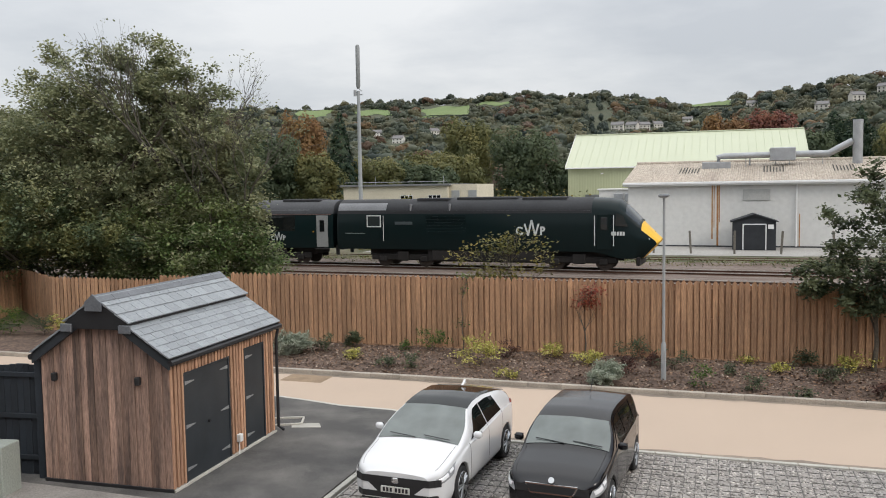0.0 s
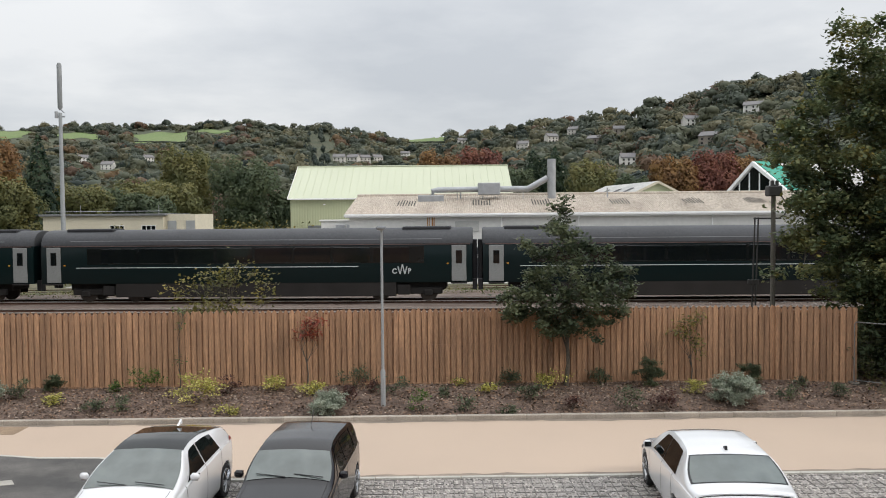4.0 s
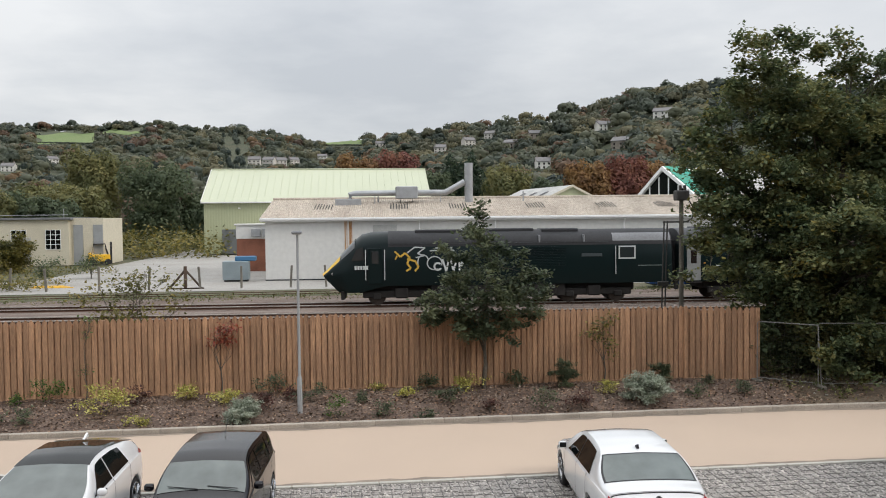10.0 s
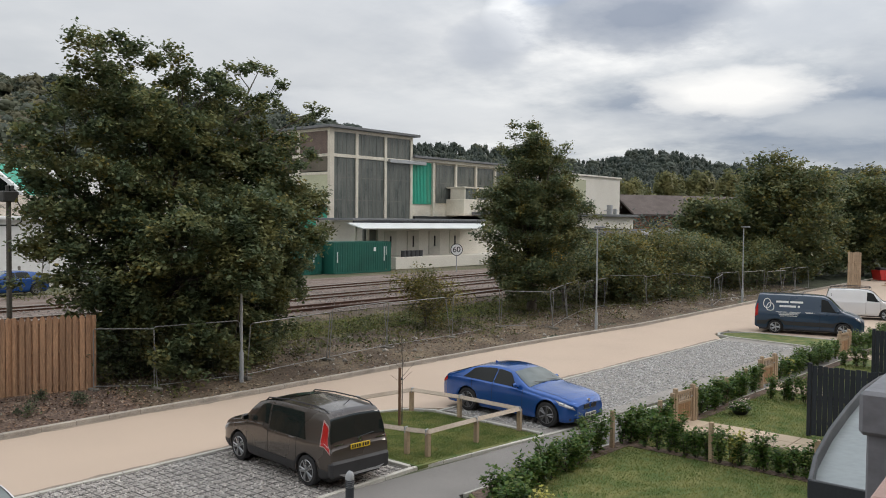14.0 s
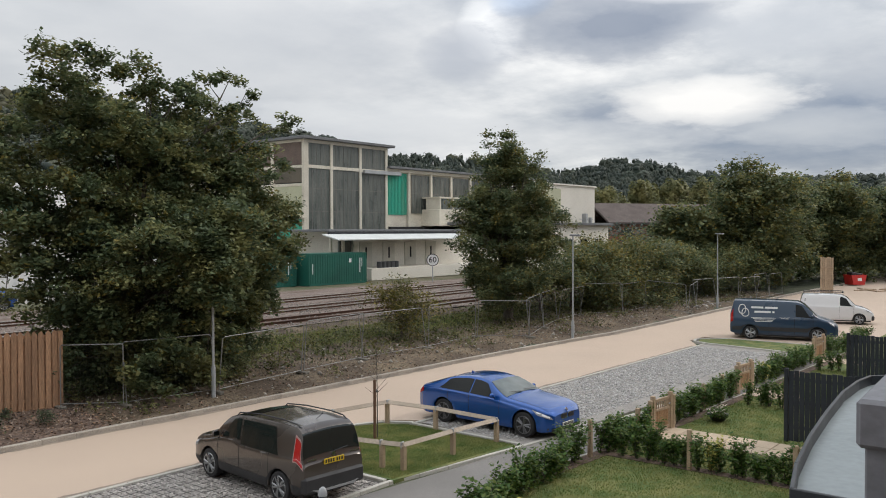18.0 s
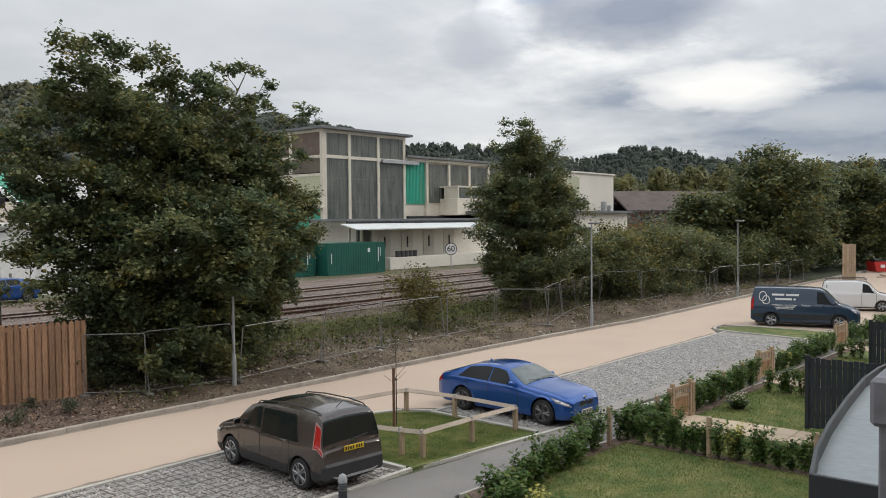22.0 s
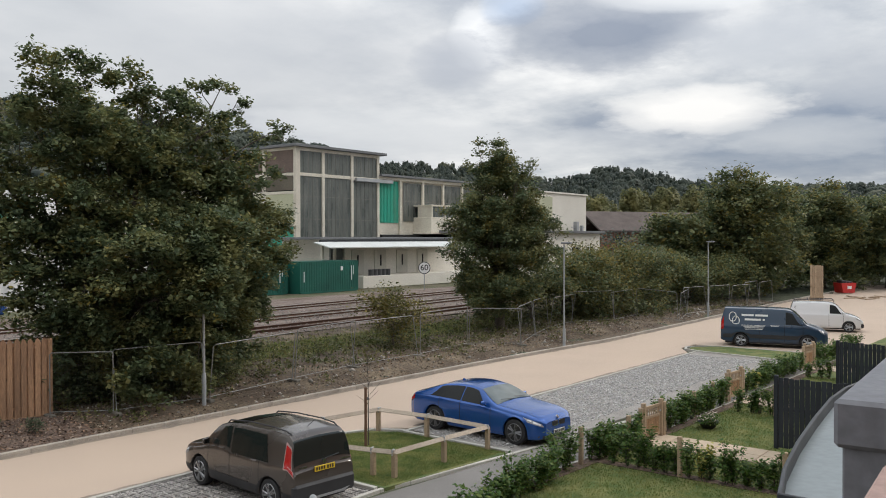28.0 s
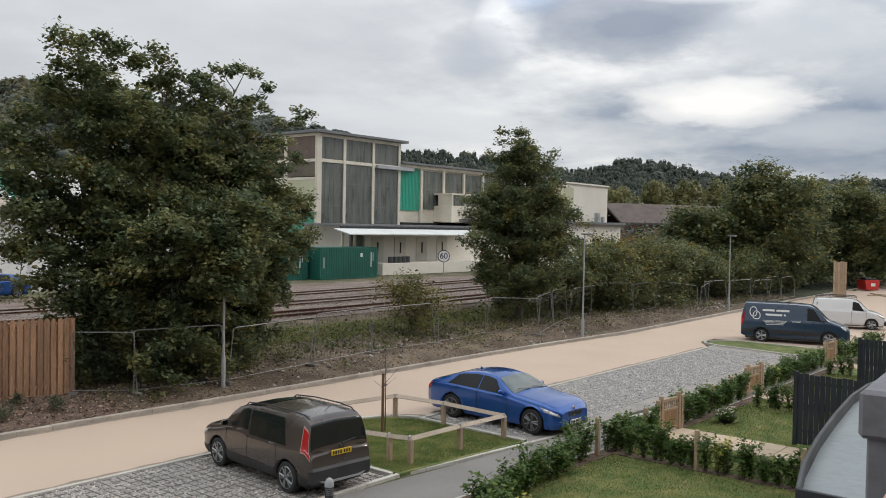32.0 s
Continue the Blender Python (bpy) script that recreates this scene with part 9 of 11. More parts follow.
def crown_tufts(kind, x, y, z, r_, h, rgen, n=70):
    u = rgen.normal(0, 1, (n, 3))
    u /= np.linalg.norm(u, axis=1, keepdims=True)
    u[:, 2] = np.abs(u[:, 2]) * 1.25 - 0.5
    ph = rgen.uniform(0, 6.3, 3)
    lump = 1 + 0.16 * np.sin(u[:, :1] * 5 + ph[0]) + 0.14 * np.sin(u[:, 1:2] * 5.5 + ph[1]) + 0.12 * np.sin(u[:, 2:] * 6 + ph[2])
    q = rgen.uniform(0.78, 1.0, (n, 1)) * lump
    p = u * q * np.array([r_, r_, h * 0.5]) + np.array([x, y, z + h * 0.42])
    core = np.concatenate([BALL_V * rgen.uniform(0.38, 0.58) * np.array([r_, r_, h * 0.42]) + np.array([x, y, z + h * 0.42]) + np.array([math.cos(a), math.sin(a), 0]) * r_ * 0.42 * (q_ > 0) + np.array([0, 0, h * rgen.uniform(-0.12, 0.2)])
                           for q_, a in enumerate(rgen.uniform(0, 6.3, 4))])
    CROWN.setdefault(kind, []).append((p, r_, u * np.array([1, 1, r_ / (h * 0.5)]), rgen.uniform(), core))


wr = np.random.default_rng(17)
count = 0
for _ in range(30000):
    az_, k = wr.uniform(-50, 84), wr.uniform(0.0, 1.0) ** 0.8
    x, y = polar(az_, k)
    r = math.hypot(x, y)
    room = tree_room(x, y, az_, r)
    if room < 2.0:
        continue
    size = wr.uniform(4.4, 10.2)
    h = size * wr.uniform(1.2, 1.8)
    kind = wr.choice(4, p=[0.56, 0.29, 0.09, 0.06])
    if 62 < az_ < 70 and wr.uniform() < 0.6:
        kind = 1
    if -8.6 < az_ < -6.9 and 0.4 < k < 0.95 or az_ > 44 and wr.uniform() < 0.72:
        kind, size, h = 3, wr.uniform(2.4, 3.4), wr.uniform(9, 13)
    if az_ > 24 and (kind in (1, 2) or wr.uniform() < 0.5):
        kind = 3
    if h > room:
        h, size = room, min(size, room * 0.8)
    crown_tufts(int(kind), x, y, gz(x, y) - 0.5, size, h, wr, int(50 + 26000 / max(r, 250)) if k < 0.9 else 90)
    count += 1
    if count > 5400:
        break
for i in range(2800):
    az_, k = wr.uniform(43, 84), wr.uniform(0.25, 1.0)
    x, y = polar(az_, k)
    crown_tufts(3, x, y, gz(x, y) - 0.5, wr.uniform(2.0, 3.2), wr.uniform(10, 15), wr, 50)
for i in range(260):
    az_, k = wr.uniform(-50, 46), wr.uniform(0.955, 1.0)
    x, y = polar(az_, k)
    size = wr.uniform(3.0, 6.5)
    if tree_room(x, y, az_, math.hypot(x, y)) > 9:
        crown_tufts(int(wr.choice(3, p=[0.6, 0.3, 0.1])), x, y, gz(x, y) - 0.4, size, size * wr.uniform(1.1, 1.7), wr, 110)
# hedge along the ridge
for i in range(420):
    az_ = -50 + 45 * i / 420 + wr.uniform(-0.05, 0.05)
    x, y = polar(az_, 0.995)
    s_ = 1.0 + 0.5 * noise.noise((az_ * 0.7, 0, 3))
    crown_tufts(int(wr.choice(2, p=[0.8, 0.2])), x, y, gz(x, y) - 7.5, 3.4 * s_, 12.5 * s_, wr, 60)
# single hedgerow trees on the skyline
for az_, k, size, h in ((-17.4, 1.0, 8.5, 13.5), (-14.9, 1.0, 5, 8), (-19.9, 1.0, 4.5, 8), (-22.2, 0.99, 7, 11), (-24.5, 1.0, 6, 10), (-12.3, 1.0, 6, 11), (-7.0, 1.0, 8, 13), (9.0, 1.0, 5, 9), (21.4, 1.0, 7, 13), (15.3, 1.0, 6, 11)):
    x, y = polar(az_, k)
    crown_tufts(0, x, y, gz(x, y), size, h, wr, 220)
# hedges along the pastures
for a0, a1, e0 in ((-19.4, -15.9, 4.82), (-1.6, 1.1, 4.92)):
    for i in range(60):
        az_ = a0 + (a1 - a0) * i / 59
        x, y, z, r = on_hill(az_, e0 - 0.01 * math.sin(i))
        crown_tufts(0, x, y, z - 0.3, 2.0, 3.0, wr, 40)
# conifer green lightened towards blue-grey to paint in distance haze
L_hill4 = leaf_mat("hazed_hillside_conifer", (0.040, 0.056, 0.048), (0.056, 0.075, 0.060), (0.082, 0.098, 0.074), 0.02, 0.6, 0.7, True)
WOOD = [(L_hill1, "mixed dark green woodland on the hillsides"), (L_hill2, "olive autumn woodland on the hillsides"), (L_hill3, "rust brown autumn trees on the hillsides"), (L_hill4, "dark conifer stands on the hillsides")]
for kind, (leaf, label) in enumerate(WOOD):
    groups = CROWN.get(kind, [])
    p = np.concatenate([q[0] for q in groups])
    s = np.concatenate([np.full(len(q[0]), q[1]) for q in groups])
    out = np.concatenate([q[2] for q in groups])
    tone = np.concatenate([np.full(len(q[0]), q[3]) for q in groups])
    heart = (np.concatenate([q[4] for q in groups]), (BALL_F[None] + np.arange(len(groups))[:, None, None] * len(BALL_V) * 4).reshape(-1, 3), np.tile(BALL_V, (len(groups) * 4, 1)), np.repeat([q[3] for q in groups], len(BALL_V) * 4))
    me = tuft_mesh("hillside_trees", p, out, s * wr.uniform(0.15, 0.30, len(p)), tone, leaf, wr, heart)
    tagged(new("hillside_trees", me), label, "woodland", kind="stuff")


# nearer trees behind the yards: azimuth, elevation of the top, half width in degrees, distance, leaf
def far_tree(az_, el, half, dist, leaf, label, seed, tall=1.0, n=12000, low=0.15):
    a = radians(az_)
    x, y = 0.4 + dist * math.sin(a), dist * math.cos(a)
    z = gz(x, y)
    h = 5.45 + dist * math.tan(radians(el)) - z
    w = dist * math.tan(radians(half))
    lobes = [(0, 0, h * 0.56, w, w * 0.8, h * 0.36), (-w * 0.4, 0, h * 0.76, w * 0.55, w * 0.5, h * 0.22), (w * 0.35, 0, h * 0.72, w * 0.55, w * 0.5, h * 0.24), (0, 0, h * (0.3 + low * 0.3), w * 0.85, w * 0.7, h * 0.28)]
    c = thing("broadleaf_tree", label, "tree", Matrix.Translation((x, y, z)))
    rg = np.random.default_rng(seed)
    ps, os_ = [], []
    balls = billow(lobes, seed, 12)
    total = sum(q[3] * q[4] + q[4] * q[5] + q[3] * q[5] for q in balls)
    for q in balls:
        k = int(n * (q[3] * q[4] + q[4] * q[5] + q[3] * q[5]) / total) + 4
        u = rg.normal(0, 1, (k, 3))
        u /= np.linalg.norm(u, axis=1, keepdims=True)
        ctr, rad = np.array(q[:3]), np.array(q[3:])
        p = ctr + u * rad * rg.uniform(0.75, 1.12, (k, 1))
        ps.append(p[p[:, 2] > 0.2])
        os_.append((u / rad * rad.mean() + 0.5 * (p - np.array([0, 0, h * 0.5])) / np.array([w, w, h * 0.5]))[p[:, 2] > 0.2])
    p, o = np.concatenate(ps), np.concatenate(os_)
    part("trunk", limbs((0, 0, 0), [tuple(v) for v in p[::18].tolist()], 0.3, (0, 0, h * 0.3), seed, 20), M_bark, c, smooth=60)
    part("crown", tuft_mesh("crown", p, o, dist * 0.0020 * rg.uniform(0.6, 1.3, len(p)), rg.uniform(0.3, 0.7, len(p)), leaf, rg), leaf, c)
    return c


FAR = [(-16.3, 4.9, 2.0, 150, F_olive, "tall olive and orange autumn tree behind the yard"), (-12.6, 4.2, 2.6, 140, F_dark, "broad dark green tree behind the yard"), (-9.8, 1.9, 1.2, 140, F_dark, "dark green tree behind the yard"), (-27.6, 5.4, 1.8, 128, F_orange, "olive autumn tree behind the yard"), (-29.2, 3.9, 2.2, 115, F_dark, "olive autumn tree behind the yard"),
       (-22.7, 2.3, 2.4, 125, F_olive, "olive autumn tree behind the yard"), (-19.0, 2.6, 2.2, 135, F_olive, "olive autumn tree behind the yard"), (-32, 4.0, 2.4, 110, F_dark, "dark green tree behind the yard"), (-35, 4.4, 2.6, 115, F_olive, "olive autumn tree behind the yard"), (-39, 4.6, 3.0, 115, F_dark, "dark green tree behind the yard"), (-44, 4.8, 3.0, 115, F_dark, "dark green tree behind the yard"),
       (-21.0, 1.9, 2.2, 128, F_dark, "dark green tree behind the yard"), (-17.2, 2.4, 2.2, 128, F_olive, "olive autumn tree behind the yard"), (-26.6, 2.6, 1.8, 112, F_olive, "olive autumn tree behind the yard"), (-18.6, 1.6, 1.6, 122, F_dark, "dark green tree behind the yard"), (-8.4, 1.6, 1.4, 150, F_dark, "dark green tree behind the yard"),
       (0.5, 4.6, 1.5, 190, F_orange, "rounded orange autumn tree"), (3.3, 4.85, 1.8, 195, F_red, "rounded copper red autumn tree"), (10.9, 3.75, 2.0, 165, F_olive, "broad olive green tree behind the sheds"), (7.7, 4.3, 1.6, 175, L_conifer, "dark evergreen tree behind the sheds"), (16.2, 3.9, 1.8, 170, F_orange, "rounded orange autumn tree"), (18.6, 4.2, 1.9, 175, F_red, "rounded copper red autumn tree"), (20.5, 3.9, 1.5, 180, F_orange, "rounded orange autumn tree"),
       (6.0, 3.4, 1.3, 170, F_dark, "dark green tree behind the sheds"), (13.6, 2.8, 1.4, 160, F_dark, "dark green tree behind the sheds"), (24, 4.2, 2.5, 180, F_dark, "dark green tree behind the sheds"), (28, 4.4, 2.5, 180, F_dark, "dark green tree behind the sheds"), (32.5, 4.6, 2.5, 180, F_dark, "dark green tree behind the sheds"), (37, 4.6, 2.5, 180, F_dark, "dark green tree behind the sheds"),
       (62.2, 3.0, 2.0, 190, F_olive, "golden olive poplar behind the factory"), (64.6, 3.5, 1.6, 200, F_olive, "golden olive poplar behind the factory"), (66.6, 3.6, 1.5, 205, F_olive, "golden olive poplar behind the factory"), (68.6, 3.5, 1.6, 200, F_olive, "golden olive poplar behind the factory"), (59.8, 2.6, 1.8, 195, F_dark, "dark green tree behind the factory"), (72.5, 3.4, 2.6, 190, F_dark, "dark green tree behind the factory")]
for k, (a, e, hw_, dist, leaf, label) in enumerate(FAR):
    far_tree(a, e, hw_, dist, leaf, label, 200 + k, low=0.0)


def conifer(az_, el, half, dist, seed):
    a = radians(az_)
    x, y = 0.4 + dist * math.sin(a), dist * math.cos(a)
    z = gz(x, y)
    h = 5.45 + dist * math.tan(radians(el)) - z
    w = dist * math.tan(radians(half))
    rg = np.random.default_rng(seed)
    n = 3600
    f, a2 = 1 - np.sqrt(rg.uniform(0, 1, n)) * 0.97, rg.uniform(0, math.tau, n)
    lean = 0.72 + 0.28 * np.abs(np.sin(f * 26 + 1.5 * np.sin(a2 * 2))) + 0.12 * np.sin(a2 * 5 + f * 9)
    rr = w * (1 - f) ** 0.75 * lean * rg.uniform(0.75, 1.05, n)
    p = np.stack([rr * np.cos(a2), rr * np.sin(a2), h * (0.04 + 0.95 * f)], -1)
    o = np.stack([np.cos(a2), np.sin(a2), np.full(n, 0.45)], -1)
    c = thing("conifer_tree", "dark pointed conifer behind the yard", "tree", Matrix.Translation((x, y, z)))
    part("trunk", Geo().tube([(0, 0, -0.2), (0, 0, h * 0.5), (0, 0, h * 0.98)], [0.4, 0.25, 0.04], 8), M_bark, c, smooth=60)
    part("crown", tuft_mesh("crown", p, o, dist * 0.0030 * rg.uniform(0.6, 1.2, n), rg.uniform(0.3, 0.7, n), L_conifer, rg), L_conifer, c)


conifer(-25.0, 5.3, 1.7, 120, 301)
conifer(8.4, 4.6, 1.0, 185, 303)
# low scrub between the yard and the woods
sr = np.random.default_rng(23)
pts = []
for _ in range(1500):
    az_, d = sr.uniform(-50, -8), sr.uniform(104, 150)
    x, y = d * math.sin(radians(az_)), d * math.cos(radians(az_))
    pts.append((x, y, gz(x, y) + sr.uniform(0.2, 3.6) * (0.7 + 0.6 * noise.noise((x * 0.1, y * 0.1, 1)))))
tagged(new("yard_scrub", leaf_cloud("yard_scrub", pts, 22, 0.9, 0.5, L_olive, 31)), "tangled olive brown scrub behind the yard", "scrub", kind="stuff")
pts = []
for _ in range(1300):
    az_, d = sr.uniform(24, 84), sr.uniform(135, 175)
    x, y = d * math.sin(radians(az_)), d * math.cos(radians(az_))
    pts.append((x, y, gz(x, y) + sr.uniform(0.2, 5.0)))
tagged(new("valley_scrub", leaf_cloud("valley_scrub", pts, 22, 1.2, 0.6, L_hill1, 33)), "dark scrub along the valley floor", "scrub", kind="stuff")

# ---- front gardens, island rail, bollard ----


def timber_post(x, y, h, label="square pale timber post in the hedge", w=0.10):
    return solo("timber_post", Geo().box(-w / 2, w / 2, -w / 2, w / 2, -0.1, h, 0.012), M_wood_post, label, "post", Matrix.Translation((x, y, 0.02)), "garden posts")


RAILP = [(14.72, 14.9), (15.03, 13.5), (15.18, 12.98), (16.93, 12.92), (18.6, 12.8), (18.68, 14.9), (18.5, 16.55), (16.6, 16.85), (14.8, 16.75)]
M_raildry = mat("dry_grey_rail", (0.43, 0.36, 0.285), 0.85, 0.25, 1.2, 25, 0.25, tint=(0.31, 0.25, 0.19), rand=0.12)
kr = thing("knee_rail", "low pale timber knee rail round the grass island", "rail fence", Matrix.Translation((0, 0, 0.03)))
for x, y in RAILP:
    part("post", Geo().box(x - 0.055, x + 0.055, y - 0.055, y + 0.055, -0.1, 0.56, 0.01), M_wood_post, kr)
for (ax, ay), (bx_, by) in zip(RAILP, RAILP[1:]):
    d, ang = math.hypot(bx_ - ax, by - ay), math.atan2(by - ay, bx_ - ax)
    part("rail", Geo().prism([(-0.075, 0.55), (0.0, 0.52), (0.075, 0.55), (0.0, 0.635)], -0.03, d + 0.03, "x"), M_raildry, kr, m=Matrix.Translation((ax, ay, 0)) @ Matrix.Rotation(ang, 4, "Z"))
    part("bracket", Geo().box(-0.05, -0.015, -0.062, 0.062, 0.50, 0.642, 0.004), M_steel, kr, m=Matrix.Translation((bx_, by, 0.003)) @ Matrix.Rotation(ang, 4, "Z"))
sp = thing("staked_sapling", "bare young sapling tied to a brown stake on the island", "sapling", Matrix.Translation((16.88, 15.5, 0.03)))
part("stake", Geo().tube([(0, 0, -0.1), (0, 0, 1.55)], 0.04, 8), mat("brown_stake", (0.16, 0.085, 0.05), 0.8, 0.2, 2, 30, 0.2), sp)
part("tie", Geo().tube([(0, 0, 1.25), (0.09, 0, 1.25)], 0.045, 6), M_black, sp)
r = random.Random(8)
g = Geo().tube([(0.1, 0, 0), (0.12, 0.02, 1.2), (0.08, 0, 2.4)], [0.018, 0.013, 0.005], 5)
for k in range(12):
    z = 1.1 + 0.1 * k
    g.tube([(0.1, 0, z), (0.1 + r.uniform(-.3, .3), r.uniform(-.3, .3), z + r.uniform(.2, .45))], [0.006, 0.003], 4)
part("stem", g, M_twig, sp)

bo = thing("bollard_light", "dark grey round-topped bollard light beside the footpath", "bollard", Matrix.Translation((10.66, 10.8, 0.0)))
part("post", Geo().tube([(0, 0, 0), (0, 0, 0.86)], 0.075, 16), M_anthra, bo, smooth=40)
part("lens", Geo().tube([(0, 0, 0.86), (0, 0, 1.0)], 0.06, 14), mat("bollard_lens", (0.35, 0.36, 0.36), 0.3, 0.1, 4, 40, 0), bo)
for k in range(4):
    part("louvre", Geo().tube([(0, 0, 0.88 + 0.032 * k), (0, 0, 0.895 + 0.032 * k)], [0.078, 0.07], 16), M_anthra, bo)
part("cap", Geo().tube([(0, 0, 1.0), (0, 0, 1.06), (0, 0, 1.12), (0, 0, 1.15)], [0.08, 0.078, 0.055, 0.012], 16), M_lamp, bo, smooth=50)


def hedge_plant(x, y, h, w, seed, leaf=None):
    c = thing("hedge_plant", "leafy young laurel plant in the garden hedge", "hedge", Matrix.Translation((x, y, 0.03)), "young garden hedges")
    r_ = random.Random(seed)
    ends = []
    g = Geo()
    for k in range(8):
        a = r_.uniform(0, math.tau)
        q = r_.uniform(0.2, 0.95) * w
        hh = h * r_.uniform(0.65, 1.12)
        p0, p1 = Vector((0.03 * math.cos(a), 0.03 * math.sin(a), 0)), Vector((q * math.cos(a), q * math.sin(a), hh))
        m_ = p0.lerp(p1, 0.5) + Vector((0, 0, 0.08))
        g.tube([p0, m_, p1], [0.009, 0.006, 0.003], 4, False)
        for j in range(7):
            ends.append(tuple(m_.lerp(p1, j / 6) if j > 2 else p0.lerp(m_, 0.35 + 0.3 * j)))
    part("stem", g, M_twig, c)
    part("leaves", leaf_cloud("leaves", ends, 7, 0.06, 0.09, leaf or L_hedge, seed, 0.0, 1.0), leaf or L_hedge, c)
    return c


seed = 500
HEDGES = [((13.2, 9.6), (18.5, 10.25), 13), ((19.1, 10.15), (21.45, 9.95), 7), ((19.35, 9.7), (19.45, 5.2), 12), ((23.2, 10.05), (28.6, 10.2), 13), ((27.3, 9.4), (27.5, 6.0), 8), ((30.5, 10.2), (37.3, 10.15), 14), ((35.6, 9.5), (35.8, 6.5), 6), ((39.3, 10.0), (45.5, 9.7), 10), ((12.75, 7.6), (13.1, 9.2), 4)]
for (ax, ay), (bx_, by), n in HEDGES:
    n = round(n * 1.4)
    for i in range(n):
        t = (i + 0.5) / n
        r_ = random.Random(seed)
        hedge_plant(ax + (bx_ - ax) * t + r_.uniform(-.08, .08), ay + (by - ay) * t + r_.uniform(-.08, .08), r_.uniform(0.5, 0.85), r_.uniform(0.24, 0.36), seed, L_yellow if seed % 41 == 3 else None)
        seed += 1
for x, y, h in ((18.8, 10.18, 0.92), (19.3, 7.9, 0.92), (21.0, 10.0, 0.85), (23.4, 10.05, 0.85), (27.4, 8.2, 0.9), (25.7, 10.1, 0.8), (19.4, 5.6, 0.9), (35.7, 8.2, 0.9), (27.4, 10.15, 0.85)):
    timber_post(x, y, h)


M_gateboard = mat("tan_gate_board", (0.36, 0.215, 0.115), 0.8, 0.3, 1.5, 30, 0.3, rand=0.15)


def garden_gate(x, y, turn, label="pale timber garden gate with a slatted top"):
    c = thing("garden_gate", label, "gate", Matrix.Translation((x, y, 0.02)) @ Matrix.Rotation(radians(turn), 4, "Z"), "garden gates")
    for px_ in (-0.62, -0.48, 0.48, 0.62):
        part("gate_post", Geo().box(px_ - 0.055, px_ + 0.055, -0.055, 0.055, -0.1, 1.05 if abs(px_) < 0.5 else 0.95, 0.012), M_wood_post, c)
    lf = part("gate_leaf", Geo().box(-0.42, 0.42, -0.025, 0.025, 0.86, 0.94, 0.006).box(-0.42, 0.42, -0.025, 0.025, 0.08, 0.16, 0.006).box(-0.42, 0.42, -0.025, 0.025, 0.60, 0.67, 0.006).box(-0.42, -0.35, -0.022, 0.022, 0.08, 0.94, 0.006).box(0.35, 0.42, -0.022, 0.022, 0.08, 0.94, 0.006), M_wood_post, c)
    for i in range(7):
        part("board", Geo().box(-0.345 + i * 0.099, -0.345 + i * 0.099 + 0.093, -0.012, 0.012, 0.16, 0.60, 0.003), M_gateboard, lf)
    for i in range(6):
        xx = -0.28 + i * 0.112
        part("baluster", Geo().box(xx - 0.018, xx + 0.018, -0.015, 0.015, 0.67, 0.86, 0.003), M_wood_post, lf)
    part("latch", Geo().box(0.33, 0.45, -0.04, -0.025, 0.72, 0.76, 0.004), M_steel, lf)
    return c


garden_gate(22.25, 9.9, -4)
garden_gate(29.45, 10.15, -5)
garden_gate(38.4, 10.1, -5)

pt = thing("flower_pot", "black pot of mixed flowers standing on the lawn", "flower pot", Matrix.Translation((24.5, 9.2, 0.03)) @ Matrix.Scale(0.72, 4))
part("pot", Geo().tube([(0, 0, 0), (0, 0, 0.05), (0, 0, 0.25), (0, 0, 0.29)], [0.22, 0.27, 0.40, 0.42], 20), M_black, pt, smooth=40)
ends = twig_ends([(0, 0, 0.42, 0.46, 0.46, 0.26)], 260, 7, 0.2)
part("foliage", leaf_cloud("foliage", ends, 8, 0.09, 0.085, L_hedge, 8), L_hedge, pt)
part("blooms", leaf_cloud("blooms", [(x_, y_, z_ + 0.06) for x_, y_, z_ in ends[::3]], 4, 0.08, 0.075, mat("pale_flower", (0.66, 0.55, 0.48), 0.7, 0.2, 5, 40, 0, island=0.4), 9), MATS["pale_flower"], pt)


def picket_screen(x, y0, y1, h, label="dark blue-grey slatted garden screen"):
    c = thing("garden_screen", label, "fence", Matrix.Translation((x, 0, 0.02)), "dark garden screens")
    n = int((y1 - y0) / 0.13)
    for i in range(n):
        y = y1 - 0.13 * (i + 1)
        part("slat", Geo().box(-0.012, 0.012, y, y + 0.118, 0.04, h + 0.015 * math.sin(i * 1.7), 0.004), M_gate, c)
    for z in (0.35, 1.0, h - 0.25):
        part("rail", Geo().box(0.012, 0.05, y0, y1, z, z + 0.08, 0.004), M_gate, c)
    part("screen_post", Geo().box(-0.05, 0.06, y1, y1 + 0.10, 0, h + 0.06, 0.01), M_gate, c)
    return c


picket_screen(23.3, -0.6, 6.9, 1.85)
picket_screen(32.3, -0.6, 7.5, 1.85)
picket_screen(42.0, -0.6, 7.4, 1.85)

# the building that the camera looks out from: its front, a bowed porch roof, a capped bay
M_render_pink = mat("pinkish_brick_coping", (0.52, 0.36, 0.31), 0.85, 0.15, 1.5, 30, 0.15)
setting("wall_house_front", Geo().box(-25, 62, -1.2, -0.8, 0, 3.9).box(-25, 0.2, -1.2, -0.8, 3.9, 8.5).box(1.5, 62, -1.2, -0.8, 3.9, 8.5).box(0.2, 1.5, -1.2, -0.8, 6.4, 8.5), mat("red_brick_front", (0.27, 0.13, 0.09), 0.9, 0.25, 0.8, 25, 0.2), "brick house front behind the viewpoint")
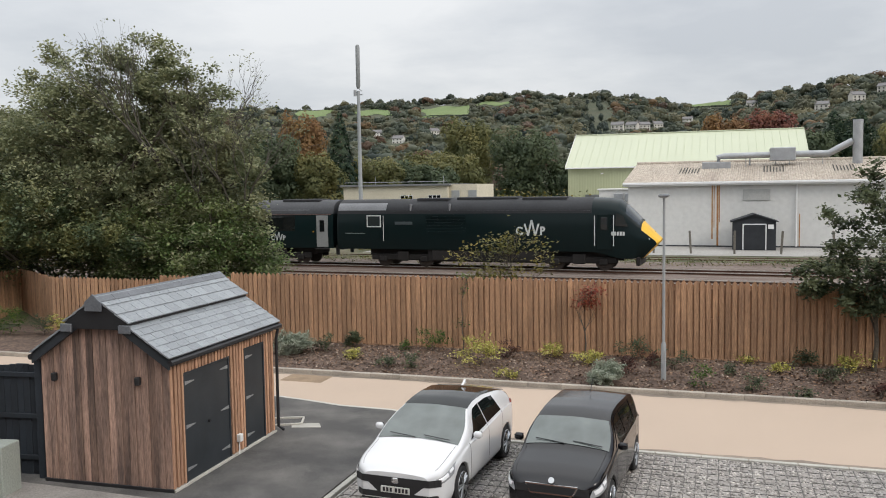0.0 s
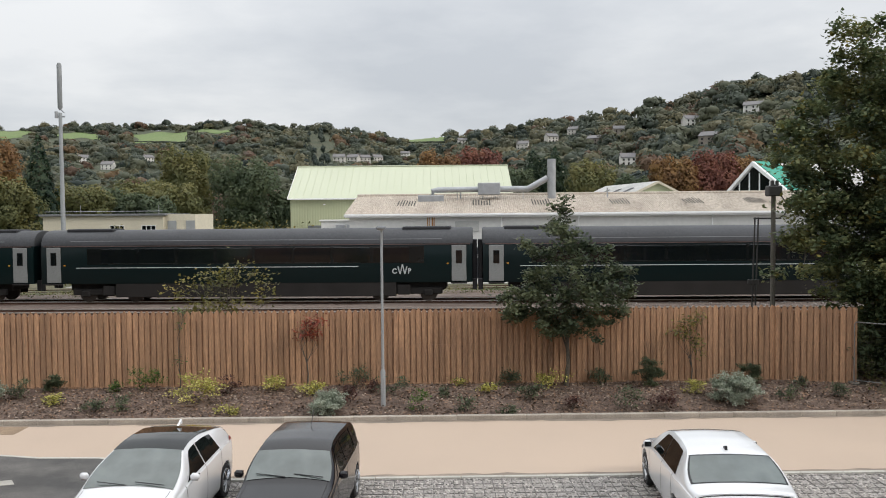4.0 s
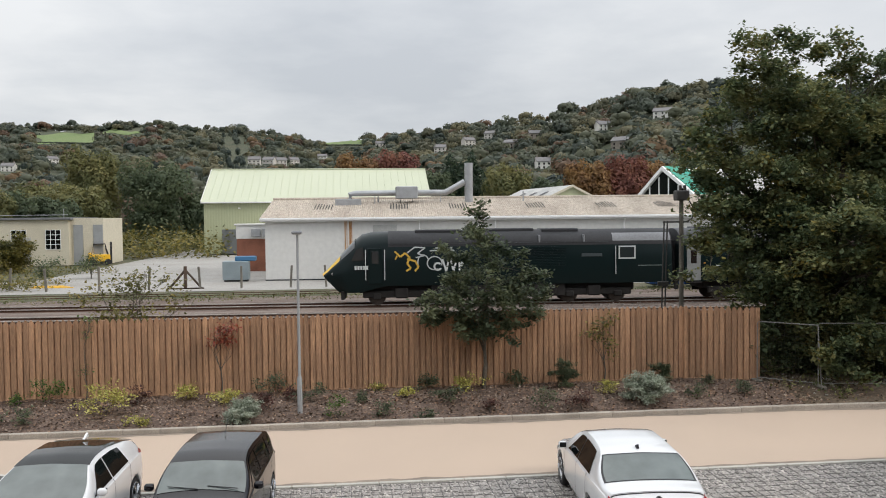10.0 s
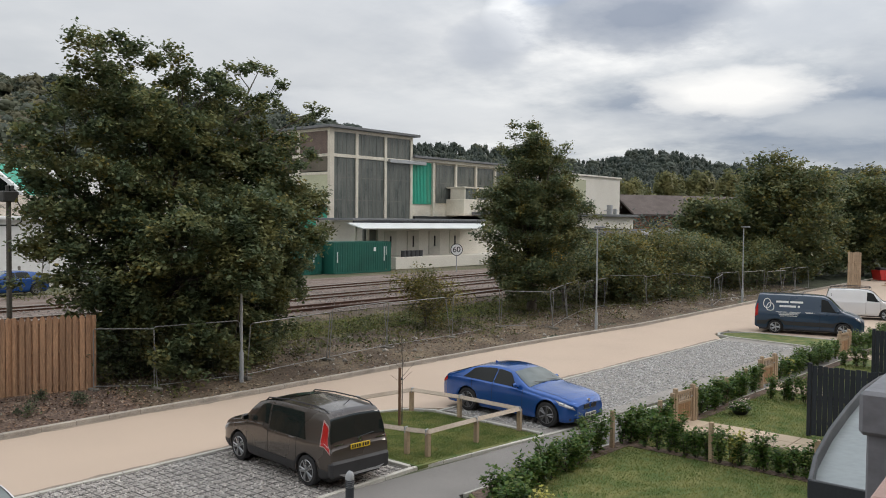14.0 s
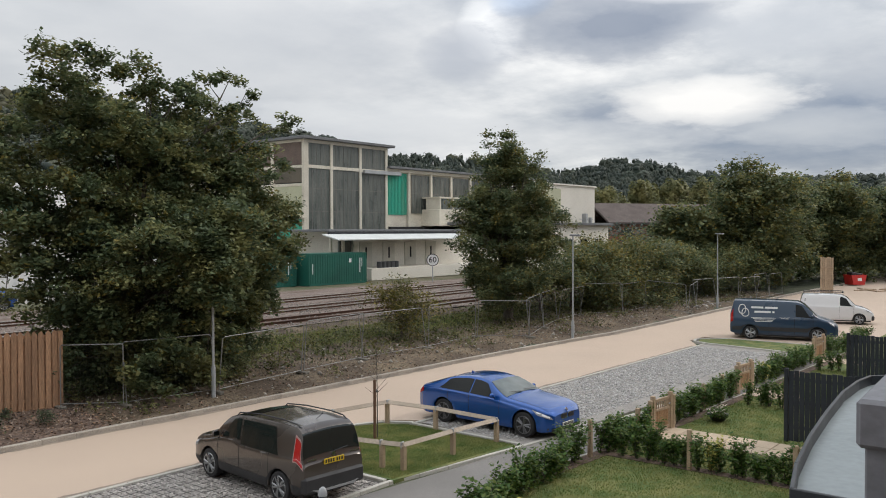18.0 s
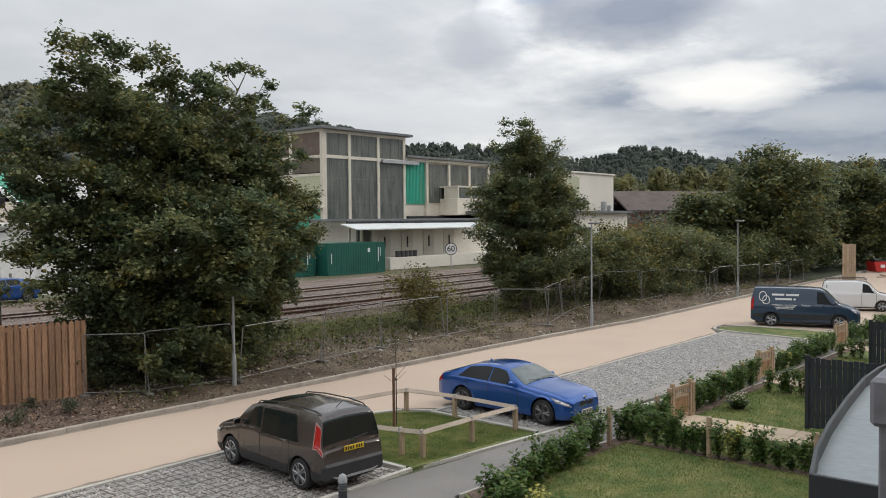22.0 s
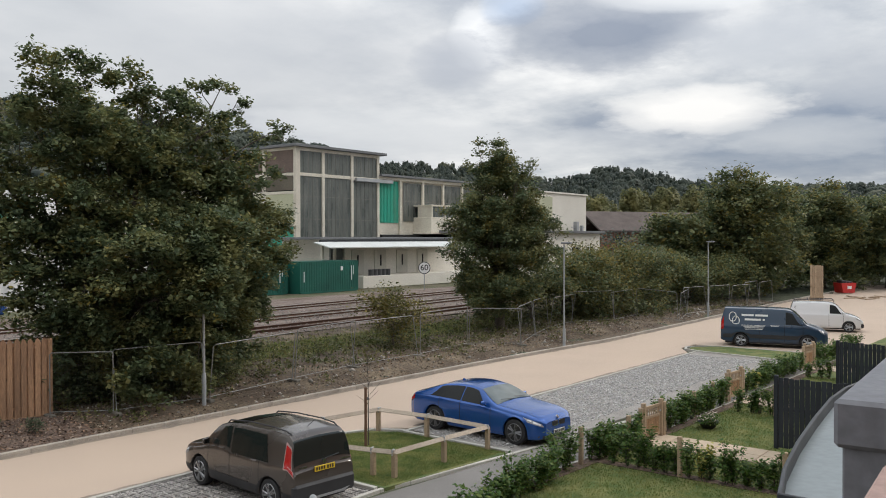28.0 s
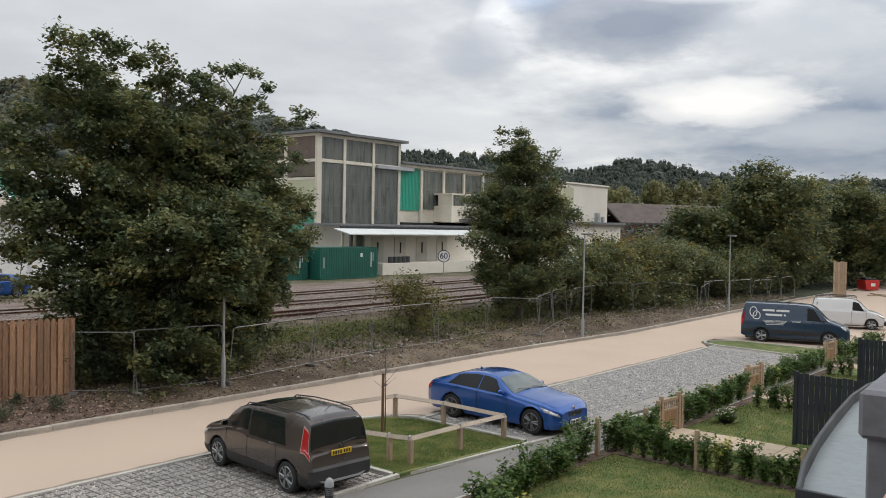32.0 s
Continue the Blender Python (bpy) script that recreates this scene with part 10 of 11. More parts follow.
M_zinc = mat("blue_grey_roof_membrane", (0.25, 0.29, 0.30), 0.45, 0.12, 0.7, 10, 0.02, tint=(0.19, 0.225, 0.235))
pr = thing("porch_roof", "bowed flat porch roof of blue-grey membrane with an anthracite rim", "porch roof", Matrix.Translation((0, 0, 2.92)))
curve = [(8.95, -0.75), (8.98, 2.66), (9.89, 2.88), (11.19, 3.10), (12.69, 3.30), (14.3, 3.48), (15.4, 3.52), (16.0, 3.47), (16.2, 3.3), (16.25, -0.75)]
part("deck", Geo().prism(curve, -0.04, 0.03, "z"), M_zinc, pr)
g = Geo()
for (ax, ay), (bx_, by) in zip(curve, curve[1:]):
    d, ang = math.hypot(bx_ - ax, by - ay), math.atan2(by - ay, bx_ - ax)
    b = Geo().box(-0.02, d + 0.02, -0.02, 0.025, -0.08, 0.18, 0.008)
    b.move(Matrix.Translation((ax, ay, 0)) @ Matrix.Rotation(ang, 4, "Z"))
    g.add(b.v, b.f)
part("rim", g, M_anthra, pr)
part("column", Geo().tube([(9.4, 2.3, -2.92), (9.4, 2.3, 0)], 0.07, 12), M_anthra, pr)
part("column", Geo().tube([(15.4, 3.0, -2.92), (15.4, 3.0, 0)], 0.07, 12), M_anthra, pr)
bw = thing("bay_parapet", "grey lead-capped parapet of the neighbouring bay", "parapet", Matrix.Translation((3.45, 0.9, 0)) @ Matrix.Rotation(radians(3.5), 4, "Z"))
M_leadgrey = mat("dull_lead_sheet", (0.20, 0.205, 0.225), 0.5, 0.18, 1.2, 25, 0.1)
part("wall", Geo().box(0.02, 3.6, -1.6, -0.02, 3.9, 4.9, 0.006), M_leadgrey, bw)
part("cap", Geo().box(0.0, 3.65, -1.62, 0.0, 4.885, 5.02, 0.012), M_leadgrey, bw)
sl = thing("window_coping", "pinkish coping beside the viewpoint", "coping", Matrix.Translation((2.8, 0.715, 0)) @ Matrix.Rotation(radians(3.5), 4, "Z"))
part("stone", Geo().box(0.0, 0.5, -1.1, 0.0, 4.2, 4.9, 0.01), M_render_pink, sl)

# ---- yard and railway clutter ----
bs = thing("black_shed", "small black timber shed with white-edged double doors", "shed", Matrix.Translation((1.45, 60.3, 0.85)))
part("wall", Geo().box(0, 2.75, 0, 2.2, 0, 1.95), M_blacksheet, bs)
part("gable_wall", Geo().prism([(0, 1.95), (2.75, 1.95), (1.37, 2.4)], 0, 2.2, "y"), M_blacksheet, bs)
part("roof", Geo().prism([(-0.15, 1.9), (1.37, 2.4), (2.9, 1.9), (2.9, 1.97), (1.37, 2.48), (-0.15, 1.97)], -0.15, 2.3, "y"), M_blacksheet, bs)
part("door", Geo().box(0.65, 2.1, -0.03, 0.0, 0.05, 1.75), M_blacksheet, bs)
for x in (0.62, 2.08):
    part("door_trim", Geo().box(x, x + 0.07, -0.05, 0.0, 0.05, 1.8), M_white, bs)
part("door_trim", Geo().box(0.62, 2.15, -0.05, 0.0, 1.73, 1.8), M_white, bs)
part("sign_plate", Geo().box(2.25, 2.6, -0.04, 0.0, 1.45, 1.75), M_white, bs)

pu = thing("fuel_pumps", "row of dark red fuel pumps in a black open frame", "fuel pump", Matrix.Translation((15.2, 50.1, 0.78)))
M_pumpred = mat("faded_pump_red", (0.21, 0.022, 0.03), 0.5, 0.35, 2, 20, 0.1)
M_pumpblack = mat("black_frame_paint", (0.022, 0.022, 0.024), 0.6, 0.3, 2, 20, 0.1)
for x in (0, 2.14):
    for y in (0, 0.9):
        part("upright", Geo().box(x, x + 0.10, y, y + 0.1, 0, 1.56, 0.01), M_pumpblack, pu)
part("top_frame", Geo().box(-0.06, 2.30, -0.06, 0.06, 1.54, 1.66, 0.01).box(-0.06, 2.30, 0.94, 1.06, 1.54, 1.66, 0.01).box(-0.06, 2.30, 0.0, 1.0, 1.60, 1.64), M_pumpblack, pu)
part("back_panel", Geo().box(0.1, 2.14, 0.86, 0.9, 0.1, 1.55), M_pumpblack, pu)
for k in range(3):
    q = part("pump", Geo().box(0.22 + 0.63 * k, 0.76 + 0.63 * k, 0.2, 0.8, 0.1, 0.98, 0.04), M_pumpred, pu)
    part("pump_face", Geo().box(0.28 + 0.63 * k, 0.70 + 0.63 * k, 0.17, 0.2, 0.62, 0.90, 0.01), M_pumpblack, q)
    x = 0.20 + 0.63 * k
    part("hose", Geo().tube([(x, 0.14, 1.0), (x + 0.05, 0.08, 0.75), (x - 0.02, 0.06, 0.4), (x + 0.08, 0.1, 0.18)], 0.035, 6), M_lamp, q)
part("meter_box", Geo().box(0.74, 1.42, 0.0, 0.2, 0.98, 1.44, 0.02), M_white, pu)
part("meter_dial", Geo().box(1.0, 1.12, -0.015, 0.0, 1.1, 1.32, 0.01), M_pumpblack, pu)
for x in (1.50, 1.72):
    part("switch_box", Geo().box(x, x + 0.17, 0.05, 0.2, 1.12, 1.40, 0.01), M_lamp, pu)
part("tray", Geo().box(-0.05, 2.3, -0.1, 1.05, 0, 0.1, 0.01), M_pumpred, pu)
part("stay", Geo().tube([(2.2, -0.05, 0.75), (2.42, -0.05, 0.08)], 0.03, 6), M_pumpblack, pu)
lp = thing("lineside_panel", "tilted dark panel on a thin grey post behind the pumps", "sign", Matrix.Translation((15.55, 51.7, 0.8)))
part("post", Geo().tube([(0, 0.05, 0), (0.05, 0.05, 2.75)], 0.045, 8), M_steel, lp)
part("panel", Geo().prism([(-0.12, 1.62), (0.14, 1.52), (0.42, 2.72), (0.18, 2.80)], -0.06, 0.0, "y"), M_pumpblack, lp)

for k, (x, y, h) in enumerate([(-36.0, 58.6, 1.5), (-31.8, 59.5, 1.6), (-29.2, 59.2, 1.5), (-26.4, 60.5, 1.9), (-22.4, 59.0, 1.5), (-19.5, 57.4, 1.5), (-16.2, 57.6, 1.6), (-13.0, 57.6, 1.5), (-9.6, 57.4, 1.5), (-6.9, 57.5, 1.5), (-3.6, 57.3, 1.5), (-1.2, 57.2, 1.5), (1.5, 57.2, 1.5), (4.3, 57.0, 1.5), (7.4, 56.9, 1.5), (10.4, 56.8, 1.5), (18.8, 56, 1.5), (24, 56, 1.5), (28, 56, 1.5)]):
    solo("fence_post", Geo().box(-0.07, 0.07, -0.07, 0.07, -0.1, h, 0.02), M_cpost, "weathered leaning fence post beside the yard", "post", Matrix.Translation((x, y, gz(x, y) + 0.05)) @ Matrix.Rotation(radians(4 * math.sin(k * 2.1)), 4, "Y"), "old yard fence posts")
tr = thing("timber_trestle", "dark timber buffer trestle beside the siding", "buffer stop", Matrix.Translation((-10.6, 57.6, 0.78)))
part("upright", Geo().box(-0.1, 0.1, -0.1, 0.1, 0, 1.6, 0.02), M_sleeper, tr)
for s in (-1, 1):
    part("brace", Geo().tube([(s * 1.1, 0, 0.05), (0, 0, 1.35)], 0.08, 6), M_sleeper, tr)
part("sill", Geo().box(-1.2, 1.2, -0.1, 0.1, 0, 0.15), M_sleeper, tr)

fk = thing("forklift", "small yellow forklift truck in the yard", "forklift", Matrix.Translation((-25.6, 91.0, 0.88)) @ Matrix.Rotation(radians(20), 4, "Z"))
part("body", Geo().box(-0.9, 0.9, -0.55, 0.55, 0.35, 1.1, 0.08), M_yellow, fk)
part("counterweight", Geo().box(-1.2, -0.85, -0.55, 0.55, 0.4, 1.3, 0.1), M_yellow, fk)
part("cage", Geo().tube([(0.7, -0.5, 1.1), (0.4, -0.5, 2.2), (-0.7, -0.5, 2.2), (-0.9, -0.5, 1.2)], 0.05, 6).tube([(0.7, 0.5, 1.1), (0.4, 0.5, 2.2), (-0.7, 0.5, 2.2), (-0.9, 0.5, 1.2)], 0.05, 6).box(-0.7, 0.4, -0.5, 0.5, 2.18, 2.24), M_black, fk)
part("upright", Geo().box(0.95, 1.1, -0.4, -0.28, 0.1, 2.4).box(0.95, 1.1, 0.28, 0.4, 0.1, 2.4), M_black, fk)
for x in (-0.75, 0.65):
    for y in (-0.5, 0.5):
        part("wheel", Geo().tube([(x, y - 0.12, 0.32), (x, y + 0.12, 0.32)], 0.32, 14), M_tyre, fk)
for x, y in ((-31.2, 75.2), (-32.1, 75.6)):
    solo("white_drum", Geo().tube([(0, 0, 0), (0, 0, 0.95), (0, 0, 1.05)], [0.42, 0.45, 0.4], 14), M_white, "white plastic drum in the long grass", "drum", Matrix.Translation((x, y, gz(x, y) + 0.04)), "white drums", smooth=40)
ns = thing("notice_board", "pale weathered notice board on posts", "notice board", Matrix.Translation((-30.6, 82, 0.8)))
part("panel", Geo().box(0, 1.3, 0, 0.06, 0.9, 3.2), mat("grey_vent_plate", (0.46, 0.46, 0.44)), ns)
for x in (0.1, 1.15):
    part("post", Geo().box(x, x + 0.1, 0.06, 0.15, 0, 3.2), M_cpost, ns)
yp = thing("yellow_planks", "stack of yellow painted planks lying by the siding", "planks", Matrix.Translation((-21.6, 60.5, 0.8)))
for k in range(4):
    part("plank", Geo().box(0, 2.8 - 0.3 * k, 0.25 * k, 0.25 * k + 0.2, 0.02 * k, 0.1 + 0.02 * k, 0.01), M_yellow, yp)

M_signal = mat("dark_grey_steel", (0.05, 0.048, 0.045), 0.6, 0.25, 2, 30, 0.1)
spost = thing("telegraph_pole", "weathered timber pole with a transformer and twin stay poles", "utility pole", Matrix.Translation((13.42, 31.6, 0.5)))
part("post", Geo().tube([(0, 0, 0), (0, 0, 5.9)], [0.10, 0.085], 9), M_cpost, spost)
part("transformer", Geo().box(-0.26, 0.26, -0.22, 0.2, 5.55, 5.95, 0.04).box(-0.12, -0.02, -0.12, 0.0, 5.95, 6.15, 0.02).box(0.06, 0.16, -0.12, 0.0, 5.95, 6.15, 0.02), M_signal, spost)
for dx in (0.0, 0.13):
    part("stay_pole", Geo().tube([(-0.86 + dx, -0.05, 0), (-0.72 + dx, -0.05, 4.75)], 0.03, 7), M_signal, spost)
part("cross_arm", Geo().box(-0.75, 0.3, -0.03, 0.03, 4.68, 4.74), M_signal, spost)
part("cable", Geo().tube([(0.26, -0.05, 5.6), (0.48, -0.05, 5.25), (0.42, -0.05, 4.85), (0.2, -0.05, 4.72)], 0.025, 6), M_signal, spost)
part("collar", Geo().box(-0.98, -0.56, -0.09, 0.0, 2.2, 2.38, 0.01), M_signal, spost)

# end of the road
pl = thing("site_door", "upright pale timber site panel", "site door", Matrix.Translation((75.9, 19.8, 0)) @ Matrix.Rotation(radians(-50), 4, "Z"))
for k in range(6):
    part("board", Geo().box(k * 0.19, k * 0.19 + 0.17, 0, 0.03, 0.0, 3.25 - 0.03 * (k % 3), 0.004), M_wood_post, pl)
for z in (0.5, 1.4, 2.3):
    part("rail", Geo().box(0, 1.12, -0.05, 0.0, z, z + 0.1), M_wood_post, pl)
sk = thing("waste_skip", "red waste skip heaped with rubbish", "skip", Matrix.Translation((90.6, 20.7, 0.0)) @ Matrix.Rotation(radians(-40), 4, "Z") @ Matrix.Scale(0.85, 4))
part("body", Geo().prism([(0.25, 0.1), (1.75, 0.1), (2.0, 1.25), (0, 1.25)], 0, 1.5, "y"), M_red, sk)
part("rubbish", Geo().box(0.2, 0.9, 0.2, 1.2, 1.2, 1.55, 0.08).box(0.9, 1.7, 0.3, 1.3, 1.2, 1.45, 0.06), M_black, sk)
part("label_plate", Geo().box(0.8, 1.35, -0.02, 0.0, 0.55, 0.9), M_white, sk)
for k in range(8):
    r_ = random.Random(40 + k)
    solo("timber_offcut", Geo().box(0, r_.uniform(0.8, 2.2), 0, 0.15, 0, 0.08, 0.005), M_wood_post, "loose timber offcut on the site ground", "timber", Matrix.Translation((83 + r_.uniform(0, 5), 17.5 + r_.uniform(-1.5, 1.5), 0.02)) @ Matrix.Rotation(r_.uniform(0, 3), 4, "Z"), "timber offcuts")
ho = thing("site_hoarding", "pale grey steel site hoarding", "hoarding", Matrix.Translation((72, 8.4, 0)) @ Matrix.Rotation(radians(-30), 4, "Z"))
for k in range(5):
    part("panel", corrugated(1.2 * k, 1.2 * k + 1.17, 0.1, 2.3, 0, 0.2, 0.03), M_lamp, ho)
    part("post", Geo().box(1.2 * k - 0.05, 1.2 * k + 0.05, 0.02, 0.1, 0, 2.4), M_steel, ho)
bh = thing("brick_house", "brick house with a brown tiled roof behind the trees", "house", Matrix.Translation((150, 78, 1.0)) @ Matrix.Rotation(radians(-30), 4, "Z"))
part("wall", Geo().box(0, 34, 0, 12, 0, 6), M_brick, bh)
part("roof", Geo().prism([(-1, 5.8), (6, 9.8), (13, 5.8), (13, 6.2), (6, 10.2), (-1, 6.2)], -1, 35, "x"), mat("brown_tile_roof", (0.11, 0.085, 0.075), 0.85, 0.25, 0.5, 6, 0.15), bh)
for k in range(5):
    part("window", Geo().box(3 + 6 * k, 5 + 6 * k, -0.06, 0.05, 3.2, 4.8), M_glass, bh)

# a small bird crossing the sky
bd = thing("bird", "small pale bird in flight", "bird")
part("body", Geo().tube([(0.07, 0, 0), (0.04, 0, 0.006), (-0.03, 0, 0.003), (-0.08, 0, 0)], [0.005, 0.017, 0.016, 0.003], 8), mat("bird_plumage", (0.62, 0.61, 0.60), 0.8, 0.2, 20, 80, 0), bd, smooth=50)
for s in (-1, 1):
    part("wing", Geo().prism([(0.03, 0.0), (-0.03, 0.0), (-0.04, s * 0.11), (-0.015, s * 0.12)], 0.01, 0.016, "z"), MATS["bird_plumage"], bd)

# bare shrubs and rank bushes in the long grass by the mast
for k, (x, y, h, w, leaf) in enumerate([(-26.2, 63.8, 2.7, 1.7, L_olive), (-31.0, 63.5, 2.2, 1.4, L_olive), (-22.6, 66.0, 2.2, 1.3, L_dark), (-34.5, 66, 3.0, 2.0, L_dark), (-29.0, 67.5, 2.0, 1.6, L_olive), (-38.5, 64.0, 2.8, 2.2, L_olive), (-20.4, 70.0, 1.8, 1.2, L_dark)]):
    tree("yard_shrub", "straggling half-bare shrub in the long yard grass", x, y, [(0, 0, h * 0.55, w, w * 0.8, h * 0.45), (w * 0.4, 0, h * 0.7, w * 0.5, w * 0.5, h * 0.28)], 16, 12, 0.25, 0.16, leaf, 0.05, (0, 0, h * 0.25), 400 + k, 60, M_twig, "shrub", "shrubs by the yard", hollow=0.2)
# dense bushes against the workshop and rank growth over the yard
for k, (x, y, h, w, leaf) in enumerate([(-34.6, 82.5, 3.1, 1.7, L_dark), (-30.2, 79.5, 3.3, 1.5, L_olive), (-32.0, 70.5, 2.2, 1.0, L_olive), (-39.5, 78.0, 2.7, 2.0, L_olive), (-43.0, 80.0, 3.4, 2.4, L_left), (-46.5, 76.0, 3.6, 2.6, L_olive), (-37.2, 71.0, 1.8, 1.2, L_left)]):
    tree("yard_bush", "dense bush growing wild in the yard", x, y, [(0, 0, h * 0.45, w, w * 0.9, h * 0.48), (w * 0.4, 0, h * 0.68, w * 0.55, w * 0.55, h * 0.3), (-w * 0.5, 0, h * 0.6, w * 0.5, w * 0.5, h * 0.3)], 44, 14, 0.3, 0.26, leaf, 0.06, (0, 0, h * 0.25), 440 + k, 30, M_twig, "bush", "bushes in the yard", hollow=0.3)
yr = np.random.default_rng(77)
pts = []
for _ in range(900):
    x, y = yr.uniform(-52, -20), 57.5 + 26 * yr.uniform() ** 1.3
    if noise.noise((x * 0.25, y * 0.25, 5)) > -0.1 and not (-33.5 < x < -23.5 and 64.5 < y < 68):
        pts.append((x, y, gz(x, y) + yr.uniform(0.1, 0.5)))
tagged(new("yard_weeds", leaf_cloud("yard_weeds", pts, 20, 0.34, 0.2, L_olive, 78)), "rank brown and green weeds over the yard", "weeds", kind="stuff")
# dark brambles added under the large maple to stand in for its deep shade
for k, (x, y, h, w) in enumerate([(14.6, 26.3, 1.1, 1.2), (16.2, 25.6, 0.9, 1.1), (17.9, 25.2, 1.0, 1.2), (19.6, 25.6, 1.1, 1.2), (15.4, 27.6, 1.6, 1.5), (18.2, 27.2, 1.5, 1.6), (20.6, 26.8, 1.2, 1.3)]):
    tree("bramble_bush", "dark bramble added to deepen the shade under the maple", x, y, [(0, 0, h * 0.45, w, w * 0.8, h * 0.5)], 60, 14, 0.16, 0.11, L_dark, 0.03, (0, 0, h * 0.2), 430 + k, 20, M_twig, "bush", "brambles under the maple", hollow=0.2)

# ---- pieces of fence and paving ----
fence = tagged(new("fence"), "tall new softwood hit-and-miss fence with pointed board tops", "fence", kind="structure")
FH = 2.46
board_a = Geo().prism([(0, 0.14), (0.148, 0.14), (0.148, FH - 0.07), (0.085, FH + 0.015), (0.063, FH + 0.015), (0, FH - 0.07)], 0, 0.02, "y").mesh("board")
board_b = Geo().prism([(0, 0.14), (0.143, 0.14), (0.143, FH - 0.075), (0.086, FH + 0.005), (0.060, FH + 0.005), (0, FH - 0.065)], 0, 0.02, "y").mesh("board")
for me in (board_a, board_b):
    me.materials.append(M_fence)
RUNS = [((-28.0, 24.3), (-28.4, 28.8), 0.86), ((-28.4, 28.8), (-23.9, 25.85), 0.86), ((-23.9, 25.75), (-19.0, 25.75), 0.88), ((-19.0, 25.75), (-16.0, 25.75), 0.94), ((-16.0, 25.75), (11.15, 25.85), 1.0), ((11.15, 25.85), (13.25, 25.15), 1.0)]
fr = random.Random(77)
back = Geo()
for (ax, ay), (bx_, by), low in RUNS:
    d, ang = math.hypot(bx_ - ax, by - ay), math.atan2(by - ay, bx_ - ax)
    base = Matrix.Translation((ax, ay, 0.08)) @ Matrix.Rotation(ang, 4, "Z") @ Matrix.Diagonal((1, 1, low, 1))
    n = int(d / 0.178)
    for i in range(n):
        o = part("board", board_a if fr.random() < 0.6 else board_b, M_fence, fence)
        o.matrix_basis = base @ Matrix.Translation((i * d / n + fr.uniform(-.004, .004), -0.035 + fr.uniform(-.005, .004), fr.uniform(-.012, .012))) @ Matrix.Rotation(radians(fr.uniform(-.25, .25)), 4, "Y")
    m_ = int(d / 2.4) + 1
    for i in range(m_ + 1):
        o = part("post", Geo().box(-0.06, 0.06, 0.05, 0.17, -0.2, FH - 0.04, 0.01), M_fence, fence)
        o.matrix_basis = base @ Matrix.Translation((d * i / m_, 0, 0))
    for z in (0.35, 1.25, 2.15):
        o = part("rail", Geo().box(0, d, -0.012, 0.05, z, z + 0.09, 0.008), M_fence, fence)
        o.matrix_basis = base
    o = part("gravel_board", Geo().box(0, d, -0.05, -0.005, -0.15, 0.15, 0.006), M_fence, fence)
    o.matrix_basis = base
    bm_ = Geo()
    for i in range(n):
        x0 = (i + 0.5) * d / n
        bm_.box(x0, x0 + 0.126, 0.052, 0.07, 0.14, FH - 0.12 + fr.uniform(-.02, .02))
    o = tagged(part("back_boards", bm_, M_fence, fence), kind="stuff")
    o.matrix_basis = base
for x, y in ((11.17, 25.77), (13.27, 25.09)):
    part("corner_post", Geo().box(x - 0.055, x + 0.055, y - 0.055, y + 0.055, 0.0, FH + 0.06, 0.012), M_fence, fence)
# the lowest rail and old concrete footing that show past the end of the fence
setting("footing", Geo().box(13.4, 15.6, 26.6, 26.9, 0.0, 0.75, 0.02), M_kerb, "old low concrete wall behind the fence end")

# cell grid of the gravel bays
M_cell = mat("dark_cell_grid", (0.15, 0.14, 0.13), 0.85, 0.3, 2, 30, 0.2)
g = Geo()
x = -6.0
k = 0
while x < 14.2:
    g.box(x - 0.008, x + 0.008, 10.5 if x < 11.5 else 12.78, 17.0, -0.03, -0.004 + 0.002 * math.sin(k))
    x += 0.2
    k += 1
y = 10.5
while y < 17.0:
    g.box(-6.0, 14.2 if y > 12.8 else 11.5, y - 0.008, y + 0.008, -0.03, -0.004)
    y += 0.28
tagged(part("cell_grid", g, M_cell, bpy.data.objects["parking_bay"]), kind="stuff")
M_peb = mat("bay_pebble", (0.44, 0.41, 0.38), 0.85, 0.25, 4, 40, 0.2, island=0.45)


def flat_stones(name, n, x0, x1, y0, y1, size, z, label, material=M_peb):
    ob = stones(name, n, x0, x1, y0, y1, size, material, label, 0)
    co = np.empty(len(ob.data.vertices) * 3, np.float32)
    ob.data.vertices.foreach_get("co", co)
    co = co.reshape(-1, 6, 3)
    co[..., 2] = co[..., 2] - co[..., 2].mean(1, keepdims=True)
    co[..., 2] = co[..., 2] * 0.7 + z
    ob.data.vertices.foreach_set("co", co.ravel())
    ob.data.update()
    return ob


flat_stones("bay_pebbles", 16000, -6.0, 14.2, 12.8, 17.0, 0.035, -0.012, "loose grey pebbles filling the bays")
flat_stones("bay_pebbles_near", 5000, -6.0, 11.4, 10.0, 12.8, 0.035, -0.012, "loose grey pebbles filling the bays")
flat_stones("east_bay_pebbles", 12000, 19.2, 39.2, 12.4, 15.75, 0.04, -0.008, "loose pale grey pebbles filling the bays", mat("pale_pebble", (0.42, 0.41, 0.395), 0.85, 0.25, 4, 40, 0.2, island=0.4))

# grass blades of the lawns and island
M_blade = leaf_mat("grass_blade", (0.105, 0.160, 0.042), (0.165, 0.215, 0.060), (0.32, 0.31, 0.115), 1.6)


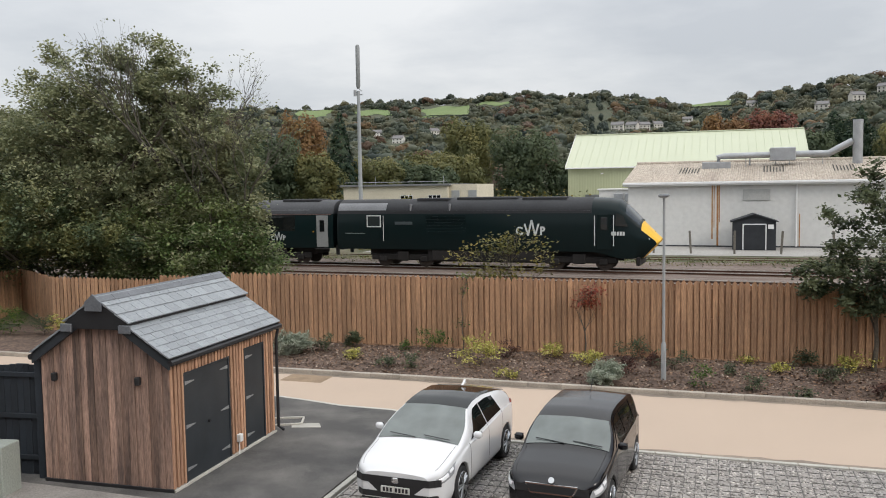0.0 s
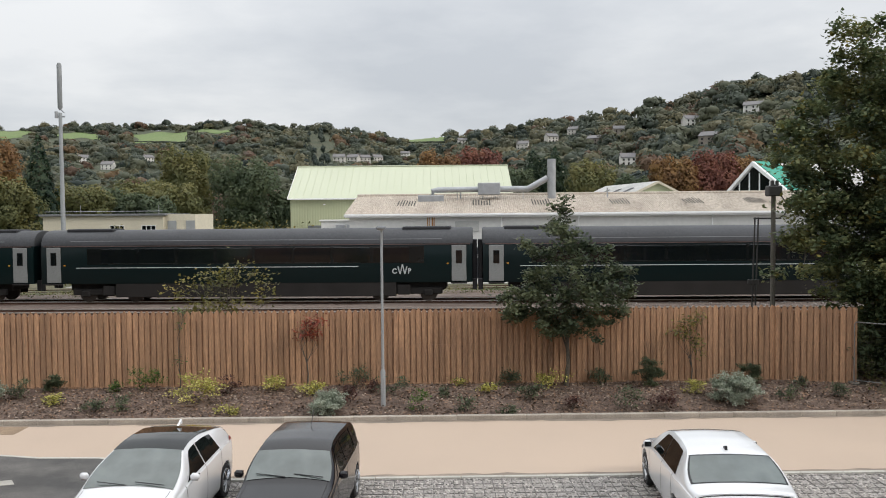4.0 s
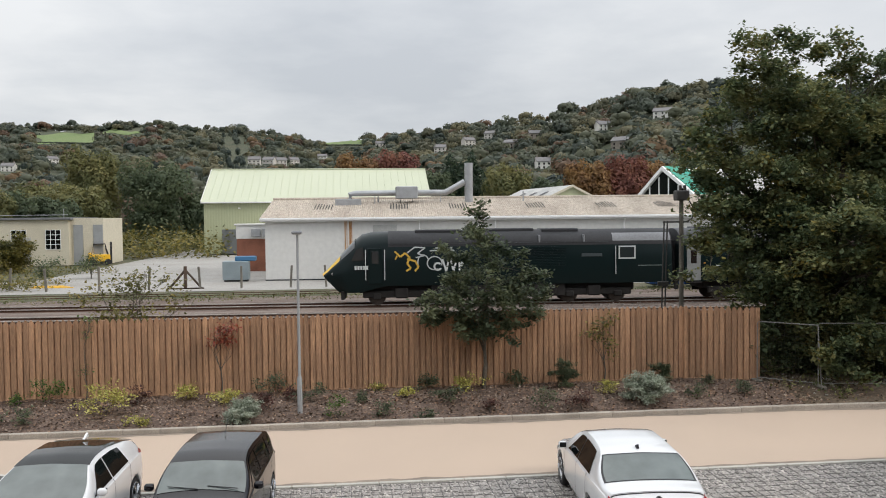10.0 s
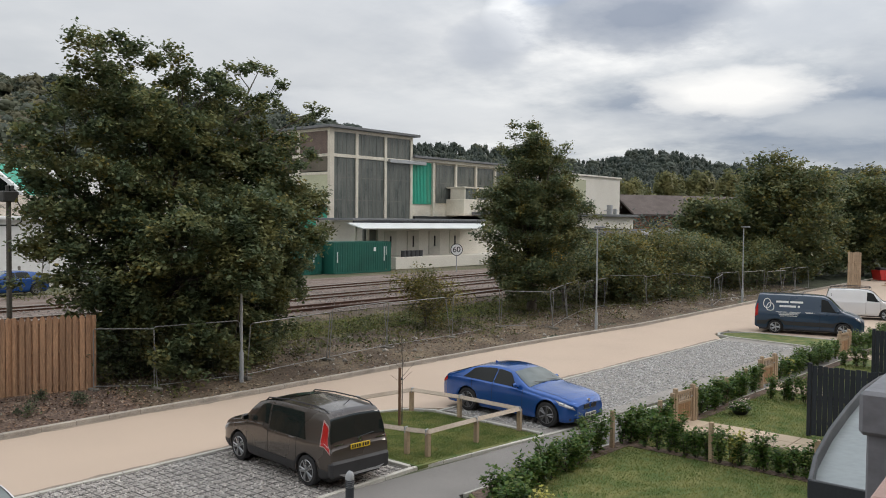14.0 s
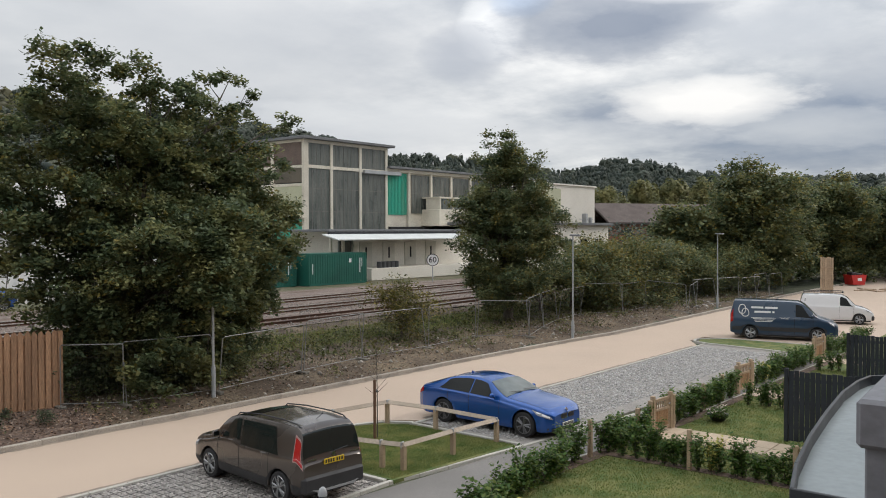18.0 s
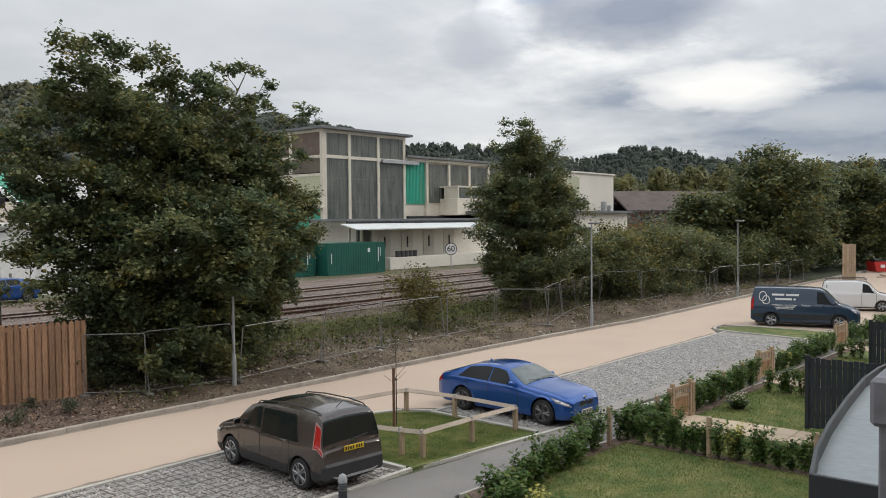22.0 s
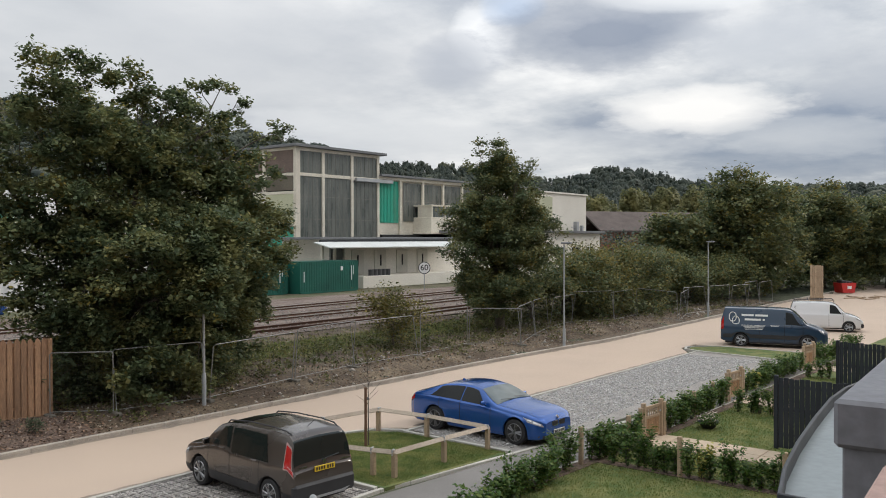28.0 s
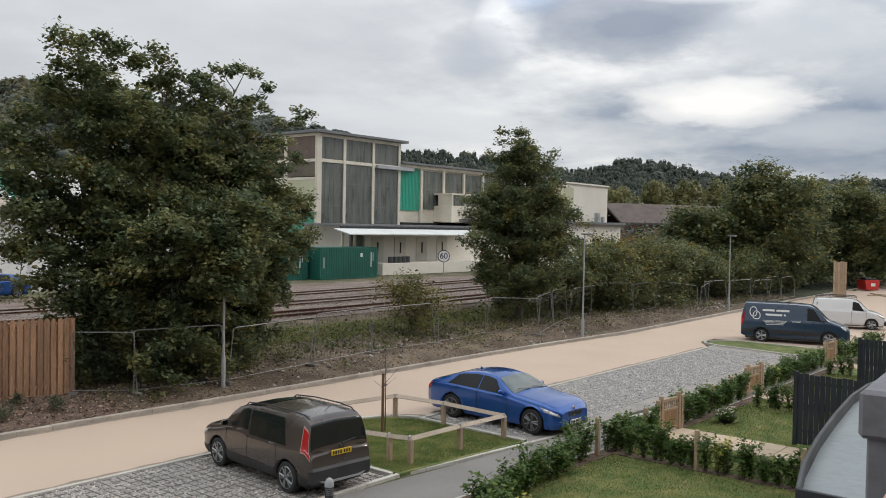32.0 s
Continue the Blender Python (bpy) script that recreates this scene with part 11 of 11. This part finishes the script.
def grass(name, n, inside, x0, x1, y0, y1, h, z, label):
    gr_ = np.random.default_rng(len(name) * 7)
    px_, py_ = gr_.uniform(x0, x1, n), gr_.uniform(y0, y1, n)
    keep = np.array([inside(a, b) for a, b in zip(px_, py_)])
    px_, py_ = px_[keep], py_[keep]
    n = len(px_)
    a = gr_.uniform(0, math.tau, n)
    hh = h * gr_.uniform(0.5, 1.4, n)
    w = 0.009
    lean = gr_.normal(0, 0.4, (n, 2)) * hh[:, None]
    v = np.zeros((n, 3, 3))
    v[:, 0] = np.stack([px_ - w * np.cos(a), py_ - w * np.sin(a), np.full(n, z)], -1)
    v[:, 1] = np.stack([px_ + w * np.cos(a), py_ + w * np.sin(a), np.full(n, z)], -1)
    v[:, 2] = np.stack([px_ + lean[:, 0], py_ + lean[:, 1], z + hh], -1)
    me = raw_mesh(name, v.reshape(-1, 3), np.arange(n * 3), 3)
    me.materials.append(M_blade)
    tagged(new(name, me), label, "grass", kind="stuff")


grass("island_grass", 70000, lambda x, y: x < 18.65 and y > 12.7 - (x - 14.45) * 0.1 and y < 16.9 - max(0, x - 17.6) * 0.9, 14.5, 18.65, 12.2, 16.95, 0.020, 0.03, "short mown grass of the island")
grass("garden_grass", 150000, lambda x, y: y < 10.3 - (x - 14) * 0.04 and not 21.4 < x < 23.0 and not 19.22 < x < 19.48 and not 28.7 < x < 30.1, 13.3, 36, 3.5, 10.2, 0.030, 0.02, "short mown grass of the front gardens")
grass("verge_grass", 40000, lambda x, y: True, 13.5, 60, 28.2, 30.6, 0.16, 0.25, "rough green grass at the foot of the railway")
co = bpy.data.objects["verge_grass"].data
zz = np.empty(len(co.vertices) * 3, np.float32)
co.vertices.foreach_get("co", zz)
zz = zz.reshape(-1, 3, 3)
for tri in zz:
    tri[:, 2] += gz(float(tri[0, 0]), float(tri[0, 1])) + 0.05 - 0.25
co.vertices.foreach_set("co", zz.ravel())

# loose stones and rubble on the bank
stones("bank_rubble", 6000, 13.6, 74, 22.3, 27.5, 0.035, mat("bank_rubble", (0.20, 0.155, 0.105), 0.9, 0.3, 4, 30, 0.2, island=0.75), "pale stones and rubble scattered on the bank", 0.06)
stones("bank_boulders", 130, 13.6, 74, 22.5, 26.5, 0.10, mat("bank_stone", (0.25, 0.225, 0.19)), "larger stones lying on the bank", 0.07)

br = np.random.default_rng(91)
pts = [(x, y, gz(x, y) + 0.08) for x, y in zip(br.uniform(13.5, 60, 7000), br.uniform(22.2, 27.0, 7000))]
tagged(new("bank_litter", leaf_cloud("bank_litter", pts, 1, 0.02, 0.08, M_litter, 71, 0.0)), "fallen leaves and clods on the bank", "leaf litter", kind="stuff")
pts = []
for x, y in zip(br.uniform(13.5, 72, 420), br.uniform(22.8, 29.5, 420)):
    if noise.noise((x * 0.3, y * 0.5, 5)) > 0.0:
        pts += [(x + a, y + b, gz(x, y) + 0.10 + c) for a, b, c in zip(br.normal(0, 0.2, 14), br.normal(0, 0.2, 14), br.uniform(0, 0.22, 14))]
tagged(new("weed_clumps", leaf_cloud("weed_clumps", pts, 3, 0.07, 0.10, M_weed, 72, -0.4)), "clumps of green weeds on the bank", "weeds", kind="stuff")


def motions():
    for car_, off in TRAIN:
        rows = []
        for t, s in TRAIN_S:
            x = s + off
            rows.append((t, pose(x, TRAIN_Y + drift(x), RAIL_Z, 0, 0, math.degrees(math.atan2(drift(x + 7) - drift(x - 7), 14)))))
        walk(car_, rows)
    # the bird flies straight past the window
    walk(bd, [(t, pose(0.03 - 15.8 * (t - 5.8), 16.03 - 0.3 * (t - 5.8), 7.55 + 2.27 * (t - 5.8), 0, 0, 180)) for t in (0, 5.5, 6.5, 32)])


motions()
